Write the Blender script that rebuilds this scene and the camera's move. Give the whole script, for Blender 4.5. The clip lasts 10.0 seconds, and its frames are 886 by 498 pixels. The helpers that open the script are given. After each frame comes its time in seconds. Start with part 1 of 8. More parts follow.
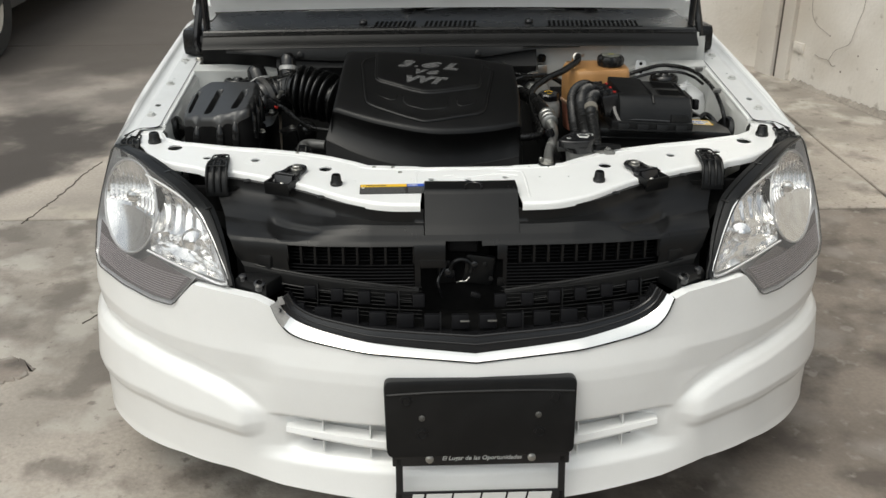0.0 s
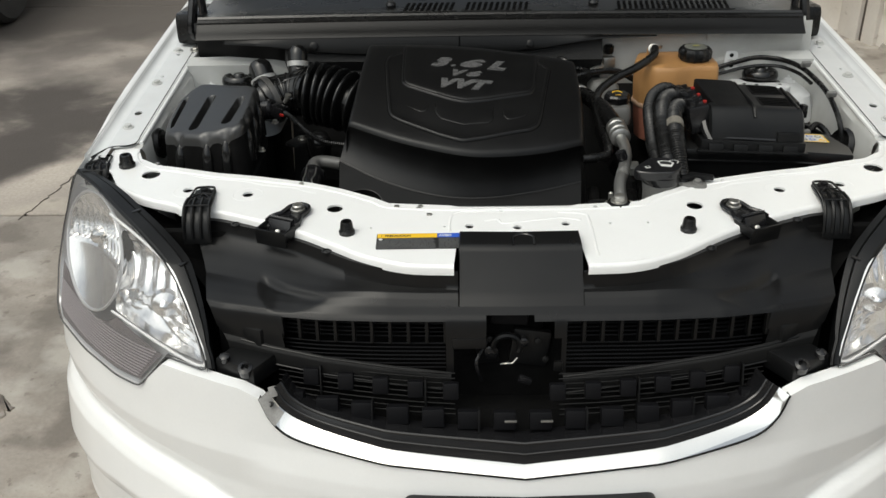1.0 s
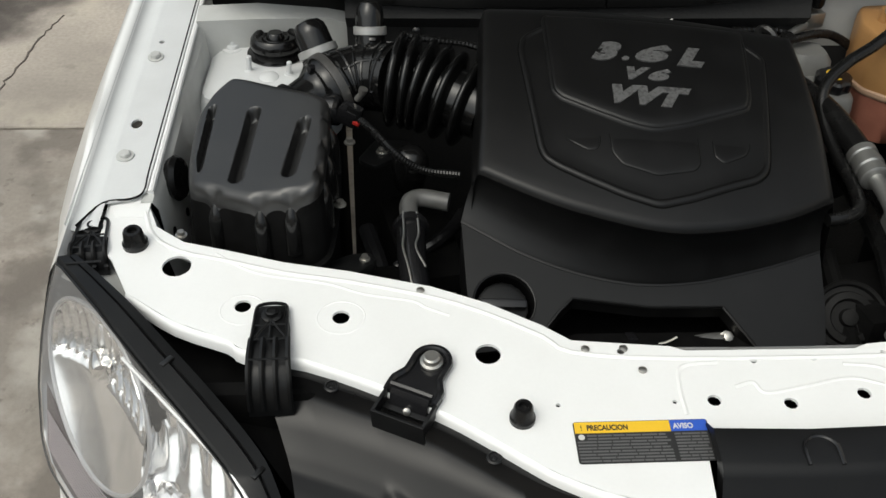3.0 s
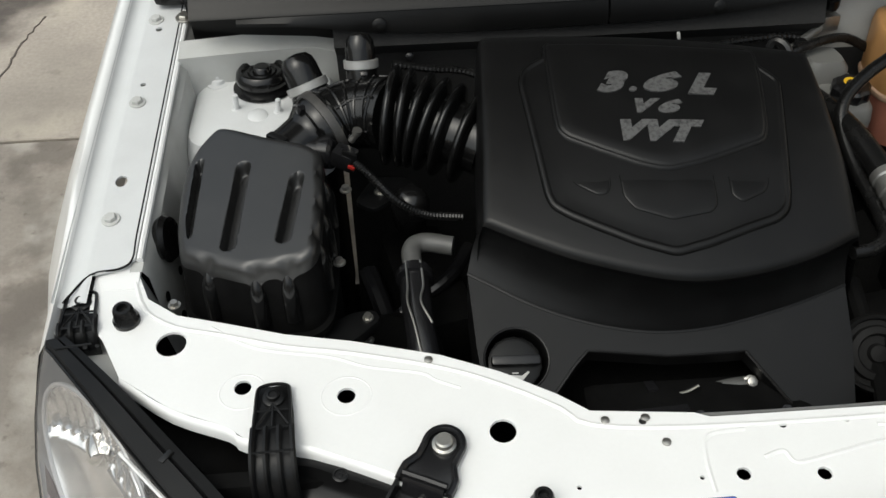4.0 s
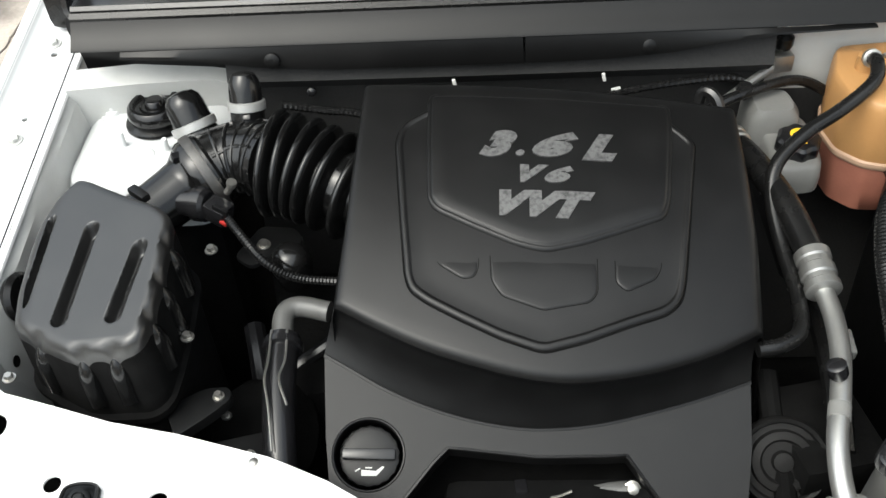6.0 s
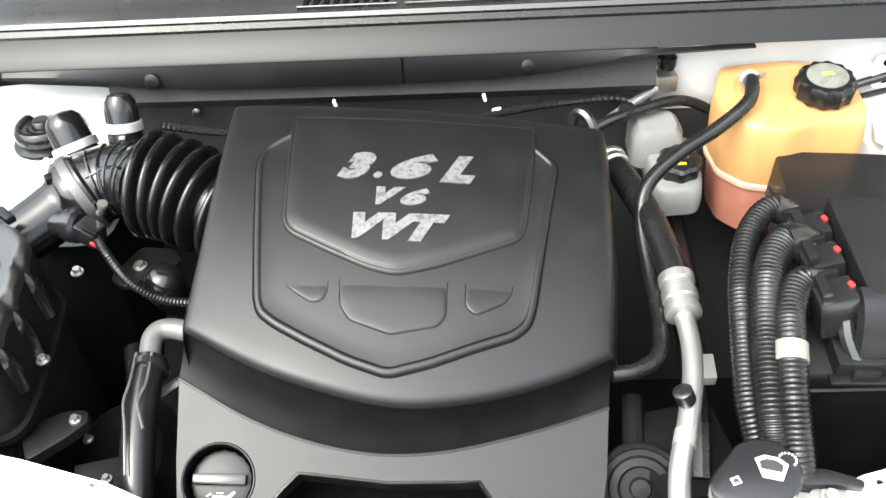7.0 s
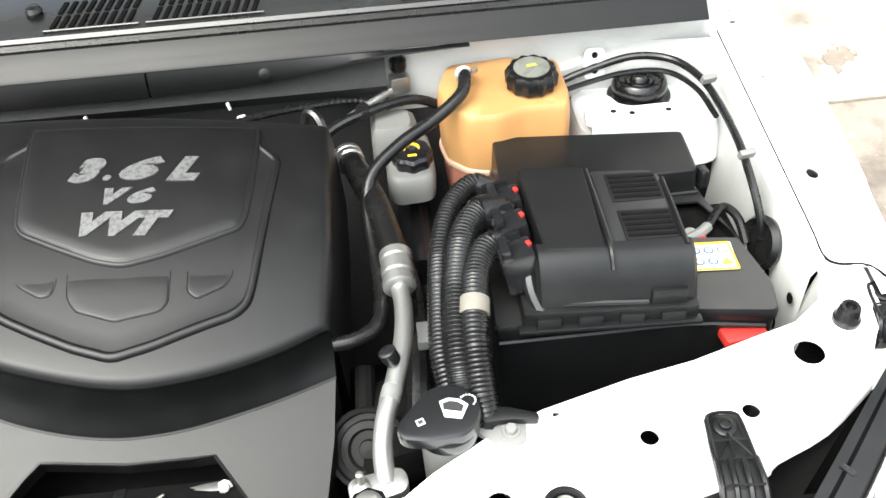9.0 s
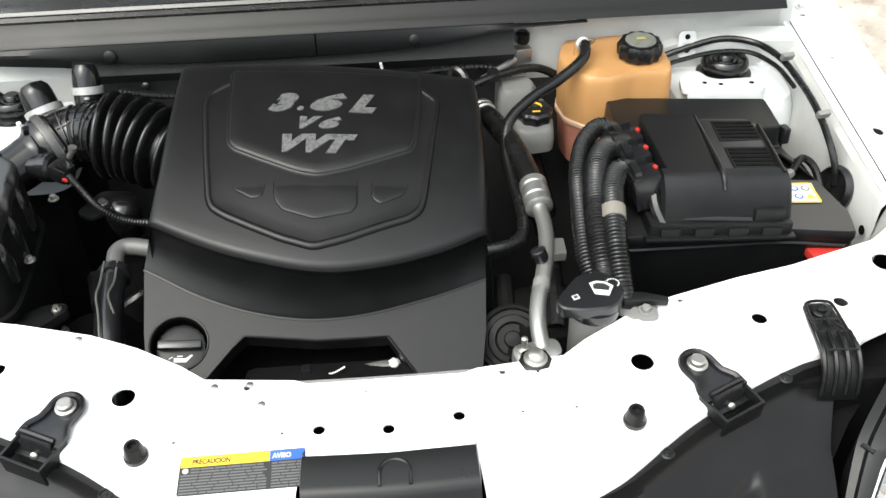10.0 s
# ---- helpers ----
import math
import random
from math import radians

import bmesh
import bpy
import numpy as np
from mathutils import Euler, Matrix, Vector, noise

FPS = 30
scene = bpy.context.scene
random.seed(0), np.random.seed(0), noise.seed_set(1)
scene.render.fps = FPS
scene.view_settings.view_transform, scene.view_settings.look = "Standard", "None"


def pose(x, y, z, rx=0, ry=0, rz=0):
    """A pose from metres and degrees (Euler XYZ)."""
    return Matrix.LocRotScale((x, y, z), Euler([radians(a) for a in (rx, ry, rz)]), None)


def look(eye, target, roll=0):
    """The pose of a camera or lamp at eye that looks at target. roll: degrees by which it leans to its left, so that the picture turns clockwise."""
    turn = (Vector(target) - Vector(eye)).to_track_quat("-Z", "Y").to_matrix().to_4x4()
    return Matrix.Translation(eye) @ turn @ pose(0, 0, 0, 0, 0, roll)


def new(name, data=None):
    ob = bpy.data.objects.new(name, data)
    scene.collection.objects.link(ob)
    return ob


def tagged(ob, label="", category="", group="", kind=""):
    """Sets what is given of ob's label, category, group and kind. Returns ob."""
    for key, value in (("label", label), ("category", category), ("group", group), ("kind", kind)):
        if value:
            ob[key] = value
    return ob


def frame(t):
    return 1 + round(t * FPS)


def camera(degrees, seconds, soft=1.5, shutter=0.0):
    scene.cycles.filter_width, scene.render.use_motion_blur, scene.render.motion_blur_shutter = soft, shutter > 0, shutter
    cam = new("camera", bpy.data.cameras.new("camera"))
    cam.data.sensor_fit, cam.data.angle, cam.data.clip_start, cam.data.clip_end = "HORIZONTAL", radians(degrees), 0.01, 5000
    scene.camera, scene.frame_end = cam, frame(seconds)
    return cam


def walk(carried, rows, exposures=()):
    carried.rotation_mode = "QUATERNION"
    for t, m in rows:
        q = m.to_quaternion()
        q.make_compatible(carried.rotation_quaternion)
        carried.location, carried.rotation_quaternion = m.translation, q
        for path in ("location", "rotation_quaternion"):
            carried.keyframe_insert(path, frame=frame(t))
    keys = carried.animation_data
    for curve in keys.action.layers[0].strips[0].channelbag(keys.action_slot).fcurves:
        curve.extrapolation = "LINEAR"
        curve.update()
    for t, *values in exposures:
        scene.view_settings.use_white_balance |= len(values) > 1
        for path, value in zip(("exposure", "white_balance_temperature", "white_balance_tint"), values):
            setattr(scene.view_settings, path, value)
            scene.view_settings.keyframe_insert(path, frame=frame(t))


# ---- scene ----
cam = camera(50.0, 10.0)
# The car's own frame: it stands nose-up by 4.3 degrees in these figures, and is turned level about its bonnet stops.
CAR = Matrix.Translation((0, 1.72, 0.7866)) @ pose(0, 0, 0, -4.3) @ Matrix.Translation((0, -1.72, -1.0))
PATH = [
    (0, (-0.1198, -0.3993, 1.5356), (-0.0555, 1.3748, 0.8586), -0.17),
    (0.5, (-0.1256, -0.1867, 1.5327), (-0.0636, 1.5736, 0.8204), -0.87),
    (1, (-0.0943, 0.0812, 1.5572), (-0.1235, 1.8160, 0.7828), -0.87),
    (1.5, (-0.1513, 0.2897, 1.5593), (-0.2105, 1.9700, 0.6746), -1.49),
    (2, (-0.2597, 0.5356, 1.5841), (-0.2425, 2.1694, 0.6143), -1.42),
    (2.5, (-0.3409, 0.7094, 1.6252), (-0.2685, 2.2812, 0.5602), 0.06),
    (3, (-0.3749, 0.8254, 1.6605), (-0.3128, 2.3400, 0.5150), 0.82),
    (3.2, (-0.3770, 0.8526, 1.6783), (-0.3268, 2.3555, 0.5169), -0.21),
    (4.3, (-0.3600, 0.9791, 1.7343), (-0.3086, 2.4168, 0.4932), -2.26),
    (4.5, (-0.3331, 1.0018, 1.7436), (-0.2990, 2.4298, 0.4908), -1.58),
    (5, (-0.2713, 1.0590, 1.7503), (-0.3133, 2.4608, 0.4684), -2.47),
    (5.2, (-0.2429, 1.0725, 1.7484), (-0.3063, 2.4699, 0.4626), -2.91),
    (6.3, (-0.0821, 1.1229, 1.7505), (-0.1973, 2.5091, 0.4562), -4.85),
    (6.5, (-0.0492, 1.1259, 1.7485), (-0.1685, 2.5170, 0.4598), -5.03),
    (7, (0.0350, 1.1322, 1.7423), (-0.0908, 2.5369, 0.4691), -4.91),
    (7.5, (0.1032, 1.1298, 1.7407), (-0.0106, 2.5484, 0.4819), -4.30),
    (8, (0.1793, 1.1167, 1.7430), (0.1266, 2.5662, 0.5157), -4.03),
    (8.5, (0.2314, 1.0841, 1.7350), (0.2414, 2.5547, 0.5320), -3.66),
    (9, (0.2414, 1.0185, 1.7341), (0.2971, 2.4768, 0.5175), -4.31),
    (9.5, (0.1697, 0.9269, 1.7342), (0.2754, 2.3979, 0.5363), -2.42),
    (10, (0.0301, 0.7584, 1.7454), (0.1079, 2.2801, 0.6104), -1.90),
]
EXPOSURES = [(t, e, 6500 if t < 4 else 6420 if t < 6 else 6350, 4) for t, e in [(0.0, 0.03), (1.0, 0.0), (2.5, 0.0), (3.0, -0.04), (4.5, -0.02), (5.0, 0.08), (6.5, 1.92), (7.0, 2.6), (7.5, 2.97), (8.5, 2.86), (9.0, 2.16), (9.5, 1.82), (10.0, 1.42)]]
walk(cam, [(t, CAR @ look(eye, target, roll)) for t, eye, target, roll in PATH], EXPOSURES)

# ---- light: a bright overcast sky ----
SUN_ELEVATION, SUN_ROTATION = 62.0, 228.0
world = bpy.data.worlds.new("overcast_sky")
scene.world = world
world.use_nodes = True
sky = world.node_tree.nodes.new("ShaderNodeTexSky")
sky.sky_type, sky.sun_disc = "NISHITA", False
sky.sun_elevation, sky.sun_rotation = radians(SUN_ELEVATION), radians(SUN_ROTATION)
sky.air_density, sky.dust_density, sky.ozone_density = 1.0, 6.0, 0.6
background = world.node_tree.nodes["Background"]
background.inputs["Strength"].default_value = 0.15
haze = world.node_tree.nodes.new("ShaderNodeHueSaturation")
haze.inputs["Saturation"].default_value = 0.45
world.node_tree.links.new(sky.outputs["Color"], haze.inputs["Color"])
world.node_tree.links.new(haze.outputs["Color"], background.inputs["Color"])
sun_data = bpy.data.lights.new("sun", "SUN")
sun_data.energy, sun_data.angle, sun_data.color = 0.8, radians(102), (1.0, 0.992, 0.958)
sun = new("sun", sun_data)
sun.rotation_euler = (radians(90 - SUN_ELEVATION), 0, radians(180 - SUN_ROTATION))
# ---- materials ----
def material(name, colour, rough=0.5, metal=0.0, grain=0.1, grain_size=0.002, stain=0.0, stain_colour=None, stain_size=0.1, bump=0.1, bump_size=None, coat=0.0, vary=0.0, specular=0.5, extra=()):
    """Principled surface with fine grain, larger stains and a fine relief, all at sizes in metres."""
    m = bpy.data.materials.new(name)
    m.use_nodes = True
    n, ln = m.node_tree.nodes, m.node_tree.links
    b = n["Principled BSDF"]
    b.inputs["Metallic"].default_value = metal
    b.inputs["Coat Weight"].default_value = coat
    b.inputs["Coat Roughness"].default_value = 0.06
    b.inputs["Specular IOR Level"].default_value = specular
    co = n.new("ShaderNodeTexCoord")

    def noise_at(size, detail=4):
        x = n.new("ShaderNodeTexNoise")
        x.inputs["Scale"].default_value = 1.0 / size
        x.inputs["Detail"].default_value = detail
        ln.new(co.outputs["Object"], x.inputs["Vector"])
        return x.outputs["Fac"]

    fine = noise_at(grain_size)
    mix = n.new("ShaderNodeMix")
    mix.data_type = "RGBA"
    lo = tuple(c * (1 - grain) for c in colour)
    hi = tuple(min(1.0, c * (1 + grain)) for c in colour)
    mix.inputs["A"].default_value, mix.inputs["B"].default_value = (*lo, 1), (*hi, 1)
    ln.new(fine, mix.inputs["Factor"])
    out = mix.outputs["Result"]
    if stain:
        ramp = n.new("ShaderNodeMapRange")
        ramp.inputs["From Min"].default_value, ramp.inputs["From Max"].default_value = 0.45, 0.7
        ramp.inputs["To Max"].default_value = stain
        ln.new(noise_at(stain_size, 6), ramp.inputs["Value"])
        over = n.new("ShaderNodeMix")
        over.data_type = "RGBA"
        ln.new(ramp.outputs["Result"], over.inputs["Factor"])
        ln.new(out, over.inputs["A"])
        over.inputs["B"].default_value = (*(stain_colour or tuple(c * 0.6 for c in colour)), 1)
        out = over.outputs["Result"]
    for amount, tone, size, low, high in extra:
        ramp = n.new("ShaderNodeMapRange")
        ramp.inputs["From Min"].default_value, ramp.inputs["From Max"].default_value = low, high
        ramp.inputs["To Max"].default_value = amount
        ln.new(noise_at(size, 8), ramp.inputs["Value"])
        over = n.new("ShaderNodeMix")
        over.data_type = "RGBA"
        ln.new(ramp.outputs["Result"], over.inputs["Factor"])
        ln.new(out, over.inputs["A"])
        over.inputs["B"].default_value = (*tone, 1)
        out = over.outputs["Result"]
    if vary:
        info = n.new("ShaderNodeObjectInfo")
        hsv = n.new("ShaderNodeHueSaturation")
        val = n.new("ShaderNodeMapRange")
        val.inputs["To Min"].default_value, val.inputs["To Max"].default_value = 1 - vary, 1 + vary
        ln.new(info.outputs["Random"], val.inputs["Value"])
        ln.new(val.outputs["Result"], hsv.inputs["Value"])
        ln.new(out, hsv.inputs["Color"])
        out = hsv.outputs["Color"]
    ln.new(out, b.inputs["Base Color"])
    rr = n.new("ShaderNodeMapRange")
    rr.inputs["To Min"].default_value, rr.inputs["To Max"].default_value = max(0.02, rough * 0.85), min(1, rough * 1.15)
    ln.new(noise_at(max(stain_size, 0.03)), rr.inputs["Value"])
    ln.new(rr.outputs["Result"], b.inputs["Roughness"])
    if bump:
        bp = n.new("ShaderNodeBump")
        bp.inputs["Strength"].default_value, bp.inputs["Distance"].default_value = bump, (bump_size or grain_size) * 0.3
        ln.new(noise_at(bump_size or grain_size, 3), bp.inputs["Height"])
        ln.new(bp.outputs["Normal"], b.inputs["Normal"])
    return m


PAINT = material("white_paint", (0.83, 0.835, 0.825), 0.30, grain=0.02, grain_size=0.004, stain=0.10, stain_colour=(0.62, 0.61, 0.58), stain_size=0.12, bump=0.02, coat=0.5)
# Bay white with little clearcoat, greyed further: the bonnet's shade is in the colour.
PAINT_BAY_SHADED = material("white_paint_bay_shaded", (0.50, 0.505, 0.49), 0.5, grain=0.03, grain_size=0.003, stain=0.35, stain_colour=(0.33, 0.33, 0.30), stain_size=0.06, bump=0.05, coat=0.1)
PLASTIC = material("black_textured_plastic", (0.0055, 0.0057, 0.006), 0.36, specular=0.30, grain=0.3, grain_size=0.0012, stain=0.3, stain_colour=(0.016, 0.016, 0.016), stain_size=0.05, bump=0.35)
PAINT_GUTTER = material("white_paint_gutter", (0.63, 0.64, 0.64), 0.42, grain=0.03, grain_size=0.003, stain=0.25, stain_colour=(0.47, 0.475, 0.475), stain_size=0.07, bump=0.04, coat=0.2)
COVER = material("engine_cover_plastic", (0.0047, 0.0047, 0.0048), 0.37, specular=0.32, grain=0.25, grain_size=0.0010, stain=0.25, stain_colour=(0.011, 0.011, 0.011), stain_size=0.04, bump=0.3)
GLOSSY = material("black_smooth_plastic", (0.010, 0.010, 0.011), 0.22, grain=0.2, grain_size=0.002, stain=0.2, stain_colour=(0.022, 0.022, 0.022), stain_size=0.05, bump=0.06)
RUBBER = material("black_rubber", (0.0065, 0.0065, 0.0065), 0.27, specular=0.36, grain=0.3, grain_size=0.002, stain=0.3, stain_colour=(0.018, 0.0175, 0.017), stain_size=0.03, bump=0.2)
COWLBLACK = material("dark_cowl_plastic", (0.0045, 0.0045, 0.0045), 0.32, specular=0.24, grain=0.15, grain_size=0.0015, stain=0.35, stain_colour=(0.0085, 0.0084, 0.0082), stain_size=0.07, bump=0.25)
GREYPLASTIC = material("weathered_grey_plastic", (0.006, 0.006, 0.006), 0.28, specular=0.62, grain=0.15, grain_size=0.0015, stain=0.35, stain_colour=(0.013, 0.0128, 0.0125), stain_size=0.07, bump=0.25)
SHROUD = material("shroud_plastic", (0.0070, 0.0070, 0.0072), 0.29, specular=0.28, grain=0.2, grain_size=0.002, stain=0.25, stain_colour=(0.012, 0.012, 0.012), stain_size=0.05, bump=0.05)
# Near-black for recesses, holes and deep parts: their shade is put into the colour.
DARK = material("depth_shade", (0.005, 0.005, 0.005), 0.95, specular=0.05, grain=0.5, grain_size=0.02, stain=0.4, stain_colour=(0.012, 0.012, 0.012), stain_size=0.06, bump=0.3)
LATTICE = material("lattice_plastic", (0.0052, 0.0052, 0.0062), 0.5, specular=0.15, grain=0.3, grain_size=0.002, bump=0.2)
DULLGREY = material("dull_grey_bracket", (0.36, 0.355, 0.34), 0.5, specular=0.4, grain=0.3, grain_size=0.003, stain=0.5, stain_colour=(0.16, 0.15, 0.14), stain_size=0.02, bump=0.2)
MESHBLACK = material("matt_black_mesh", (0.007, 0.007, 0.007), 0.6, specular=0.22, grain=0.3, grain_size=0.002, bump=0.2)
FELT = material("black_insulation_felt", (0.014, 0.014, 0.014), 0.85, grain=0.4, grain_size=0.004, bump=0.6)
CHROME = material("chrome", (0.87, 0.86, 0.83), 0.06, metal=1.0, grain=0.02, bump=0.0, stain=0.1, stain_size=0.05)
ALU = material("aluminium_pipe", (0.43, 0.43, 0.415), 0.38, metal=0.85, grain=0.08, grain_size=0.003, stain=0.4, stain_colour=(0.42, 0.41, 0.38), stain_size=0.02, bump=0.15)
STEEL = material("zinc_steel", (0.45, 0.44, 0.41), 0.35, metal=0.9, grain=0.1, stain=0.3, stain_size=0.01, bump=0.1)
BAND = material("bright_band", (0.36, 0.36, 0.35), 0.35, metal=0.35, grain=0.06, stain=0.2, stain_colour=(0.45, 0.45, 0.44), stain_size=0.01, bump=0.05)
SATINBAND = material("dull_steel_band", (0.075, 0.073, 0.070), 0.38, metal=0.4, grain=0.1, stain=0.3, stain_colour=(0.12, 0.115, 0.11), stain_size=0.01, bump=0.08)
DUSTYLID = material("dusty_black_lid", (0.010, 0.010, 0.010), 0.36, specular=0.85, grain=0.2, grain_size=0.0012, stain=0.4, stain_colour=(0.022, 0.022, 0.021), stain_size=0.05, bump=0.3)
BELLOWS = material("glossy_bellows_rubber", (0.0055, 0.0055, 0.0055), 0.17, specular=0.46, grain=0.2, stain=0.2, stain_colour=(0.016, 0.016, 0.016), stain_size=0.03, bump=0.05)
AMBER = material("amber_polyethylene", (0.42, 0.225, 0.085), 0.42, grain=0.05, grain_size=0.004, stain=0.35, stain_colour=(0.34, 0.16, 0.055), stain_size=0.08, bump=0.08)
PINK = material("coolant_stained_plastic", (0.36, 0.145, 0.10), 0.45, grain=0.08, grain_size=0.004, stain=0.4, stain_colour=(0.21, 0.075, 0.05), stain_size=0.05, bump=0.08)
MILKY = material("milky_plastic", (0.165, 0.165, 0.158), 0.4, grain=0.04, grain_size=0.004, stain=0.3, stain_colour=(0.21, 0.205, 0.19), stain_size=0.04, bump=0.06)
SILVERINK = material("silver_lettering", (0.115, 0.115, 0.115), 0.5, metal=0.2, grain=0.2, grain_size=0.002, stain=0.85, stain_colour=(0.030, 0.030, 0.030), stain_size=0.005, bump=0.1)
WHITEINK = material("white_print", (0.6, 0.6, 0.58), 0.5, grain=0.05, bump=0.0)
YELLOWINK = material("yellow_print", (0.80, 0.50, 0.03), 0.45, grain=0.05, bump=0.0)
BLUEINK = material("blue_print", (0.03, 0.10, 0.50), 0.45, grain=0.05, bump=0.0)
BLACKINK = material("black_print", (0.02, 0.02, 0.02), 0.45, grain=0.1, bump=0.0)
GREYINK = material("grey_print", (0.11, 0.11, 0.11), 0.5, grain=0.1, bump=0.0)
REDPART = material("red_plastic", (0.38, 0.025, 0.02), 0.4, grain=0.1, bump=0.05)
SEAM = material("cream_seam", (0.42, 0.28, 0.19), 0.45, grain=0.05, bump=0.05)
PALECAP = material("worn_cap_face", (0.15, 0.155, 0.135), 0.5, grain=0.2, stain=0.6, stain_colour=(0.06, 0.06, 0.05), stain_size=0.012, bump=0.2)
OLIVEINK = material("faded_yellow_print", (0.32, 0.30, 0.08), 0.5, grain=0.2, bump=0.0)
SMOOTHLID = material("smooth_black_lid", (0.006, 0.006, 0.0062), 0.5, specular=0.2, grain=0.15, grain_size=0.002, stain=0.2, stain_colour=(0.010, 0.010, 0.010), stain_size=0.03, bump=0.08)
GREYELBOW = material("grey_elbow_plastic", (0.10, 0.10, 0.097), 0.42, grain=0.1, stain=0.4, stain_colour=(0.06, 0.06, 0.055), stain_size=0.02, bump=0.1)
TAPE = material("cream_tape", (0.16, 0.148, 0.125), 0.6, grain=0.1, bump=0.3)
DARKSCREW = material("blackened_screw", (0.11, 0.108, 0.10), 0.4, metal=0.6, grain=0.2, bump=0.1)
SMOKED = material("smoked_reflector", (0.090, 0.076, 0.080), 0.3, metal=0.2, grain=0.15, bump=0.1)
TIRE = material("tyre_rubber", (0.02, 0.02, 0.02), 0.75, grain=0.3, bump=0.4)


GLASS = material("dark_windscreen", (0.02, 0.022, 0.022), 0.03, grain=0.1, bump=0.0)
# ---- building helpers ----
ORIGIN = {}


def thing(name, base, label, category, group="", kind="", car=True):
    """An empty at the base of a thing; its parts are added with part()."""
    ob = new(name)
    ob.empty_display_size = 0.05
    place = CAR @ Vector(base) if car else Vector(base)
    ob.location = place
    ORIGIN[ob] = (place, car)
    return tagged(ob, label, category, group, kind)


def part(name, bm, mat, parent, label="", sharp=35):
    """One mesh under a thing or a part, given in the frame of its thing (the car's, or the yard's)."""
    place, car = ORIGIN[parent]
    bmesh.ops.recalc_face_normals(bm, faces=bm.faces)
    if car:
        bm.transform(CAR)
    bm.transform(Matrix.Translation(-place))
    me = bpy.data.meshes.new(name)
    for f in bm.faces:
        f.smooth = True
    bm.to_mesh(me)
    bm.free()
    me.set_sharp_from_angle(angle=radians(sharp))
    me.materials.append(mat)
    ob = new(name, me)
    ob.parent = parent
    ORIGIN[ob] = (place, car)
    return tagged(ob, label)


def curve(points, per=6):
    """A smooth line through the points (Catmull-Rom)."""
    p = [Vector(q) for q in points]
    p = [2 * p[0] - p[1], *p, 2 * p[-1] - p[-2]]
    out = []
    for a, b, c, d in zip(p, p[1:], p[2:], p[3:]):
        for k in range(per):
            t = k / per
            out.append(0.5 * (2 * b + (c - a) * t + (2 * a - 5 * b + 4 * c - d) * t * t + (3 * b - a - 3 * c + d) * t ** 3))
    return [*out, p[-2]]


def along(table, x):
    """Linear reading of a table of (x, value)."""
    return float(np.interp(x, [a for a, _ in table], [b for _, b in table]))


def grid(rows, closed=False, caps=False, bm=None):
    """A surface from rows of points; closed joins each row's end to its start."""
    bm = bm or bmesh.new()
    vs = [[bm.verts.new(p) for p in row] for row in rows]
    n = len(vs[0])
    for a, b in zip(vs, vs[1:]):
        for k in range(n if closed else n - 1):
            bm.faces.new((a[k], a[(k + 1) % n], b[(k + 1) % n], b[k]))
    if caps:
        bm.faces.new(vs[0])
        bm.faces.new(vs[-1])
    return bm


def tube(points, r, seg=12, per=8, ribs=0.0, rib_depth=0.0, ends=True, bm=None, step=None):
    """A hose along a smooth line. r: radius or table of (0 to 1, radius). ribs: spacing of rings in metres."""
    line = curve(points, per)
    total = sum((b - a).length for a, b in zip(line, line[1:]))
    if ribs:
        step = ribs / (4 if ribs < 0.01 else 12)
    if step:
        dist = np.concatenate(([0], np.cumsum([(b - a).length for a, b in zip(line, line[1:])])))
        arr = np.array(line)
        ss = np.linspace(0, total, max(4, int(total / step)))
        line = [Vector([np.interp(s, dist, arr[:, k]) for k in range(3)]) for s in ss]
    rows, normal, run = [], None, 0.0
    for i, p in enumerate(line):
        d = (line[min(i + 1, len(line) - 1)] - line[max(i - 1, 0)]).normalized()
        normal = (normal - d * normal.dot(d)).normalized() if normal else d.orthogonal().normalized()
        side = d.cross(normal)
        run += (p - line[i - 1]).length if i else 0
        rad = along(r, run / total) if isinstance(r, list) else r
        if ribs:
            rad += rib_depth * (0.5 + 0.5 * math.cos(2 * math.pi * run / ribs)) ** 3
        rows.append([p + rad * (math.cos(a) * normal + math.sin(a) * side) for a in np.linspace(0, 2 * math.pi, seg, endpoint=False)])
    return grid(rows, closed=True, caps=ends, bm=bm)


def lathe(profile, place, up=(0, 0, 1), seg=28, bm=None, wave=0, depth=0.0, caps=True):
    """A turned body: profile of (radius, height) up the axis. wave: number of grips round it."""
    up = Vector(up).normalized()
    a = up.orthogonal().normalized()
    b = up.cross(a)
    rows = []
    for r, h in profile:
        row = []
        for k in range(seg):
            t = 2 * math.pi * k / seg
            rr = r + (depth * math.cos(wave * t) if wave and r > 0.012 else 0)
            row.append(Vector(place) + up * h + (a * math.cos(t) + b * math.sin(t)) * max(rr, 1e-4))
        rows.append(row)
    return grid(rows, closed=True, caps=caps, bm=bm)


def box(size, place, turn=(0, 0, 0), bevel=0.004, taper=0.0, bm=None, segments=2):
    """A block of size (x, y, z) centred at place; taper narrows its top."""
    out = bmesh.new()
    bmesh.ops.create_cube(out, size=1)
    for v in out.verts:
        k = 1 - taper * (v.co.z + 0.5)
        v.co = Vector((v.co.x * size[0] * k, v.co.y * size[1] * k, v.co.z * size[2]))
    if bevel:
        bmesh.ops.bevel(out, geom=list(out.edges), offset=bevel, segments=segments, affect="EDGES", profile=0.6)
    out.transform(pose(*place, *turn))
    if bm is None:
        return out
    return join(bm, out)


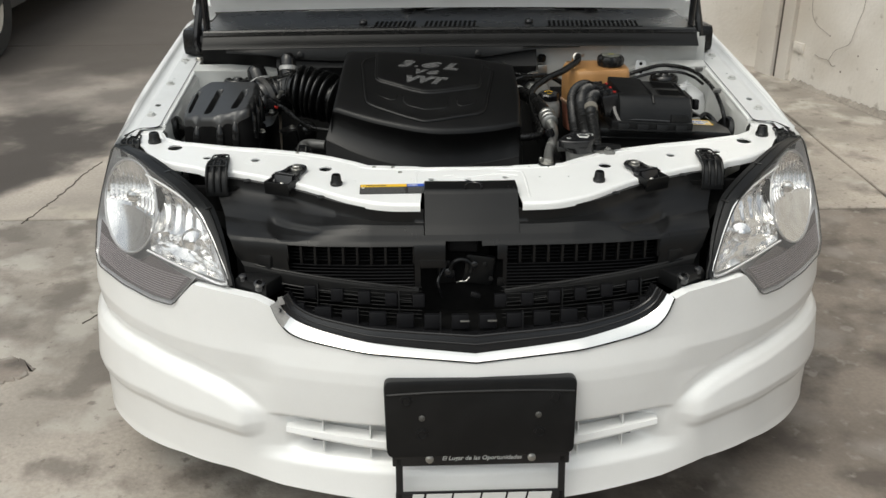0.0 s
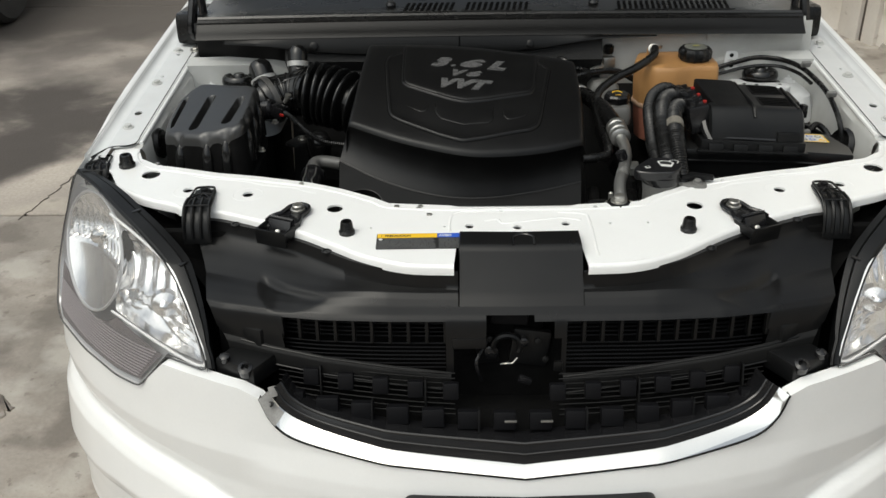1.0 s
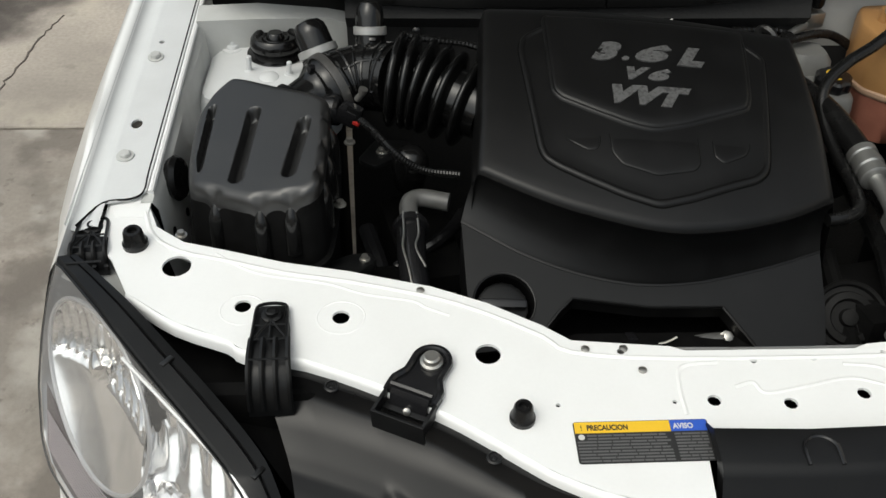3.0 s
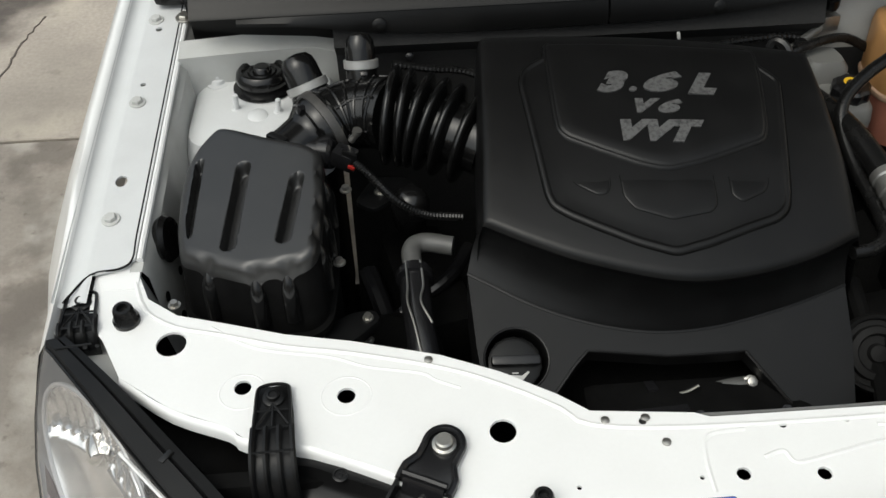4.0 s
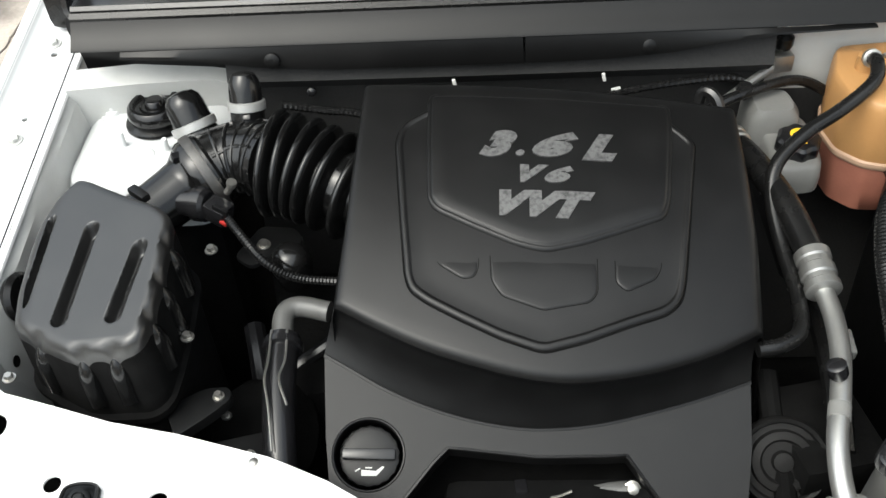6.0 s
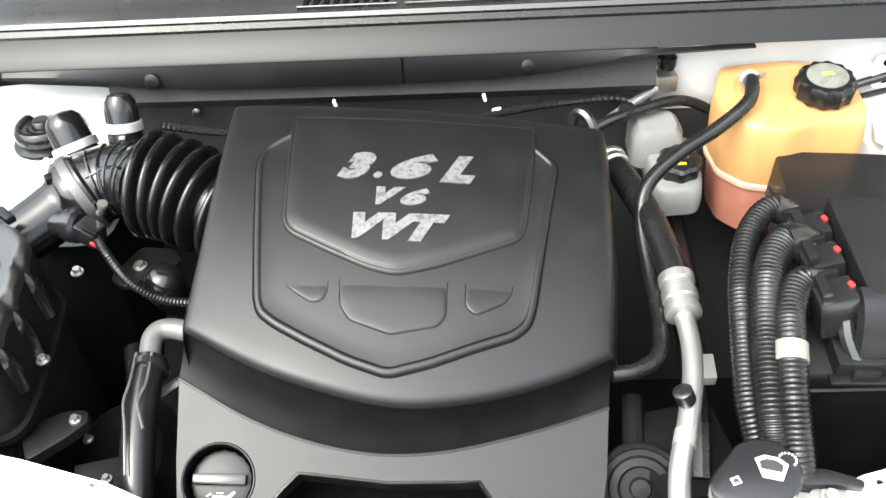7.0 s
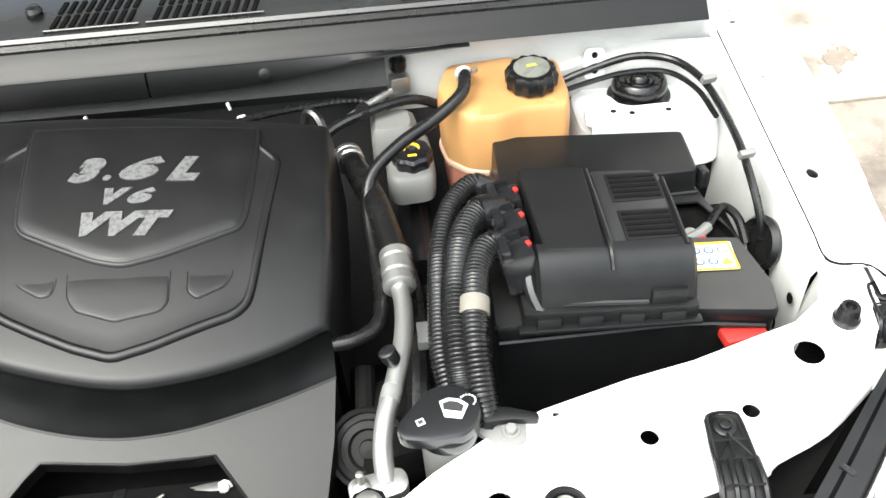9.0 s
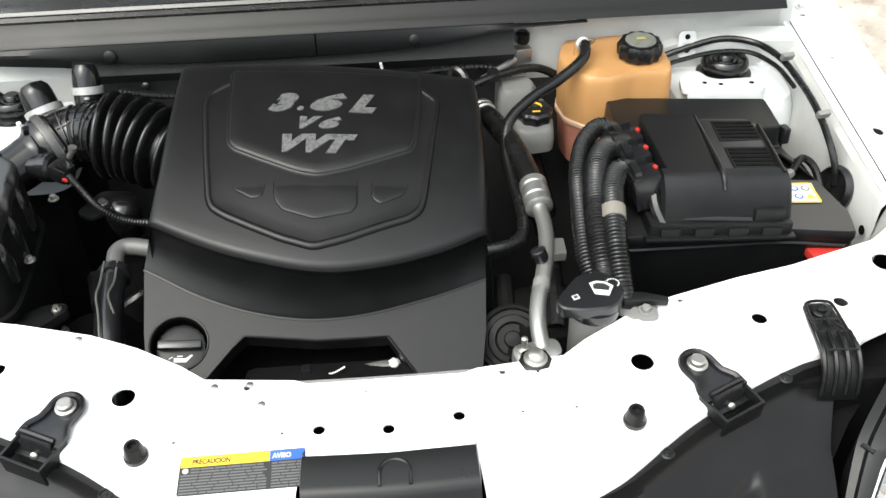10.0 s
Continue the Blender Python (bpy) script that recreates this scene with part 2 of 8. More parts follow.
def join(bm, other):
    me = bpy.data.meshes.new("joined")
    other.to_mesh(me)
    other.free()
    bm.from_mesh(me)
    bpy.data.meshes.remove(me)
    return bm


def rounded(points, r, seg=4):
    """A closed outline with its corners rounded."""
    out, n = [], len(points)
    for i in range(n):
        p, a, b = Vector(points[i]), Vector(points[i - 1]), Vector(points[(i + 1) % n])
        da, db = (a - p), (b - p)
        k = min(r, da.length * 0.45, db.length * 0.45)
        s, e = p + da.normalized() * k, p + db.normalized() * k
        for t in [k / seg for k in range(seg + 1)]:
            out.append((1 - t) ** 2 * s + 2 * t * (1 - t) * p + t * t * e)
    return out


def slab(outline, low, high, m=None, bevel=0.0, bm=None, segments=2):
    """A flat piece with an outline in x, y, from height low to high, set by the matrix m."""
    out = bmesh.new()
    f = out.faces.new([out.verts.new((p[0], p[1], low)) for p in outline])
    if f.normal.z < 0:
        f.normal_flip()
    r = bmesh.ops.extrude_face_region(out, geom=[f])
    for v in r["geom"]:
        if isinstance(v, bmesh.types.BMVert):
            v.co.z = high
    out.normal_update()
    if bevel:
        top = [e for e in out.edges if all(abs(v.co.z - high) < 1e-6 for v in e.verts)]
        bmesh.ops.bevel(out, geom=top, offset=bevel, segments=segments, affect="EDGES", profile=0.6)
    if m is not None:
        out.transform(m)
    if bm is None:
        return out
    return join(bm, out)


def sheet(outline, holes, low, high):
    """A flat plate with holes through it, in x, y, from low to high."""
    bm = bmesh.new()
    edges = []
    for ring in (outline, *holes):
        vs = [bm.verts.new((p[0], p[1], low)) for p in ring]
        edges += [bm.edges.new((a, b)) for a, b in zip(vs, vs[1:] + vs[:1])]
    bmesh.ops.triangle_fill(bm, edges=edges, use_beauty=True, normal=(0, 0, 1))
    r = bmesh.ops.extrude_face_region(bm, geom=list(bm.faces))
    for v in r["geom"]:
        if isinstance(v, bmesh.types.BMVert):
            v.co.z = high
    return bm


def ring(x, y, r, seg=16, ry=None):
    return [(x + r * math.cos(t), y + (ry or r) * math.sin(t)) for t in np.linspace(0, 2 * math.pi, seg, endpoint=False)]


def bolt(bm, place, up=(0, 0, 1), r=0.008, h=0.006):
    """A hexagon head on a washer."""
    lathe([(r * 1.5, 0), (r * 1.5, 0.0015), (r * 1.45, 0.002)], place, up, 16, bm)
    lathe([(r, 0.002), (r, h), (r * 0.85, h + 0.0012)], place, up, 6, bm)
    return bm


def lettering(text, size, m, mat, parent, name, extrude=0.0006, shear=0.0, bold=0.0, width=None, height=None):
    """Raised letters from Blender's own font, centred at the matrix m (x along the line, y up the letters)."""
    cu = bpy.data.curves.new(name, "FONT")
    cu.body, cu.size, cu.extrude, cu.shear, cu.offset = text, size, extrude, shear, bold
    cu.align_x, cu.align_y, cu.resolution_u, cu.space_character = "CENTER", "CENTER", 4, 1.0
    ob = bpy.data.objects.new(name, cu)
    scene.collection.objects.link(ob)
    me = bpy.data.meshes.new_from_object(ob.evaluated_get(bpy.context.evaluated_depsgraph_get()))
    bpy.data.objects.remove(ob)
    bm = bmesh.new()
    bm.from_mesh(me)
    bpy.data.meshes.remove(me)
    xs, ys = [v.co.x for v in bm.verts], [v.co.y for v in bm.verts]
    k = width / (max(xs) - min(xs)) if width else 1.0
    q = height / (max(ys) - min(ys)) if height else 1.0
    for v in bm.verts:
        v.co.x = (v.co.x - (max(xs) + min(xs)) / 2) * k
        v.co.y = (v.co.y - (max(ys) + min(ys)) / 2) * q
    bm.transform(m)
    return part(name, bm, mat, parent)


def support_z(y):
    """Height of the radiator support's top."""
    return 0.974 + 0.11 * (y - 1.5)


def on_support(x, y, up=0.0):
    return (x, y, support_z(y) + up)
# ---- the yard: ground, wall, parked vehicle ----
CONCRETE = material("worn_concrete", (0.41, 0.365, 0.315), 0.85, grain=0.3, grain_size=0.012, stain=0.55, stain_colour=(0.25, 0.225, 0.20), stain_size=0.35, bump=0.5, vary=0.10, extra=((0.75, (0.20, 0.18, 0.155), 0.9, 0.46, 0.60), (0.6, (0.50, 0.47, 0.42), 0.22, 0.52, 0.64), (0.7, (0.13, 0.112, 0.096), 0.24, 0.53, 0.63), (0.7, (0.15, 0.13, 0.11), 0.035, 0.61, 0.70)))
OLDCONCRETE = material("damp_old_concrete", (0.235, 0.200, 0.168), 0.7, grain=0.22, grain_size=0.012, stain=0.6, stain_colour=(0.075, 0.062, 0.052), stain_size=0.35, bump=0.6, extra=((0.8, (0.075, 0.062, 0.053), 0.26, 0.48, 0.60), (0.7, (0.27, 0.245, 0.22), 0.28, 0.52, 0.64), (0.6, (0.30, 0.28, 0.25), 0.05, 0.59, 0.69)))
CRACK = material("crack_dirt", (0.10, 0.086, 0.073), 0.95, grain=0.3, bump=0.4)
PLASTER = material("white_plaster", (0.70, 0.665, 0.615), 0.9, grain=0.06, grain_size=0.01, stain=0.45, stain_colour=(0.42, 0.38, 0.33), stain_size=0.5, bump=0.5, bump_size=0.02, extra=((0.6, (0.50, 0.45, 0.38), 0.9, 0.48, 0.66), (0.7, (0.36, 0.32, 0.27), 0.07, 0.64, 0.74)))


def ragged(points, r, steps=6, amount=0.02):
    """A closed outline with uneven edges."""
    out = []
    for i, p in enumerate(points):
        a, b = Vector(p), Vector(points[(i + 1) % len(points)])
        for k in range(steps):
            q = a.lerp(b, k / steps)
            out.append((q.x + r.uniform(-amount, amount), q.y + r.uniform(-amount, amount)))
    return out


def dampened(m):
    """Spreads a soft-edged damp area over the far side of the yard, beyond the slanting crack."""
    n, ln = m.node_tree.nodes, m.node_tree.links
    b = n["Principled BSDF"]
    dry = b.inputs["Base Color"].links[0].from_socket
    co = n.new("ShaderNodeTexCoord")

    def spread(size, detail, low, high):
        x, r = n.new("ShaderNodeTexNoise"), n.new("ShaderNodeMapRange")
        x.inputs["Scale"].default_value, x.inputs["Detail"].default_value = 1 / size, detail
        r.inputs["From Min"].default_value, r.inputs["From Max"].default_value = low, high
        ln.new(co.outputs["Object"], x.inputs["Vector"])
        ln.new(x.outputs["Fac"], r.inputs["Value"])
        return r.outputs["Result"]

    def tint(under, factor, colour):
        x = n.new("ShaderNodeMix")
        x.data_type = "RGBA"
        ln.new(factor, x.inputs["Factor"])
        ln.new(under, x.inputs["A"])
        x.inputs["B"].default_value = (*colour, 1)
        return x.outputs["Result"]

    def soft(value, low, high):
        r = n.new("ShaderNodeMapRange")
        r.interpolation_type = "SMOOTHSTEP"
        r.inputs["From Min"].default_value, r.inputs["From Max"].default_value = low, high
        ln.new(value, r.inputs["Value"])
        return r.outputs["Result"]

    def dot(normal, shift, waver):
        v, a = n.new("ShaderNodeVectorMath"), n.new("ShaderNodeMath")
        v.operation, v.inputs[1].default_value = "DOT_PRODUCT", normal
        ln.new(co.outputs["Object"], v.inputs[0])
        a.operation = "MULTIPLY_ADD"
        ln.new(spread(0.45, 8, 0.3, 0.7), a.inputs[0])
        a.inputs[1].default_value = waver
        ln.new(v.outputs["Value"], a.inputs[2])
        c = n.new("ShaderNodeMath")
        c.operation = "ADD"
        ln.new(a.outputs[0], c.inputs[0])
        c.inputs[1].default_value = shift
        return c.outputs[0]

    side = soft(dot((-0.909, 0.417, 0), -0.909 * 1.72 - 0.417 * 3.39 - 0.10, 0.20), -0.04, 0.10)
    damp = tint(tint(dry, spread(0.08, 6, 0.0, 0.55), (0.125, 0.108, 0.094)), spread(0.35, 8, 0.30, 0.52), (0.062, 0.053, 0.046))
    far = soft(dot((0, 1, 0), -5.35, 0.5), -0.1, 0.5)
    damp = tint(damp, far, (0.082, 0.070, 0.060))
    mid = tint(dry, spread(0.4, 8, 0.2, 0.6), (0.155, 0.136, 0.120))
    strip = soft(dot((0, 1, 0), -4.65, 0.5), -0.1, 0.25)
    out = n.new("ShaderNodeMix")
    out.data_type = "RGBA"
    ln.new(strip, out.inputs["Factor"])
    ln.new(damp, out.inputs["A"])
    ln.new(tint(mid, far, (0.090, 0.077, 0.066)), out.inputs["B"])
    whole = n.new("ShaderNodeMix")
    whole.data_type = "RGBA"
    ln.new(side, whole.inputs["Factor"])
    ln.new(dry, whole.inputs["A"])
    ln.new(out.outputs["Result"], whole.inputs["B"])
    ln.new(whole.outputs["Result"], b.inputs["Base Color"])
    return m


DAMP = dampened(material("damp_stained_concrete", (0.41, 0.365, 0.315), 0.8, grain=0.3, grain_size=0.012, stain=0.55, stain_colour=(0.25, 0.225, 0.20), stain_size=0.35, bump=0.5, extra=((0.6, (0.20, 0.18, 0.155), 0.9, 0.50, 0.68), (0.5, (0.50, 0.45, 0.37), 0.22, 0.54, 0.72), (0.6, (0.15, 0.135, 0.12), 0.11, 0.60, 0.72))))
rng = random.Random(5)
ground = thing("ground", (0, 0, 0), "worn concrete yard floor with cracks and damp patches", "ground", kind="structure", car=False)
bed = bmesh.new()
bed.faces.new([bed.verts.new(p) for p in ((-60, -60, -0.02), (60, -60, -0.02), (60, 80, -0.02), (-60, 80, -0.02))])
part("bed", bed, OLDCONCRETE, ground)
XS, YS = (-9.4, -6.4, -3.4, -0.2, 1.86, 4.9, 8.0), (-8.9, -5.9, -2.9, 0.1, 3.12, 6.1, 9.1, 12.1, 15.1)
for xa, xb in zip(XS, XS[1:]):
    for ya, yb in zip(YS, YS[1:]):
        tilt = rng.uniform(-0.002, 0.002)
        out = ragged([(xa + 0.006, ya + 0.006), (xb - 0.006, ya + 0.006), (xb - 0.006, yb - 0.006), (xa + 0.006, yb - 0.006)], rng, 24, 0.0035)
        part("slab", slab(out, -0.02, 0.0 + tilt, bevel=0.004, segments=1), DAMP if xb <= -0.2 and ya > 3 else OLDCONCRETE if xa >= -0.2 and yb < 3.2 else CONCRETE, ground)


def patch(points, mat, height, amount=0.03, label="", name="patch", steps=7):
    return part(name, slab(ragged(points, rng, steps, amount), -0.01, height, bevel=0.003, segments=1), mat, ground, label)


patch([(-1.38, 2.05), (-1.29, 2.09), (-1.21, 2.03), (-1.24, 1.96), (-1.35, 1.94)], OLDCONCRETE, 0.004, 0.014, "dark mortar patch")
patch([(1.46, 3.33), (1.54, 3.38), (1.57, 3.33), (1.48, 3.24)], OLDCONCRETE, 0.004, 0.01, "brown stain")


def crack(points, width=0.007):
    line = []
    for p in curve([(*q, 0) for q in points], 8):
        line.append(Vector((p.x + rng.uniform(-0.006, 0.006), p.y + rng.uniform(-0.006, 0.006), 0)))
    rows = []
    for i, p in enumerate(line):
        d = (line[min(i + 1, len(line) - 1)] - line[max(i - 1, 0)]).normalized()
        s = Vector((-d.y, d.x, 0)) * width * rng.uniform(0.3, 1.1) * 0.45
        rows.append([p - s - Vector((0, 0, 0.008)), p - s + Vector((0, 0, 0.0028)), p + s + Vector((0, 0, 0.0028)), p + s - Vector((0, 0, 0.008))])
    part("crack", grid(rows, closed=True, caps=True), CRACK, ground)


crack([(-1.63, 3.08), (-1.61, 3.17), (-1.59, 3.28), (-1.57, 3.42), (-1.55, 3.60), (-1.52, 3.78)], 0.006)
crack([(-1.18, 2.6), (-1.13, 2.45), (-1.10, 2.40), (-1.15, 2.28)], 0.005)

# The plastered wall beside the car, its pillar, and the far walls that close the yard.
wall = thing("wall_east", (2.4, 4.2, 0), "rough white plastered yard wall, stained and cracked", "wall", kind="structure", car=False)


def upright(points, thick, height, seed):
    """A wall along a line of (x, y), with an uneven plastered face."""
    r = random.Random(seed)
    rows = []
    for x, y in points:
        rows.append([Vector((x + r.uniform(-0.006, 0.006), y, z)) for z in np.linspace(-0.02, height, 10)])
    back = [[Vector((p.x + thick, p.y + thick * 0.3, p.z)) for p in row] for row in rows]
    bm = bmesh.new()
    loop = [rows[i] + back[i][::-1] for i in range(len(rows))]
    return grid(loop, closed=True, caps=True, bm=bm)


part("face", upright([(3.9, -0.5), (3.3, 1.37), (2.72, 3.18), (2.39, 4.21), (2.14, 4.98), (2.112, 5.07)], 0.2, 3.4, 1), PLASTER, wall)
part("far_face", upright([(2.06, 5.30), (1.83, 5.62), (1.2, 6.5), (-0.4, 8.8)], 0.2, 3.4, 2), PLASTER, wall)
part("pillar", box((0.06, 0.094, 3.4), (2.104, 5.103, 1.69), (0, 0, 17.9), 0.006), PLASTER, wall, "white plastered pillar")
part("pillar", box((0.075, 0.150, 3.4), (2.052, 5.236, 1.69), (0, 0, 17.9), 0.006), PLASTER, wall, "white plastered pillar")
part("pillar_slit", box((0.05, 0.04, 3.4), (2.090, 5.150, 1.69), (0, 0, 17.9), 0.004), CRACK, wall, "dark slit between the two halves of the pillar")
switch = part("junction_box", box((0.022, 0.085, 0.055), (2.132, 5.010, 0.205), (0, 0, 17.9), 0.005), PLASTER, wall, "plastered-over socket box")
part("socket_cover", box((0.004, 0.05, 0.032), (2.121, 5.006, 0.206), (0, 0, 17.9), 0.003), PLASTER, switch)
SCUFF = material("splash_dirt", (0.30, 0.27, 0.235), 0.95, grain=0.35, grain_size=0.012, stain=0.7, stain_colour=(0.16, 0.14, 0.12), stain_size=0.06, bump=0.6)
foot, rs = [], random.Random(8)
for k in range(141):
    t = k / 140
    x, y = 3.04 - 0.915 * t - 0.012, 2.16 + 2.83 * t
    h = 0.012 + 0.016 * abs(math.sin(7 * t)) + rs.uniform(0, 0.014)
    foot.append([Vector((x - 0.012 - rs.uniform(0, 0.012), y, 0.0015)), Vector((x - 0.004, y, h * 0.6)), Vector((x + 0.006, y, h)), Vector((x + 0.03, y, 0.0))])
part("splash_edge", grid(foot), SCUFF, wall, "dirty crumbling foot of the wall")
HAIRLINE = material("hairline_crack", (0.20, 0.175, 0.15), 0.95, grain=0.3, bump=0.4)
for pts, r in (([(2.148, 4.955, 0.70), (2.150, 4.950, 0.484), (2.155, 4.933, 0.405), (2.169, 4.889, 0.361), (2.188, 4.831, 0.332), (2.204, 4.782, 0.322)], 0.0011), ([(2.275, 4.56, 0.75), (2.270, 4.577, 0.553), (2.268, 4.582, 0.494), (2.262, 4.603, 0.421), (2.252, 4.632, 0.32), (2.237, 4.678, 0.284), (2.220, 4.731, 0.245), (2.212, 4.757, 0.203), (2.209, 4.767, 0.185)], 0.0012), ([(2.175, 4.871, 0.191), (2.190, 4.825, 0.186), (2.209, 4.767, 0.185), (2.219, 4.734, 0.167), (2.228, 4.705, 0.168)], 0.0017)):
    part("crack", tube([(x - 0.006 + rng.uniform(-0.002, 0.002), y, z + rng.uniform(-0.006, 0.006)) for x, y, z in pts], r, 5, 4), HAIRLINE, wall)
for x, y, z, w in ((2.204, 4.782, 0.320, 0.010), (2.241, 4.665, 0.150, 0.014), (2.274, 4.563, 0.260, 0.012), (2.319, 4.424, 0.224, 0.010)):
    part("chipped_spot", lathe([(w * 0.5, 0), (w * 0.35, 0.001), (0.001, 0.0012)], (x - 0.004, y, z), (-0.95, -0.3, 0), 7), HAIRLINE, wall)
backwall = thing("wall_north", (0, 15, 0), "plain grey rendered wall at the back of the yard", "wall", kind="structure", car=False)
part("face", box((26, 0.25, 3.2), (-4, 15.2, 1.6), bevel=0.01), PLASTER, backwall)
westwall = thing("wall_west", (-9.6, 3, 0), "plain grey rendered wall at the side of the yard", "wall", kind="structure", car=False)
part("face", box((0.25, 26, 3.2), (-9.7, 3, 1.6), bevel=0.01), PLASTER, westwall)
southwall = thing("wall_south", (-3, -9, 0), "plain grey rendered wall behind the camera", "wall", kind="structure", car=False)
part("face", box((16, 0.25, 3.2), (-3, -9.2, 1.6), bevel=0.01), PLASTER, southwall)

# The wheel and flank of a vehicle parked beyond.
parked = thing("parked_car", (-3.53, 6.4, 0), "dark silver car parked at the side of the yard", "car", car=False)
SILVERPAINT = material("dark_silver_paint", (0.09, 0.093, 0.096), 0.3, metal=0.5, grain=0.05, bump=0.0, coat=0.6)
section = [(-0.85, 0.24), (-0.92, 0.45), (-0.93, 0.72), (-0.86, 0.90), (-0.68, 1.38), (0.68, 1.38), (0.86, 0.90), (0.93, 0.72), (0.92, 0.45), (0.85, 0.24)]
rows = []
for k, (yy, low, top) in enumerate([(-0.75, 0.7, 0.50), (-0.72, 0.95, 0.55), (-0.3, 1.0, 0.62), (0.4, 1.0, 0.75), (1.2, 1.0, 1.0), (2.6, 1.0, 1.0), (3.3, 1.0, 0.7), (3.5, 0.85, 0.62)]):
    rows.append([Vector((-3.60 + x * low, 5.55 + yy, 0.24 + (z - 0.24) * top)) for x, z in section])
part("body", grid(rows, closed=True, caps=True), SILVERPAINT, parked)
for wx, wy in ((-2.80, 5.75), (-2.80, 8.2), (-4.40, 5.75), (-4.40, 8.2)):
    out = 1 if wx > -3.6 else -1
    w = part("wheel", lathe([(0.19, -0.09), (0.30, -0.095), (0.325, -0.07), (0.33, 0.0), (0.325, 0.07), (0.30, 0.095), (0.20, 0.09), (0.19, 0.05)], (wx, wy, 0.33), (out, 0, 0), 36), TIRE, parked)
    part("rim", lathe([(0.195, 0.03), (0.195, 0.085), (0.18, 0.075), (0.16, 0.05), (0.06, 0.06), (0.05, 0.075)], (wx, wy, 0.33), (out, 0, 0), 20), STEEL, w, "silver steel rim")
# ---- the white car, its bonnet open ----
car = thing("car", (0, 1.7, 0.15), "white sport utility car with its bonnet open and grille removed", "car")
PLAN = [(0, 1.20), (0.2, 1.215), (0.38, 1.265), (0.5, 1.315), (0.6, 1.375), (0.7, 1.465), (0.77, 1.55), (0.83, 1.65), (0.868, 1.76), (0.893, 1.87), (0.91, 2.02)]
TOP = [(0, 0.695), (0.153, 0.706), (0.261, 0.716), (0.338, 0.729), (0.37, 0.752), (0.387, 0.788), (0.42, 0.800), (0.47, 0.803), (0.55, 0.806), (0.60, 0.748), (0.652, 0.742), (0.737, 0.741), (0.815, 0.744), (0.835, 0.742), (0.86, 0.725), (0.92, 0.70)]
BOTTOM = [(0, 0.383), (0.39, 0.395), (0.49, 0.406), (0.61, 0.400), (0.655, 0.390), (0.745, 0.374), (0.83, 0.360), (0.92, 0.336)]


def smooth(a, b, x):
    t = min(1, max(0, (x - a) / (b - a)))
    return t * t * (3 - 2 * t)


FACE = [(0.30, 0.012), (0.375, 0.016), (0.40, 0.012), (0.43, 0.008), (0.447, 0.006), (0.462, -0.006), (0.475, -0.012), (0.56, 0.004), (0.60, 0.008), (0.645, 0.011), (0.67, 0.010), (0.71, 0.003), (0.85, 0.0)]
CORNER = [(0.30, 0.012), (0.345, 0.013), (0.39, 0.010), (0.45, 0.006), (0.50, 0.004), (0.625, 0.002), (0.68, 0.009), (0.72, 0.006), (0.85, 0.0)]
BULGE_TOP = [(0.40, 0.548), (0.43, 0.564), (0.46, 0.582), (0.50, 0.600), (0.57, 0.617), (0.70, 0.624), (0.83, 0.612), (0.92, 0.59)]
BULGE_LOW = [(0.40, 0.52), (0.45, 0.503), (0.54, 0.510), (0.67, 0.507), (0.83, 0.475), (0.92, 0.45)]


def bumper_out(x, z):
    """How far the bumper stands out of its plan at a height."""
    w = smooth(0.36, 0.45, x)
    out = (1 - w) * along(FACE, z) + w * along(CORNER, z)
    # the hollow in the middle that carries the slats, fading towards its ends
    top, low = 0.553, 0.474
    out -= 0.040 * (1 - smooth(0.33, 0.412, x + 0.25 * (top - z))) * smooth(low - 0.010, low + 0.012, z) * (1 - smooth(top - 0.005, top, z))
    # the swelling along the corner
    t, b = along(BULGE_TOP, x), along(BULGE_LOW, x)
    end = smooth(0.405, 0.465, x + 0.10 * (z - 0.55))
    body = along([(b - 0.10, 0.0), (b - 0.012, 0.009), (b + 0.004, 0.019), (b + 0.022, 0.0235), (t - 0.026, 0.018), (t - 0.008, 0.008), (t - 0.001, -0.003), (t + 0.004, -0.006), (t + 0.03, 0.0)], z)
    out += end * body
    return out


half = curve([(x, y, 0) for x, y in PLAN], 14)
plan = [Vector((-p.x, p.y, 0)) for p in half[:0:-1]] + half
normals = []
for i, p in enumerate(plan):
    d = (plan[min(i + 1, len(plan) - 1)] - plan[max(i - 1, 0)]).normalized()
    normals.append(Vector((d.y, -d.x, 0)))
rows = []
for zk in np.arange(0.848, 0.246, -0.004):
    row = []
    for p, n in zip(plan, normals):
        z = min(max(zk, along(BOTTOM, abs(p.x))), along(TOP, abs(p.x)))
        row.append(p + n * bumper_out(abs(p.x), z) + Vector((0, 0, z)))
    rows.append(row)
rows.insert(0, [q - n * 0.02 + Vector((0, 0, 0.002)) for q, n in zip(rows[0], normals)])
rows.append([q - n * 0.05 for q, n in zip(rows[-1], normals)])
bm = grid(rows)
bmesh.ops.remove_doubles(bm, verts=list(bm.verts), dist=0.00005)
bumper = part("bumper", bm, PAINT, car, "white painted bumper cover", sharp=75)
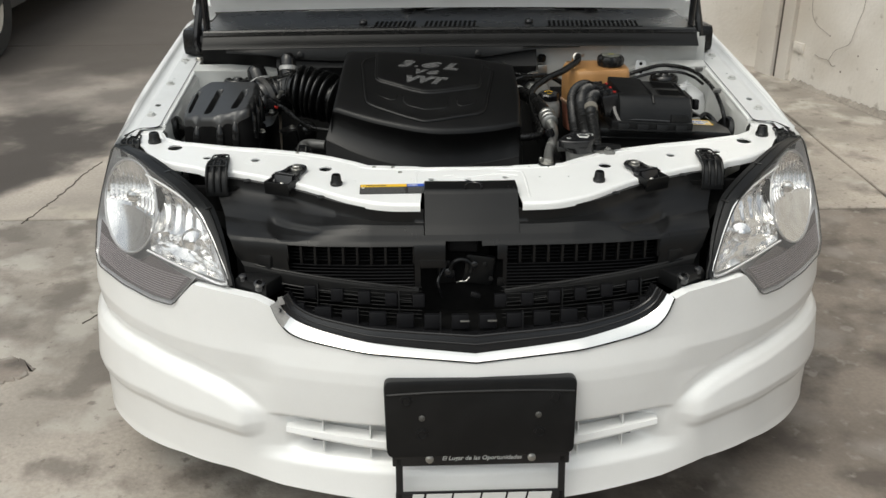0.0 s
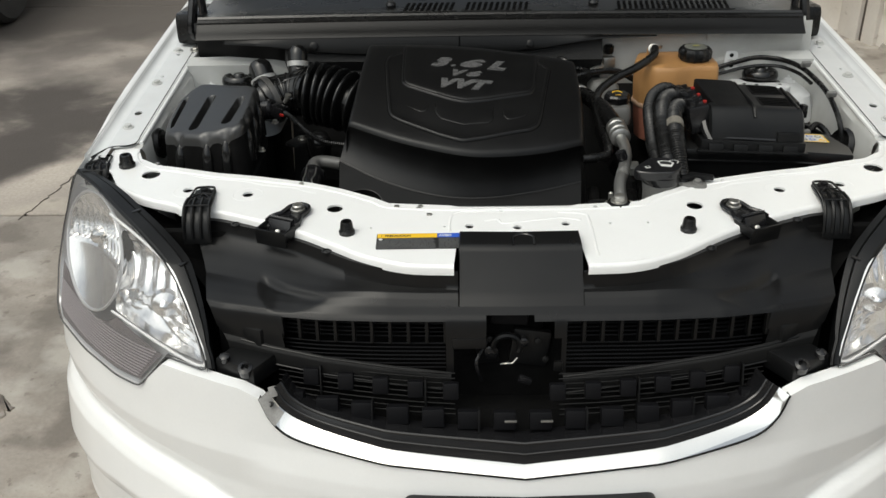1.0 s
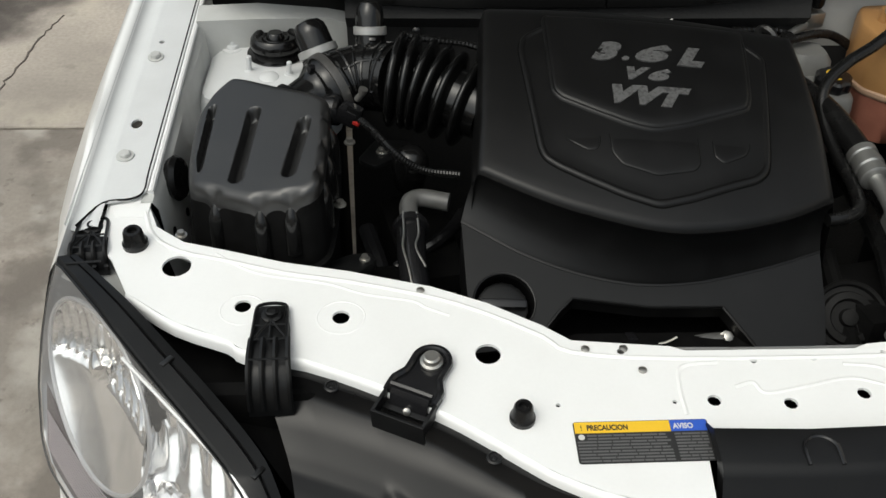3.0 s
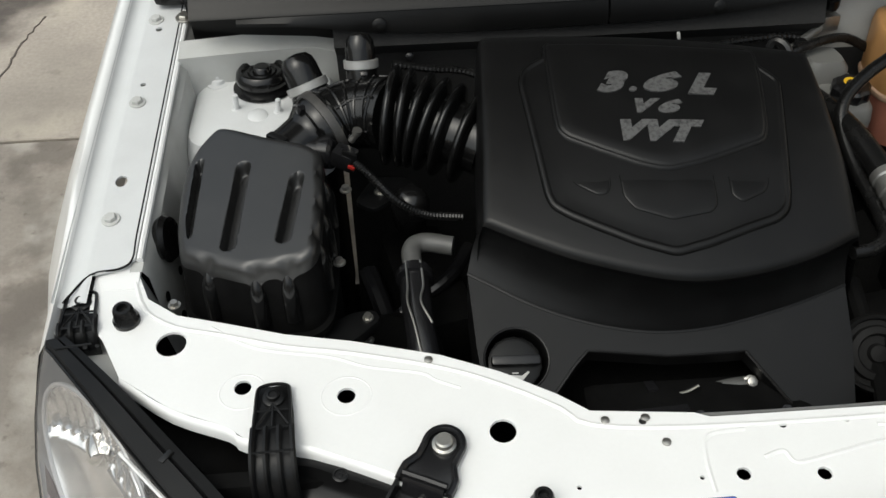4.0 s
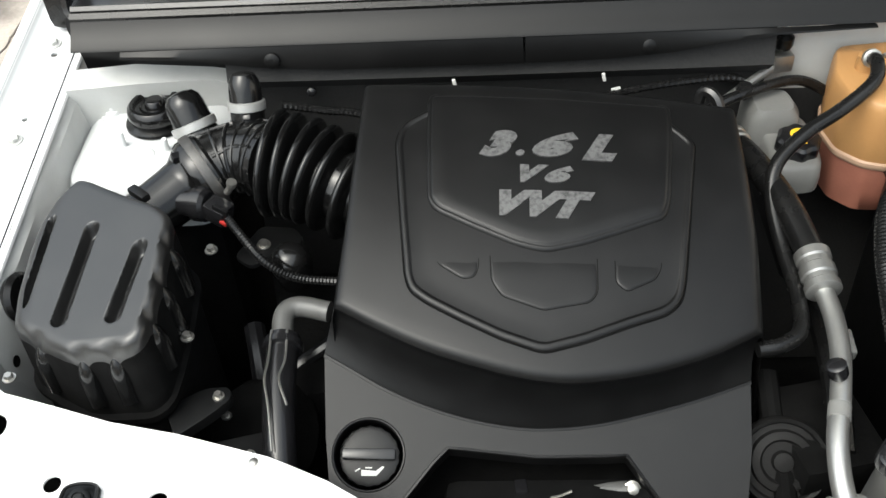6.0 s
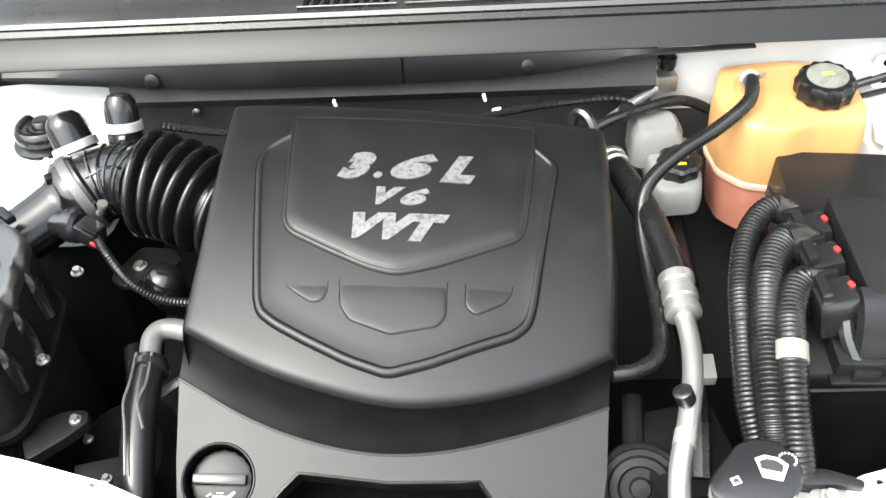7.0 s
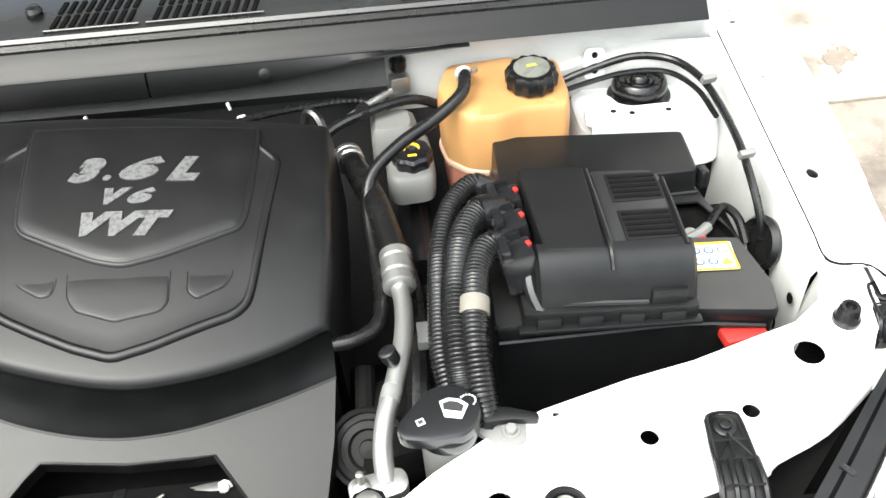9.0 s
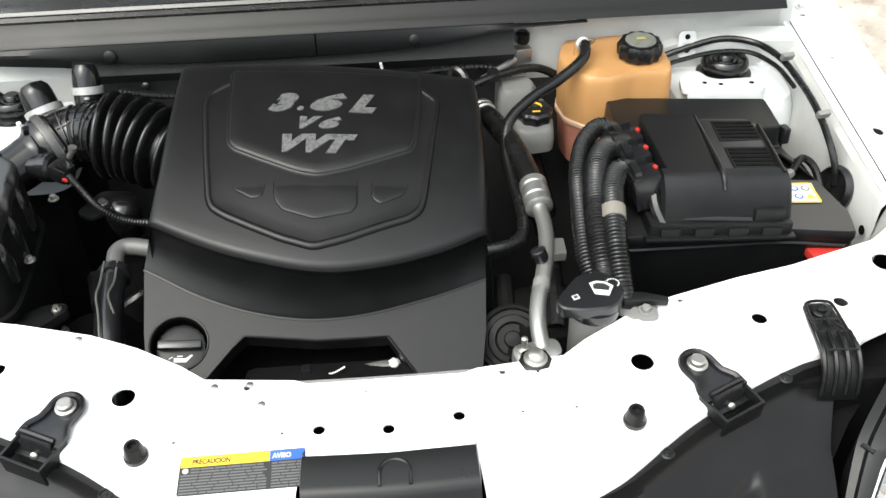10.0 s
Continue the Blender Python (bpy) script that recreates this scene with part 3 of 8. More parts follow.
for s in (-1, 1):
    bar = [(s * x, along(PLAN, x) + 0.008, z) for x, z in ((0.10, 0.508), (0.18, 0.510), (0.26, 0.514), (0.33, 0.518), (0.374, 0.521))]
    rows = []
    for i, q in enumerate(curve(bar, 3)):
        k = 1 - 0.35 * i / 12
        rows.append([q + Vector((0, a, b * k)) for a, b in ((-0.012, -0.011), (-0.015, -0.004), (-0.012, 0.010), (-0.008, 0.012), (0.022, 0.013), (0.022, -0.011))])
    part("grille_slat", grid(rows, closed=True, caps=True), PAINT, bumper)
    for x in (0.205, 0.30):
        part("grille_rib", box((0.0028, 0.03, 0.074), (s * x, along(PLAN, x) + 0.016, 0.514), bevel=0.0008), PAINT, bumper)
    rows = [[Vector((s * x, along(PLAN, x) + 0.0265, z)) for x in np.linspace(0.08, 0.325, 14)] for z in (0.486, 0.500)]
    part("lower_grille_gap", grid(rows), DARK, bumper)
# Sheet under the car, coloured near-black in place of shade.
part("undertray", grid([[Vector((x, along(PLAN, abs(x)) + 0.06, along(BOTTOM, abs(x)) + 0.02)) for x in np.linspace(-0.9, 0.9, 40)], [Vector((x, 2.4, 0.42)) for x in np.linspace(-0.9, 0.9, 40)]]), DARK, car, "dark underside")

# chrome strip round the lower edge of the grille opening
LOW = [(0, 0.697), (0.153, 0.708), (0.261, 0.718), (0.338, 0.731), (0.37, 0.754), (0.388, 0.792)]
HIGH = [(0, 0.7085), (0.150, 0.7205), (0.252, 0.733), (0.320, 0.748), (0.358, 0.768), (0.376, 0.797)]
LIP = [(0, 0.738), (0.148, 0.746), (0.246, 0.755), (0.308, 0.766), (0.343, 0.784), (0.358, 0.808)]


def band(a, b, da, db, mid=0.004):
    """A strip between two lines of (x, z) on the bumper's plan, mirrored."""
    ca, cb = curve([(x, 0, z) for x, z in a], 6), curve([(x, 0, z) for x, z in b], 6)
    rows = []
    for f in (0, 0.5, 1):
        off = da + (db - da) * f - (mid if f == 0.5 else 0)
        row = [Vector((p.x + (q.x - p.x) * f, 0, p.z + (q.z - p.z) * f)) for p, q in zip(ca, cb)]
        row = [Vector((p.x, along(PLAN, p.x) + off, p.z)) for p in row]
        rows.append([Vector((-p.x, p.y, p.z)) for p in row[:0:-1]] + row)
    return rows


strip = band(LOW, HIGH, -0.006, 0.013, 0.003)
strip.insert(0, [p + Vector((0, 0.012, -0.001)) for p in strip[0]])
part("chrome_strip", grid(strip), CHROME, car, "chrome strip along the grille opening", sharp=60)
# Upper chrome band made glossy black: a dark reflection put into the colour.
lip = band(HIGH, LIP, 0.0135, 0.022, 0.001)
lip.append([p + Vector((0, 0.05, -0.010)) for p in lip[-1]])
edge_line = [p + Vector((0, -0.001, 0.0)) for p in strip[1]]
part("strip_gap", tube(edge_line, 0.0016, 5, 1), RUBBER, car, "thin dark gap under the chrome strip")
grille_lip = part("grille_lip", grid(lip), GLOSSY, car, "inner lip of the grille opening, dark reflection put into its colour")
for row, radius in ((lip[1], 0.0018), (lip[2], 0.0026)):
    part("lip_bead", tube([p + Vector((0, -0.001, 0.0008)) for p in row], radius, 6, 1), GLOSSY, grille_lip)
plate = grid([[p + Vector((0, -0.004, 0.001)) for p in row[:8]] for row in strip[1:]])
bracket = part("strip_bracket", plate, DULLGREY, car, "dull grey bracket on the end of the chrome strip")
p = (strip[2][3] + strip[3][3]) / 2
part("bracket_hole", lathe([(0.0042, 0), (0.0042, 0.0025), (0.0026, 0.003), (0.0026, 0.001)], p + Vector((0, -0.004, 0.001)), (-0.3, -1, 0.5), 14), PLASTIC, bracket)
part("bracket_tab", box((0.012, 0.004, 0.016), strip[3][1] + Vector((0.004, -0.002, 0.004)), (-20, 0, 30), 0.0015), DULLGREY, bracket)

# black shroud between the radiator support and the bumper
FRONT = [(0, 1.362), (0.10, 1.365), (0.157, 1.368), (0.195, 1.378), (0.232, 1.395), (0.257, 1.410), (0.307, 1.447), (0.344, 1.472), (0.411, 1.509), (0.486, 1.542), (0.552, 1.556), (0.57, 1.570), (0.630, 1.596), (0.690, 1.640)]


SHELF = [(0, 1.349), (0.20, 1.350), (0.29, 1.356), (0.36, 1.374), (0.41, 1.398), (0.455, 1.418), (0.50, 1.437), (0.54, 1.46)]
SLOTS = [(0, 1.322), (0.20, 1.325), (0.30, 1.332), (0.38, 1.347), (0.43, 1.362), (0.455, 1.368), (0.48, 1.378), (0.50, 1.39)]


SHROUD_ROWS = ((0.540, 0, 0.004, -0.012), (0.536, 0, -0.0145, -0.0135), (0.530, 0, -0.017, -0.030), (0.527, 0, -0.021, -0.038), (0.512, 1, 0.006, 0.926), (0.503, 1, 0.000, 0.918), (0.498, 1, -0.002, 0.9145), (0.494, 3, 0.0025, 0.907), (0.490, 3, 0.0, 0.901), (0.483, 2, 0.006, 0.892), (0.478, 2, 0.002, 0.887),
               (0.476, 2, 0.0, 0.884), (0.468, 2, -0.001, 0.856), (0.458, 2, -0.002, 0.829), (0.455, 2, -0.004, 0.827), (0.452, 2, -0.008, 0.824), (0.450, 2, -0.009, 0.821), (0.447, 2, -0.008, 0.801))
FINE = 5  # steps between two rows on the shoulder


def pocket_depth(a, k):
    """Depth of the moulded pocket on the shoulder; a: distance from the middle, k: 0 at the crease to 1 at the slots."""
    top = 0.10 + 0.34 * (0.400 - a) / 0.112
    low = along([(0.280, 0.42), (0.300, 0.62), (0.345, 0.92), (0.372, 0.95), (0.400, 0.66), (0.41, 0.6)], a)
    if low <= top or not 0.282 < a < 0.408:
        return 0.0
    fall = min(1, max(0, 1 - (k - top) / (low - top)))
    return 0.012 * smooth(0, 0.24, k - top) * fall * smooth(0.282, 0.31, a) * (1 - smooth(0.392, 0.406, a))


def shroud_column(x):
    """A column down the shroud; its outer edge follows the lamps."""
    column = []
    for edge, kind, dy, z in SHROUD_ROWS:
        a = abs(x) + (edge - 0.455) * smooth(0.28, 0.455, abs(x))
        if kind == 0:
            f = along(FRONT, a)
            y, zz = f + dy * (0.25 + 0.75 * smooth(0.16, 0.30, a)), support_z(f) + z
        else:
            y = (along(SHELF, a), along(SLOTS, a), (along(SHELF, a) * 0.6 + along(SLOTS, a) * 0.4))[kind - 1] + dy
            zz = z + (0.13 * (a - 0.34) if z < 0.84 else 0)
            if kind != 2:
                zz += (0.002 + 0.010 * smooth(0.12, 0.42, a)) * (1.0 if kind == 1 else 0.6)
        column.append(Vector((math.copysign(a, x), y, zz)))
    column[6] += Vector((0, 0.004 + 0.016 * smooth(0.18, 0.40, abs(x)), 0.002 - 0.021 * smooth(0.20, 0.38, abs(x))))
    for i, q in ((4, 0.45), (5, 0.8)):
        column[i] = column[3].lerp(column[6], q) + Vector((0, 0.002, 0))
    for i, q in ((7, 0.28), (8, 0.64)):
        column[i] = column[6].lerp(column[9], q) + Vector((0, -0.001, 0.0012))
    dense = column[:4]
    for i in range(4, 10):
        for q in range(FINE):
            p = column[i].lerp(column[i + 1], q / FINE)
            d = pocket_depth(abs(p.x), (i - 4 + q / FINE) / 6)
            dense.append(p + Vector((0, 0.75 * d, -0.66 * d)))
    return dense + column[10:]


xs = np.linspace(-0.455, 0.455, 243)
columns = list(zip(*[shroud_column(x) for x in xs]))
LEDGE = len(columns) - 5
bm = grid(columns[:LEDGE + 1])
gone = []
for i, f in enumerate(bm.faces):
    c, row = f.calc_center_median(), i // (len(xs) - 1)
    row = row if row < 4 else 4 + (row - 4) // FINE if row < 4 + 6 * FINE else row - 6 * (FINE - 1)
    slot = row in (11, 12) and (-0.362 < c.x < -0.114 or 0.066 < c.x < 0.372)
    under_flap = -0.0925 < c.x < 0.095 and row < 8
    cavity = (-0.052 < c.x < 0.02 and row > 8) or (-0.052 < c.x < 0.050 and row > 10) or (-0.102 < c.x < 0.062 and row > 11)
    if slot or under_flap or cavity:
        gone.append(f)
bmesh.ops.delete(bm, geom=list(set(gone)), context="FACES")
shroud = part("grille_shroud", bm, SHROUD, car, "smooth black plastic shroud with slots", sharp=50)
for side in (-1, 1):
    ledge = grid([[p for p in row if (p.x < -0.102 if side < 0 else p.x > 0.062)] for row in columns[LEDGE:]])
    ledge_part = part("slot_ledge", ledge, MESHBLACK, shroud, "matt black ledge under the slots", sharp=50)
    for row in (columns[LEDGE + 1], columns[-1]):
        line = [p + Vector((0, -0.001, 0)) for p in row if (-0.43 < p.x < -0.102 if side < 0 else 0.062 < p.x < 0.43)]
        part("ledge_rib", tube(line[::6], 0.0014, 6, 1), SHROUD, ledge_part)
for x0, x1, n in ((-0.362, -0.114, 9), (0.066, 0.372, 11)):
    for k in range(n + 1):
        x = x0 + (x1 - x0) * k / n
        part("slot_bar", box((0.0048, 0.012, 0.040), (x, along(SLOTS, abs(x)) + 0.008, 0.866), bevel=0.0008), SHROUD, shroud)
    for z in (0.797, 0.804, 0.811, 0.818, 0.825, 0.832, 0.839, 0.846, 0.853, 0.860, 0.867, 0.874):
        part("slot_slat", tube([(x, along(SLOTS, abs(x)) + (0.016 if z < 0.846 else 0.026), z) for x in np.linspace(x0, x1, 6)], 0.0012, 5, 2), LATTICE, shroud)
# Plain near-black box behind the slots, coloured as the shade seen there.
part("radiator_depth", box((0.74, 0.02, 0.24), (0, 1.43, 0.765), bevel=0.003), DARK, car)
# lattice under the ledge, open below the lock
for k in range(9):
    z, y = 0.803 - 0.0066 * k, 1.306 - 0.0036 * k
    for x0, x1 in ((-0.37, -0.100), (0.056, 0.37)):
        pts = [(x, y + 0.30 * x * x, z + 0.10 * x * x) for x in np.linspace(x0, x1, 6)]
        part("lattice_slat", tube(pts, 0.0010, 6, 3), MESHBLACK, shroud)
# Added sheet behind the lattice: the shade there is its near-black colour.
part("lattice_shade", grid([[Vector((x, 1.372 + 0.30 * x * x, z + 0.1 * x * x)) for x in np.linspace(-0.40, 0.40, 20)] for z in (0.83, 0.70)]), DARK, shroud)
for k in range(27):
    x, upper = -0.345 + 0.69 * k / 26, k % 2
    if -0.09 < x < 0.02 and upper:
        continue
    y0, z0 = (1.292 if upper else 1.266) + 0.31 * x * x, (0.781 if upper else 0.750) + 0.12 * x * x
    part("lattice_block", box((0.024, 0.014, 0.026) if upper else (0.033, 0.016, 0.028), (x, y0, z0), (-12, 0, 0), 0.003), LATTICE, shroud)
    if k % 3 == 1:
        part("lattice_fin", box((0.0024, 0.014, 0.046), (x + 0.015, y0 - 0.006, z0 - 0.004), (-12, 0, 0), 0.0008), PLASTIC, shroud)
# Added floor sheet, likewise near-black in place of shade.
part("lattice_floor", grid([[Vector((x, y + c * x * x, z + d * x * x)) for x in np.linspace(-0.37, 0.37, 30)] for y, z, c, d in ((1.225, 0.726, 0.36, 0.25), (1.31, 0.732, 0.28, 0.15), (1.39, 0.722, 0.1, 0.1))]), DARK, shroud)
for x in (-0.0185, 0.0345):
    part("lower_tab", box((0.018, 0.004, 0.003), (x, 1.251, 0.757), bevel=0.001), STEEL, shroud, "bright spring clip")
for s in (-1, 1):
    part("corner_block", box((0.075, 0.06, 0.032), (s * 0.418, 1.335, 0.808), (0, 0, s * 28), 0.006), PLASTIC, shroud)
    part("corner_wall", box((0.085, 0.02, 0.06), (s * 0.428, 1.372, 0.83), (0, 0, s * 28), 0.006), PLASTIC, shroud)
    part("corner_peg", lathe([(0.011, 0), (0.011, 0.014), (0.006, 0.016), (0.006, 0.010)], (s * 0.412, 1.302, 0.812), (0, -0.5, 1), 16), GLOSSY, shroud)
    part("corner_peg", lathe([(0.008, 0), (0.008, 0.010), (0.004, 0.012)], (s * 0.447, 1.322, 0.822), (0, -0.3, 1), 14), GLOSSY, shroud)
# centre flap and bonnet lock
rows = []
for y, z in ((1.439, 0.966), (1.439, 0.978), (1.435, 0.9825), (1.398, 0.9785), (1.390, 0.975), (1.386, 0.969), (1.356, 0.919), (1.349, 0.911), (1.3415, 0.9035), (1.3370, 0.899)):
    g = 0.0925 + 0.002 * (1.439 - y) / 0.09
    rows.append([Vector((x * g + 0.0012, y - 0.003 * (1 - abs(x)) + (0.012 if abs(x) == 1 else 0), z - (0.006 if abs(x) == 1 else 0))) for x in (-1, -0.985, -0.96, -0.5, 0, 0.5, 0.96, 0.985, 1)])
flap = part("centre_flap", grid(rows), SHROUD, car, "black plastic flap over the lock")
arch = [(0.006 + 0.016 * math.cos(t), 1.408 + 0.016 * math.sin(t), 0.9815) for t in np.linspace(0, math.pi, 9)]
part("arch_mark", tube([(0.022, 1.392, 0.978), *arch, (-0.010, 1.392, 0.978)], 0.0022, 6, 2), GLOSSY, flap)
lock = part("bonnet_lock", box((0.104, 0.03, 0.115), (-0.015, 1.392, 0.835), bevel=0.005), DARK, car, "black bonnet lock mechanism")
part("lock_plate", box((0.060, 0.014, 0.062), (0.016, 1.366, 0.818), (0, 8, 0), 0.006), PLASTIC, lock)
part("lock_plate", box((0.034, 0.012, 0.046), (-0.050, 1.368, 0.812), (0, -6, 0), 0.005), PLASTIC, lock)
part("lock_plate", box((0.060, 0.016, 0.026), (-0.016, 1.372, 0.868), (-10, 3, 0), 0.006), LATTICE, lock)
claw_line = [(-0.020 + 0.021 * math.cos(t), 1.352, 0.826 + 0.019 * math.sin(t)) for t in np.linspace(-0.5, 3.7, 15)]
part("lock_claw", tube(claw_line, 0.0052, 8, 2), PLASTIC, lock, "black hooked claw")
part("lock_pawl", lathe([(0.011, 0), (0.011, 0.01), (0.005, 0.013)], (-0.044, 1.360, 0.816), (0, -1, 0), 18), GLOSSY, lock)
part("lock_pawl", lathe([(0.007, 0), (0.007, 0.01), (0.003, 0.012)], (0.006, 1.358, 0.834), (0, -1, 0), 16), GLOSSY, lock)
part("lock_spring", tube([(-0.030, 1.342, 0.800), (-0.021, 1.339, 0.803), (-0.012, 1.340, 0.803), (-0.004, 1.342, 0.811)], 0.0014, 6, 5), STEEL, lock, "bright steel spring")
part("lock_cable", tube([(-0.058, 1.352, 0.765), (-0.064, 1.342, 0.786), (-0.066, 1.345, 0.806), (-0.046, 1.362, 0.838)], 0.0032, 8, 5), GLOSSY, lock)
part("lock_lever", box((0.022, 0.010, 0.012), (0.008, 1.342, 0.772), (0, 20, 0), 0.004), GLOSSY, lock)
for x, z in ((-0.046, 0.836), (0.028, 0.832), (0.040, 0.800)):
    part("lock_screw", lathe([(0.005, 0), (0.005, 0.003), (0.002, 0.004)], (x, 1.357, z), (0, -1, 0.2), 12), MESHBLACK, lock)
for x, z, w in ((-0.078, 0.848, 0.052), (0.056, 0.808, 0.014)):
    part("cavity_corner", box((w, 0.006, 0.018), (x, 1.3225, z), bevel=0.0028), SHROUD, shroud)

# radiator support: a pressed plate with holes
REAR = [(0.0, 1.546), (0.09, 1.546), (0.105, 1.552), (0.208, 1.562), (0.237, 1.584), (0.293, 1.617), (0.353, 1.643), (0.447, 1.669), (0.52, 1.684), (0.588, 1.705), (0.640, 1.720), (0.676, 1.747), (0.694, 1.790)]
right = [*REAR, (0.742, 1.790), (0.738, 1.720), (0.716, 1.690)] + FRONT[:0:-1] + [(0.0955, 1.425)]
outline = [(x, y) for x, y in right] + [(-x, y) for x, y in right[:0:-1]]
HOLES = [(0.641, 1.680, 0.0165), (0.559, 1.617, 0.009), (0.452, 1.599, 0.0095), (0.297, 1.545, 0.0135)]
rings = [ring(s * x, y, r) for x, y, r in HOLES for s in (-1, 1)]
rings += [ring(x, y, r, 10) for x, y, r in ((-0.075, 1.481, 0.007), (0.001, 1.476, 0.007), (0.079, 1.487, 0.007), (-0.115, 1.480, 0.0025), (-0.232, 1.478, 0.0025), (0.15, 1.487, 0.0025), (0.21, 1.488, 0.0025), (-0.022, 1.532, 0.0042), (0.042, 1.534, 0.0042), (0.118, 1.540, 0.003), (0.134, 1.544, 0.0042), (0.366, 1.636, 0.0042), (-0.158, 1.546, 0.0042), (0.185, 1.546, 0.003))]
bm = sheet(outline, rings, -0.003, 0.0)
for v in bm.verts:
    v.co.z += support_z(v.co.y)
support = part("radiator_support", bm, PAINT, car, "white painted pressed steel radiator support", sharp=30)
for s in (-1, 1):
    line = curve([(s * x, y, support_z(y)) for x, y in FRONT[1:]], 3)
    rows = [[p + Vector((0, dy, dz)) for p in line] for dy, dz in ((0.0, 0.0), (-0.004, -0.0015), (-0.006, -0.006), (-0.006, -0.016))]
    part("front_lip", grid(rows), PAINT, support, sharp=60)
line = curve([(x, y - 0.012, support_z(y - 0.012)) for x, y in [(-a, b) for a, b in REAR[:1:-1]] + REAR[2:]], 3)
part("rear_bead", tube([p - Vector((0, 0.004, 0.0022)) for p in line], 0.0036, 8, 1), PAINT, support)
rows = [[p + Vector((0, dy, dz)) for p in line] for dy, dz in ((0.012, 0.0), (0.013, -0.002), (0.014, -0.03))]
part("rear_lip", grid(rows), PAINT, support)
for pts in ([(-0.106, 1.464), (-0.106, 1.50), (-0.098, 1.525), (-0.06, 1.53)], [(0.118, 1.385), (0.118, 1.50), (0.108, 1.52), (0.07, 1.526)], [(-0.05, 1.498), (-0.03, 1.503), (-0.02, 1.49), (0.02, 1.497), (0.07, 1.507), (0.105, 1.498)]):
    part("pressed_bead", tube([on_support(x, y, -0.0024) for x, y in pts], 0.0036, 8, 6), PAINT, support)
for s in (-1, 1):
    for x, y, r in ((0.452, 1.599, 0.026), (0.559, 1.612, 0.024)):
        circle = [on_support(s * x + r * math.cos(q), y + r * 0.9 * math.sin(q), -0.0027) for q in np.linspace(0, 2 * math.pi, 21)]
        part("pressed_boss", tube(circle, 0.0031, 8, 2), PAINT, support)
    part("pressed_bead", tube([on_support(s * x, y, -0.0029) for x, y in ((0.335, 1.600), (0.36, 1.612), (0.375, 1.622), (0.43, 1.634), (0.47, 1.650), (0.55, 1.668), (0.60, 1.70))], 0.0037, 8, 6), PAINT, support)
for x, y in ((-0.366, 1.637), (-0.195, 1.549), (-0.155, 1.549), (-0.14, 1.520)):
    part("weld_stud", lathe([(0.0045, 0), (0.0045, 0.002), (0.002, 0.003)], on_support(x, y), (0, 0, 1), 12), STEEL, support)

# fenders, flanges and inner aprons


def flange_z(y):
    return 1.0 + 0.157 * (y - 1.72)


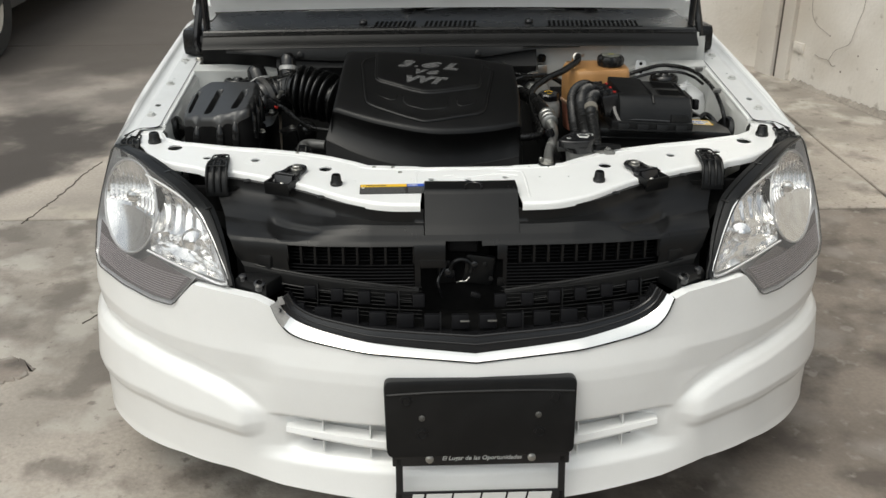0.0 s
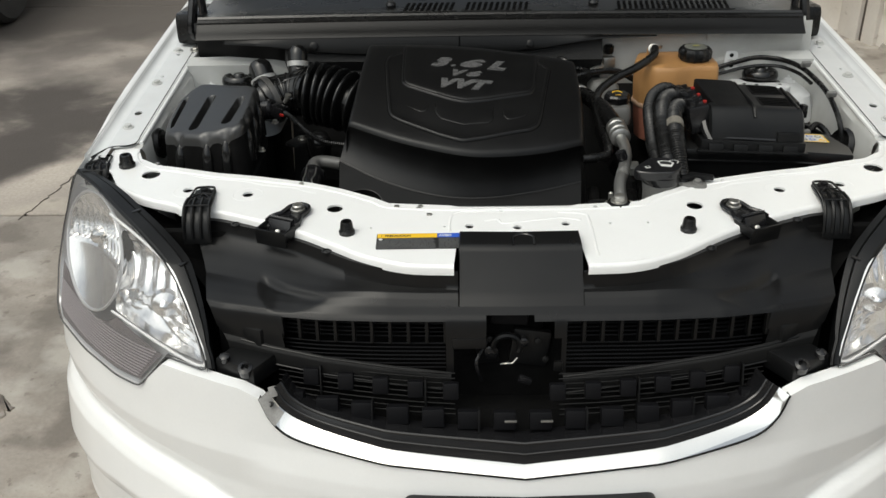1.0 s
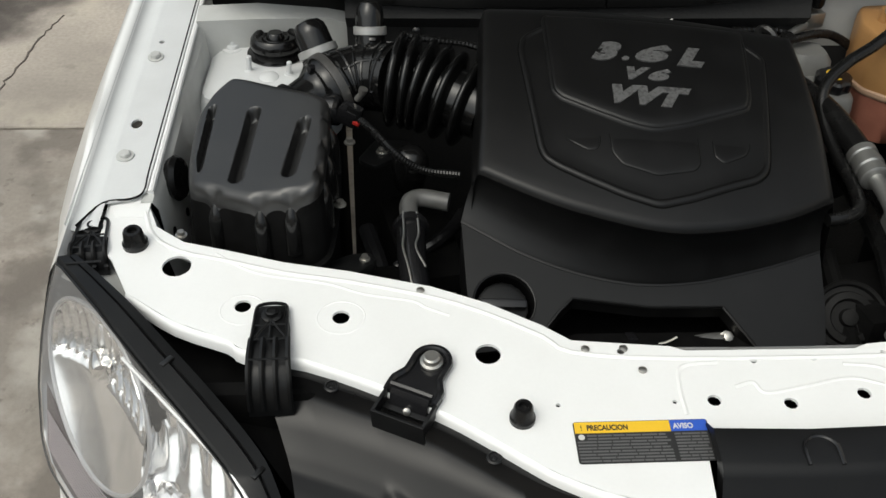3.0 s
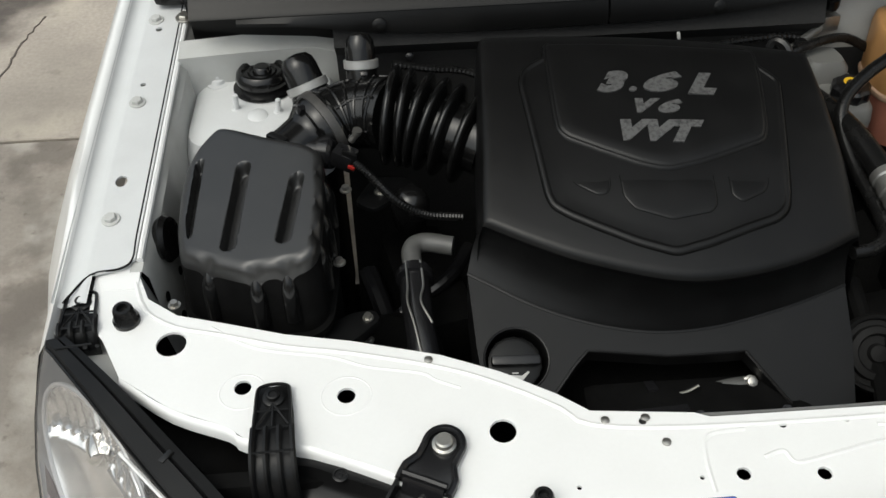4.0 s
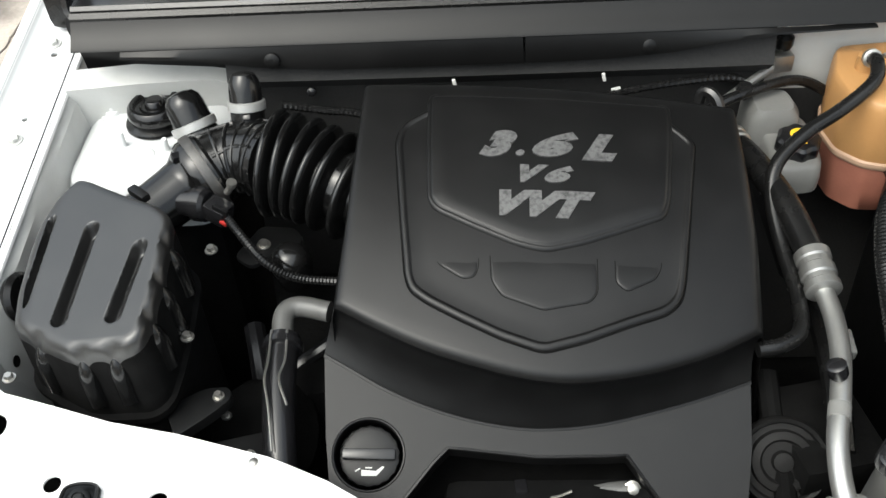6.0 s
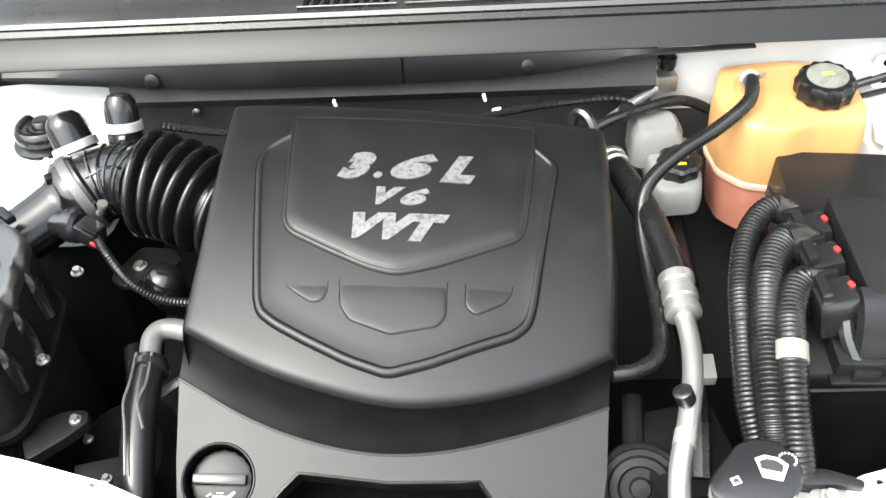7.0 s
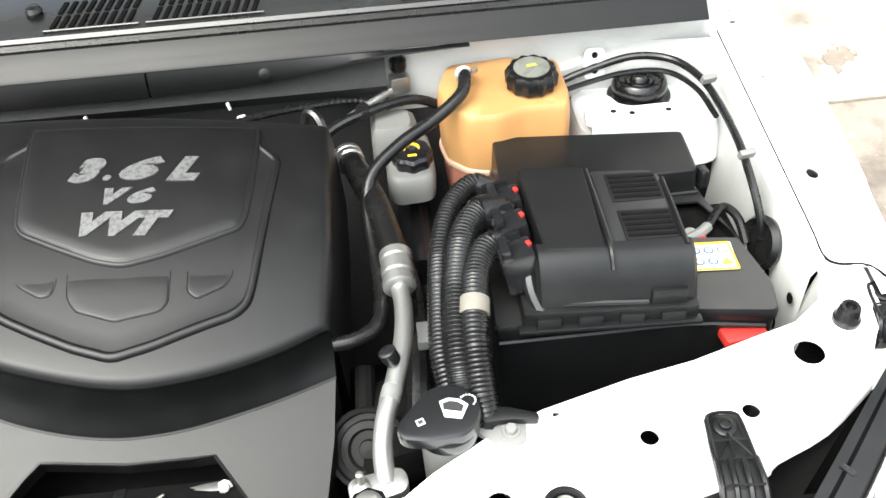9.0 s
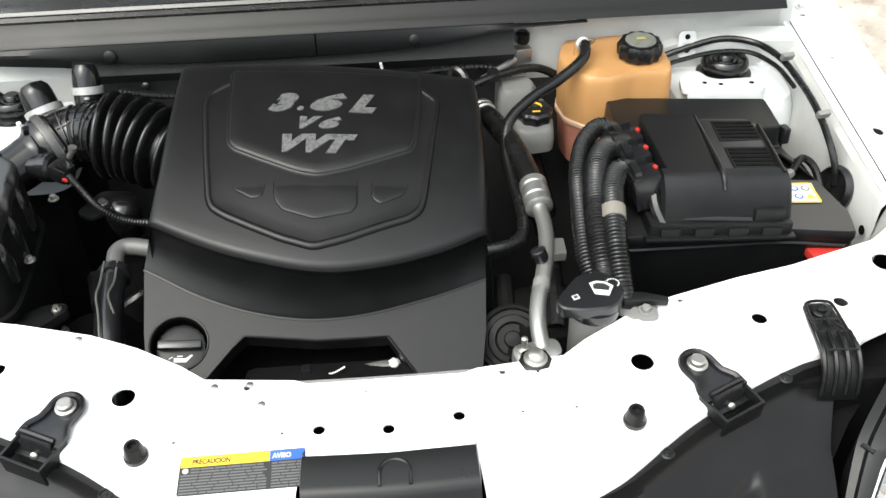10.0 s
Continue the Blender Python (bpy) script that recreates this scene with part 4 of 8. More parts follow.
FRONT_EDGE = [(0.776, 1.000), (0.786, 0.985), (0.797, 0.955), (0.817, 0.895), (0.832, 0.828), (0.838, 0.775), (0.842, 0.70), (0.842, 0.60)]
REAR_EDGE = [(0.779, 0.006), (0.787, 0.012), (0.796, 0.006), (0.814, -0.022), (0.845, -0.082), (0.878, -0.158), (0.905, -0.27), (0.918, -0.44)]
for s in (-1, 1):
    rows = []
    for y in (1.684, 1.70, 1.73, 1.77, 1.82, 1.88, 1.95, 2.05, 2.2, 2.4, 2.6, 2.9):
        t = smooth(1.60, 2.0, y)
        t = (t - smooth(1.60, 2.0, 1.684)) / (1 - smooth(1.60, 2.0, 1.684))
        row = [Vector((s * (a * (1 - t) + c * t), y, (b + flange_z(y) - flange_z(1.684) if k < 2 else b) * (1 - t) + (flange_z(min(y, 2.6)) + d) * t)) for k, ((a, b), (c, d)) in enumerate(zip(FRONT_EDGE, REAR_EDGE))]
        inner = row[0] + Vector((-s * 0.004, 0, -0.012))
        rows.append([inner, *row])
    fender = part("fender", grid(rows), PAINT, car, "white painted front fender", sharp=70)
    outline = [(s * x, y) for x, y in ((0.697, 1.800), (0.712, 1.787), (0.746, 1.780), (0.749, 1.772), (0.749, 2.62), (0.697, 2.62))]
    rings = [ring(s * 0.733, 1.929, 0.0075, 12, 0.010), ring(s * 0.733, 2.115, 0.004, 10), ring(s * 0.728, 2.24, 0.005, 10)]
    bm = sheet(outline, rings, -0.003, 0.0)
    for v in bm.verts:
        v.co.z += flange_z(v.co.y) + 0.004
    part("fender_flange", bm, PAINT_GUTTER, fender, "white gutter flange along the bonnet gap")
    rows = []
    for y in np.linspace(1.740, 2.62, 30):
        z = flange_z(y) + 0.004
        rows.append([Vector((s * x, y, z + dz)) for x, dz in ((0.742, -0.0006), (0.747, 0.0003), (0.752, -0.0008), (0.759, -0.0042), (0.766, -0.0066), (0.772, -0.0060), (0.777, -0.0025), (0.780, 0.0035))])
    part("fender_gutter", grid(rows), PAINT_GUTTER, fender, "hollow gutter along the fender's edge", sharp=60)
    gap = [(s * (0.7005), y, flange_z(y) + 0.0032) for y in (1.835, 1.90, 2.0, 2.1, 2.2, 2.35, 2.5)]
    part("flange_lip", tube([(s * 0.692, y, flange_z(y) + 0.0015) for y in (1.80, 1.84, 1.90, 2.0, 2.1, 2.2, 2.35, 2.5)], 0.0042, 8, 4), PAINT, fender, "rolled inner lip of the flange")
    part("flange_gap", tube([(s * 0.768, 1.742, flange_z(1.742) + 0.0035), (s * 0.745, 1.780, flange_z(1.780) + 0.0035), (s * 0.713, 1.787, flange_z(1.787) + 0.0035), (s * 0.700, 1.800, flange_z(1.80) + 0.0035), *gap], 0.0015, 6, 4), DARK, fender, "dark gap along the flange")
    for y in (1.864, 2.077, 2.262):
        part("fender_bolt", bolt(bmesh.new(), (s * 0.735, y, flange_z(y) + 0.004), (0, -0.15, 1), 0.0075), PAINT_BAY_SHADED, fender)
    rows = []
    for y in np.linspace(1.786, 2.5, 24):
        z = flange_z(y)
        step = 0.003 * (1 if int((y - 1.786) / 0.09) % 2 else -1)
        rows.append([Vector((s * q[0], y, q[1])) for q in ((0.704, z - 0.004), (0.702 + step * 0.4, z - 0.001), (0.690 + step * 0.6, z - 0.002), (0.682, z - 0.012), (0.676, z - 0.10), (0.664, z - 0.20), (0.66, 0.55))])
    part("inner_apron", grid(rows), PAINT_BAY_SHADED, car, "white inner apron of the engine bay")
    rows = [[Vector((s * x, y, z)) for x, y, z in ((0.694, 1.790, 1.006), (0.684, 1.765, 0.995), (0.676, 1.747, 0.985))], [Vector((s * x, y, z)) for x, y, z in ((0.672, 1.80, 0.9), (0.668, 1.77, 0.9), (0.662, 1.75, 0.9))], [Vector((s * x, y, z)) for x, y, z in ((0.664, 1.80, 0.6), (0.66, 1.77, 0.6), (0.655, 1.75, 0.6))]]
    part("apron_corner", grid(rows), PAINT_BAY_SHADED, car)
    part("corner_plate", grid([[Vector((s * x, y, z)) for x, y, z in ((0.690, 1.640, 0.962), (0.778, 1.690, 0.972))], [Vector((s * x, y, z)) for x, y, z in ((0.70, 1.80, 0.975), (0.778, 1.81, 0.985))]]), PAINT_BAY_SHADED, car)
    for y, z, r in ((1.865, 0.94, 0.006), (1.80, 0.955, 0.007), (1.82, 0.90, 0.010)):
        part("apron_hole", lathe([(r, 0.0005), (r, 0.0015), (r * 0.8, 0.001)], (s * (0.676 - 0.10 * (0.99 - z)), y, z), (-s, 0, 0.1), 14), DARK, car)

    if s < 0:
        part("side_bung", lathe([(0.026, -0.006), (0.030, 0.002), (0.026, 0.008), (0.012, 0.009), (0.003, 0.009)], (-0.676, 1.862, 0.995), (1, -0.1, 0.15), 24), RUBBER, car, "black rubber grommet in the apron")
    bridge = [Vector((s * x, y, z)) for x, y, z in ((0.690, 1.762, 1.0035), (0.728, 1.764, 1.0035), (0.738, 1.782, 1.0065), (0.738, 1.806, 1.0120), (0.690, 1.822, 1.0145))]
    bm = bmesh.new()
    f = bm.faces.new([bm.verts.new(q) for q in bridge])
    low = bmesh.ops.extrude_face_region(bm, geom=[f])
    for v in low["geom"]:
        if isinstance(v, bmesh.types.BMVert):
            v.co.z -= 0.004
    part("corner_bridge", bm, PAINT, car, "white corner plate between support and fender")

# strut towers
TOWER_Y = 2.150
for s in (-1, 1):
    rows = []
    depth = 0.125 if s < 0 else 0.072
    for sx, sy, z in ((0.105, 0.125, 0.985), (0.102, 0.122, 1.02), (0.096, 0.115, 1.04), (0.084, 0.10, 1.049), (0.05, 0.06, 1.052)):
        sy *= depth / 0.125
        o = rounded([(s * 0.580 - sx, TOWER_Y - sy), (s * 0.580 + sx, TOWER_Y - sy), (s * 0.580 + sx, TOWER_Y + sy), (s * 0.580 - sx, TOWER_Y + sy)], 0.045, 5)
        rows.append([Vector((p[0], p[1], z - 0.026 + 0.04 * (p[1] - 2.15))) for p in o])
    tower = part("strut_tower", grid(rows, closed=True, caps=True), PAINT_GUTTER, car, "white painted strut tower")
    # Tower side in near-black: the bay's shade is painted in.
    part("tower_base", box((0.19, 2 * depth - 0.02, 0.40), (s * 0.58, TOWER_Y, 0.765), bevel=0.02), DARK, car, "side of the strut tower, shade put into its colour")
    cap = part("strut_cap", lathe([(0.043, 0), (0.045, 0.003), (0.044, 0.006), (0.036, 0.009), (0.0375, 0.013), (0.039, 0.020), (0.037, 0.028), (0.033, 0.032), (0.029, 0.032), (0.027, 0.027), (0.014, 0.027), (0.012, 0.034), (0.010, 0.036), (0.003, 0.036)], (s * 0.576, 2.160, 1.0245), (0, 0, 1), 40), BELLOWS, tower, "round black rubber strut cap")
    part("cap_ring", lathe([(0.021, 0.0275), (0.020, 0.0295), (0.018, 0.0275)], (s * 0.576, 2.160, 1.0245), (0, 0, 1), 28, caps=False), BELLOWS, cap)
    for px, py, tall in ((0.612, 2.108, 0.026), (0.552, 2.096, 0.022)) if s < 0 else ():
        part("tower_stud", lathe([(0.007, 0), (0.007, 0.003), (0.0042, 0.004), (0.0038, tall), (0.003, tall + 0.001)], (s * px, py, 1.022), (0.1, -0.15, 1), 12), PAINT_GUTTER, tower)
    for px, py in ((0.645, 2.178), (0.533, 2.217)):
        part("tower_bolt", lathe([(0.017, -0.002), (0.016, 0.001), (0.013, 0.0015), (0.0105, 0.002), (0.009, 0.007), (0.005, 0.008), (0.005, 0.013), (0.003, 0.014)], (s * px, py, 1.026), (0, 0, 1), 16), PAINT_GUTTER, tower)
    if s < 0:
        part("tower_boss", lathe([(0.016, -0.002), (0.014, 0.004), (0.009, 0.007), (0.003, 0.008)], (-0.580, 2.088, 1.020), (0, -0.2, 1), 20), PAINT_GUTTER, tower)
        part("tower_lip", tube([(-0.645, 2.050, 0.996), (-0.600, 2.030, 0.990), (-0.540, 2.022, 0.988), (-0.49, 2.03, 0.988)], 0.003, 8, 5), PAINT_GUTTER, tower)
    else:
        edge = [(0.486, 2.092), (0.500, 2.080), (0.532, 2.075), (0.541, 2.083), (0.596, 2.081), (0.612, 2.078), (0.622, 2.086), (0.622, 2.106), (0.606, 2.120), (0.556, 2.119), (0.540, 2.128), (0.531, 2.152), (0.512, 2.156), (0.492, 2.128)]
        brace = part("tower_bracket", slab(rounded([Vector(p) for p in edge], 0.006, 3), 1.030, 1.0375, pose(0, 0, 0), 0.003), PAINT_GUTTER, tower, "stamped white bracket in front of the strut cap")
        rows = [[Vector((x, y - dy, 1.037 - dz)) for x, y in ((0.494, 2.084), (0.516, 2.077), (0.536, 2.078), (0.570, 2.082), (0.606, 2.080), (0.620, 2.086))] for dy, dz in ((-0.004, 0.0), (0.001, 0.002), (0.003, 0.022), (0.001, 0.040))]
        part("bracket_front", grid(rows), PAINT_GUTTER, brace)
        for px, py in ((0.528, 2.108), (0.552, 2.100), (0.602, 2.100)):
            part("bracket_hole", lathe([(0.0042, 0), (0.0042, 0.0006), (0.003, 0.0005)], (px, py, 1.0374), (0, 0, 1), 14), DARK, brace)
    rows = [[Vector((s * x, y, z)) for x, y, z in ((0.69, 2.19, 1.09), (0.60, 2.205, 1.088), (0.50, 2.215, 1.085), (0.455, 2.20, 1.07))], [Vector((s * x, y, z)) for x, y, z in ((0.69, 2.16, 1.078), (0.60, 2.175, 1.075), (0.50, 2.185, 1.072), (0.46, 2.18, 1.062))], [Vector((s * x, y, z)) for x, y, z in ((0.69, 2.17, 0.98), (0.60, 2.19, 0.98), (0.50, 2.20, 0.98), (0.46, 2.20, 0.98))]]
    part("cowl_bracket", grid(rows), PAINT_BAY_SHADED, car, "white painted bracket below the cowl")
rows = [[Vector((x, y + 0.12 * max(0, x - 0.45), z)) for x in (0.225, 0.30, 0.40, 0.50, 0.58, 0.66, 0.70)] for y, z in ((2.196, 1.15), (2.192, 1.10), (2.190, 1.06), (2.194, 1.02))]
plate = part("bulkhead_plate", grid(rows), PAINT_BAY_SHADED, car, "white painted bulkhead panel")
part("panel_tab", slab(rounded([Vector(p) for p in ((-0.016, -0.022), (0.016, -0.022), (0.017, 0.020), (-0.013, 0.022))], 0.009, 4), 0, 0.003, pose(0.516, 2.188, 1.070, 78, 0, 6), 0.001), PAINT_GUTTER, plate, "white tab with two holes")
for dz in (-0.010, 0.012):
    part("tab_hole", lathe([(0.0045, 0), (0.0045, 0.0008), (0.003, 0.0007)], (0.517, 2.1845 + 0.2 * dz, 1.070 + dz), (0, -1, 0.2), 12), DARK, plate)

# bulkhead, cowl, windscreen, wipers
rows = []
for y, z in ((2.10, 0.60), (2.19, 0.95), (2.175, 1.06), (2.150, 1.085), (2.156, 1.098), (2.170, 1.140)):
    rows.append([Vector((x, y + 0.02 * abs(x) ** 2, z)) for x in np.linspace(-0.47, 0.226, 24)])
part("bulkhead_lower", grid([[Vector((x, y, z)) for x in (0.224, 0.45, 0.67)] for y, z in ((2.10, 0.58), (2.19, 0.95), (2.197, 1.05))]), FELT, car)
part("bulkhead_insulation", grid(rows), FELT, car, "black insulated bulkhead")


def cowl(profile, mat, name, label, x0=-0.665, x1=0.665, parent=car):
    rows = []
    for y, z in profile:
        rows.append([Vector((x, y + 0.03 * x * x, z - 0.015 * x * x)) for x in np.linspace(x0, x1, 44)])
    return part(name, grid(rows), mat, parent, label, sharp=25)


for x0, x1, low in ((-0.60, -0.088, [(-0.60, 1.130), (-0.50, 1.122), (-0.42, 1.108), (-0.32, 1.101), (-0.088, 1.101)]), (-0.085, 0.34, [(-0.085, 1.101), (0.02, 1.103), (0.10, 1.110), (0.16, 1.122), (0.22, 1.131), (0.34, 1.136)])):
    rows = []
    for k, y in ((0.0, 2.158), (0.0, 2.150), (0.12, 2.143), (0.5, 2.144), (1.0, 2.150)):
        rows.append([Vector((x, y + 0.03 * x * x, along(low, x) * (1 - k) + 1.138 * k - 0.015 * x * x)) for x in np.linspace(x0, x1, 40)])
    part("cowl_front", grid(rows), COWLBLACK, car, "dark plastic cowl edge with a wavy lower rim", sharp=30)
    part("cowl_pin", lathe([(0.010, 0), (0.010, 0.002), (0.006, 0.004), (0.002, 0.004)], ((x0 + x1) / 2 - 0.06, 2.1465, 1.120), (0, -1, 0.25), 16), COWLBLACK, car)
for s in (-1, 1):
    part("cowl_side", grid([[Vector((s * x, y + 0.02 * (x - 0.46), z)) for x in (0.46, 0.54, 0.61, 0.672)] for y, z in ((2.205, 1.06), (2.200, 1.10), (2.185, 1.150), (2.19, 1.165))]), COWLBLACK if s < 0 else PAINT_BAY_SHADED, car)
cowl([(2.156, 1.138), (2.149, 1.1395), (2.151, 1.1425), (2.160, 1.150), (2.170, 1.160), (2.176, 1.168), (2.180, 1.169)], COWLBLACK, "cowl_seal_base", "dark plastic cowl rail")
cowl([(2.176, 1.160), (2.176, 1.172), (2.182, 1.177), (2.189, 1.172), (2.19, 1.160)], RUBBER, "cowl_seal", "black rubber bonnet seal")
panel = cowl([(2.186, 1.160), (2.186, 1.178), (2.190, 1.1825), (2.196, 1.181), (2.215, 1.183), (2.30, 1.190), (2.42, 1.200), (2.47, 1.198)], GREYPLASTIC, "cowl_panel", "weathered grey plastic cowl panel with vents")
for x0, x1 in ((-0.212, -0.098), (-0.076, 0.068), (0.262, 0.515)):
    n = int((x1 - x0) / 0.0125)
    for k in range(n):
        for row in (0, 1):
            x = x0 + (x1 - x0) * (k + 0.5) / n + 0.004 * row
            y = 2.226 + 0.036 * row + 0.03 * x * x
            part("vent_slot", box((0.0068, 0.030, 0.004), (x, y, 1.1838 + 0.0030 * row - 0.015 * x * x), (4.7, 0, -8), 0.0008), DARK, panel)
    part("vent_frame", tube([(x0 - 0.006, 2.206 + 0.03 * x0 * x0, 1.1825 - 0.015 * x0 * x0), ((x0 + x1) / 2, 2.206 + 0.03 * ((x0 + x1) / 2) ** 2, 1.1825 - 0.015 * ((x0 + x1) / 2) ** 2), (x1 + 0.006, 2.206 + 0.03 * x1 * x1, 1.1825 - 0.015 * x1 * x1)], 0.0016, 6, 6), GREYPLASTIC, panel)
part("washer_jet", lathe([(0.011, 0), (0.012, 0.004), (0.009, 0.010), (0.003, 0.012)], (-0.240, 2.258, 1.186), (0, -0.1, 1), 18), GLOSSY, panel)
part("washer_jet", lathe([(0.011, 0), (0.012, 0.004), (0.009, 0.010), (0.003, 0.012)], (0.215, 2.258, 1.186), (0, -0.1, 1), 18), GLOSSY, panel)
rows = [[Vector((x, y + 0.10 * x * x, z)) for x in np.linspace(-0.70, 0.70, 24)] for y, z in ((2.455, 1.198), (2.62, 1.31), (2.95, 1.52), (3.2, 1.66))]
part("windscreen", grid(rows), GLASS, car, "dark windscreen glass")
rows = [[Vector((x, y, z)) for x in (-0.75, 0, 0.75)] for y, z in ((3.2, 1.66), (3.9, 1.69), (4.9, 1.66))]
part("roof", grid(rows), PAINT, car)
for s in (-1, 1):
    part("pillar", tube([(s * 0.72, 2.50, 1.19), (s * 0.70, 2.75, 1.38), (s * 0.66, 3.2, 1.655)], 0.035, 10, 6), PAINT, car, "white windscreen pillar")
    part("flank", grid([[Vector((s * x, y, z)) for y in (2.9, 3.8, 4.9, 5.6)] for x, z in ((0.80, 1.13), (0.92, 0.95), (0.92, 0.62), (0.88, 0.40))]), PAINT, car, "white body side")
    part("side_glass", grid([[Vector((s * 0.80, y, 1.13)) for y in (2.9, 3.8, 4.9, 5.6)], [Vector((s * 0.68, y, 1.64)) for y in (3.2, 3.8, 4.9, 5.3)]]), GLASS, car)
    part("door_mirror", box((0.15, 0.10, 0.13), (s * 0.97, 3.02, 1.33), (0, 0, s * 10), 0.03), PAINT, car, "white door mirror")
    w = part("wheel", lathe([(0.20, -0.11), (0.33, -0.115), (0.355, -0.08), (0.36, 0.0), (0.355, 0.08), (0.33, 0.115), (0.21, 0.11), (0.20, 0.06)], (s * 0.78, 2.12, 0.46), (s, -0.0, 0), 40), TIRE, car)
    part("rim", lathe([(0.20, 0.04), (0.205, 0.10), (0.19, 0.085), (0.05, 0.07), (0.04, 0.09)], (s * 0.78, 2.12, 0.46), (s, 0, 0), 20), ALU, w)
    part("wheel", lathe([(0.20, -0.11), (0.33, -0.115), (0.355, -0.08), (0.36, 0.0), (0.355, 0.08), (0.33, 0.115), (0.21, 0.11), (0.20, 0.06)], (s * 0.78, 4.8, 0.66), (s, 0, 0), 40), TIRE, car)
part("tail", grid([[Vector((x, 5.6, z)) for x in (-0.88, 0, 0.88)] for z in (0.45, 1.1, 1.6)]), PAINT, car)
wiper = part("wiper", tube([(-0.10, 2.44, 1.208), (0.05, 2.46, 1.222), (0.28, 2.47, 1.224), (0.52, 2.50, 1.225)], [(0, 0.012), (0.3, 0.009), (1, 0.006)], 8, 6), PLASTIC, car, "black wiper arm")
part("wiper_pivot", lathe([(0.022, 0), (0.022, 0.014), (0.014, 0.024)], (-0.115, 2.43, 1.198), (0, -0.2, 1), 18), GLOSSY, wiper)
wiper = part("wiper", tube([(0.40, 2.44, 1.203), (0.20, 2.475, 1.226), (-0.10, 2.50, 1.246), (-0.42, 2.51, 1.240)], [(0, 0.012), (0.3, 0.009), (1, 0.006)], 8, 6), PLASTIC, car, "black wiper arm")
part("wiper_pivot", lathe([(0.022, 0), (0.022, 0.014), (0.014, 0.024)], (0.415, 2.43, 1.198), (0, -0.2, 1), 18), GLOSSY, wiper)

# bonnet, raised on its hinges
HINGE, OPEN = Vector((0, 2.33, 1.17)), 65.0
rows, under = [], []
for k in np.linspace(0, 1, 14):
    d = 0.04 + 1.03 * k
    bulge = 0.05 * math.sin(math.pi * min(1, k * 0.9 + 0.1))
    w = 0.655 + 0.08 * smooth(0, 0.3, k) - 0.09 * max(0, k - 0.55) ** 1.3
    row = [Vector((w * u, -d * math.cos(radians(OPEN)) + 0.06 * k * u * u, d * math.sin(radians(OPEN)) + bulge * (1 - u * u * 0.6))) + HINGE for u in np.linspace(-1, 1, 20)]
    rows.append(row)
bonnet = part("bonnet", grid(rows), PAINT, car, "white bonnet standing open")
part("bonnet_liner", grid([[p * 1.0 + Vector((0, -0.012, -0.028)) for p in row[1:-1]] for row in rows[1:-1]]), FELT, bonnet, "black insulation pad under the bonnet")
for s in (-1, 1):
    part("bonnet_hinge", tube([(s * 0.695, 2.30, 1.105), (s * 0.70, 2.275, 1.135), (s * 0.695, 2.28, 1.18), (s * 0.685, 2.295, 1.26), (s * 0.68, 2.24, 1.36)], 0.011, 8, 6), GLOSSY, car, "black bonnet hinge arm")
    part("hinge_cover", box((0.075, 0.14, 0.075), (s * 0.705, 2.35, 1.135), (0, 0, 0), 0.018), RUBBER, car, "black rubber hinge cover")
    part("gas_strut", tube([(s * 0.665, 2.26, 1.115), (s * 0.662, 2.24, 1.22), (s * 0.655, 2.20, 1.40)], 0.009, 10, 4), GLOSSY, car, "black gas strut of the bonnet")
    part("hinge_bolt", bolt(bmesh.new(), (s * 0.693, 2.262, flange_z(2.262) + 0.006), (0, -0.15, 1), 0.009), STEEL, car)
# Boxes closing the bay below and in front; near-black replaces its shade.
part("bay_floor", box((1.34, 0.75, 0.02), (0, 1.86, 0.56), bevel=0.004), DARK, car, "floor of the engine bay, shade put into its colour")
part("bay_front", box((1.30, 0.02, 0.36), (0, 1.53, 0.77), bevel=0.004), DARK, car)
# ---- headlamps ----
def lens_material():
    m = bpy.data.materials.new("clear_lamp_cover")
    m.use_nodes = True
    n, ln = m.node_tree.nodes, m.node_tree.links
    out = n["Material Output"]
    n.remove(n["Principled BSDF"])
    clear, gloss, haze = n.new("ShaderNodeBsdfTransparent"), n.new("ShaderNodeBsdfGlossy"), n.new("ShaderNodeBsdfDiffuse")
    mix, worn = n.new("ShaderNodeMixShader"), n.new("ShaderNodeMixShader")
    clear.inputs["Color"].default_value = (0.96, 0.96, 0.96, 1)
    haze.inputs["Color"].default_value = (0.85, 0.84, 0.83, 1)
    gloss.inputs["Roughness"].default_value = 0.10
    worn.inputs[0].default_value, mix.inputs[0].default_value = 0.085, 0.05
    ln.new(clear.outputs[0], worn.inputs[1])
    ln.new(haze.outputs[0], worn.inputs[2])
    ln.new(worn.outputs[0], mix.inputs[1])
    ln.new(gloss.outputs[0], mix.inputs[2])
    ln.new(mix.outputs[0], out.inputs["Surface"])
    return m


COVERGLASS = lens_material()
REFLECTOR = material("lamp_reflector", (0.92, 0.915, 0.905), 0.17, metal=1.0, grain=0.05, bump=0.0, stain=0.3, stain_colour=(0.55, 0.55, 0.56), stain_size=0.03)
SATIN = material("satin_silver_bezel", (0.50, 0.50, 0.51), 0.30, metal=0.6, grain=0.04, bump=0.0)
BEZEL = material("bright_bezel", (0.90, 0.90, 0.90), 0.25, metal=0.2, grain=0.02, bump=0.0)
RIB = material("signal_rib", (0.27, 0.235, 0.245), 0.3, metal=0.2, grain=0.05, bump=0.0)
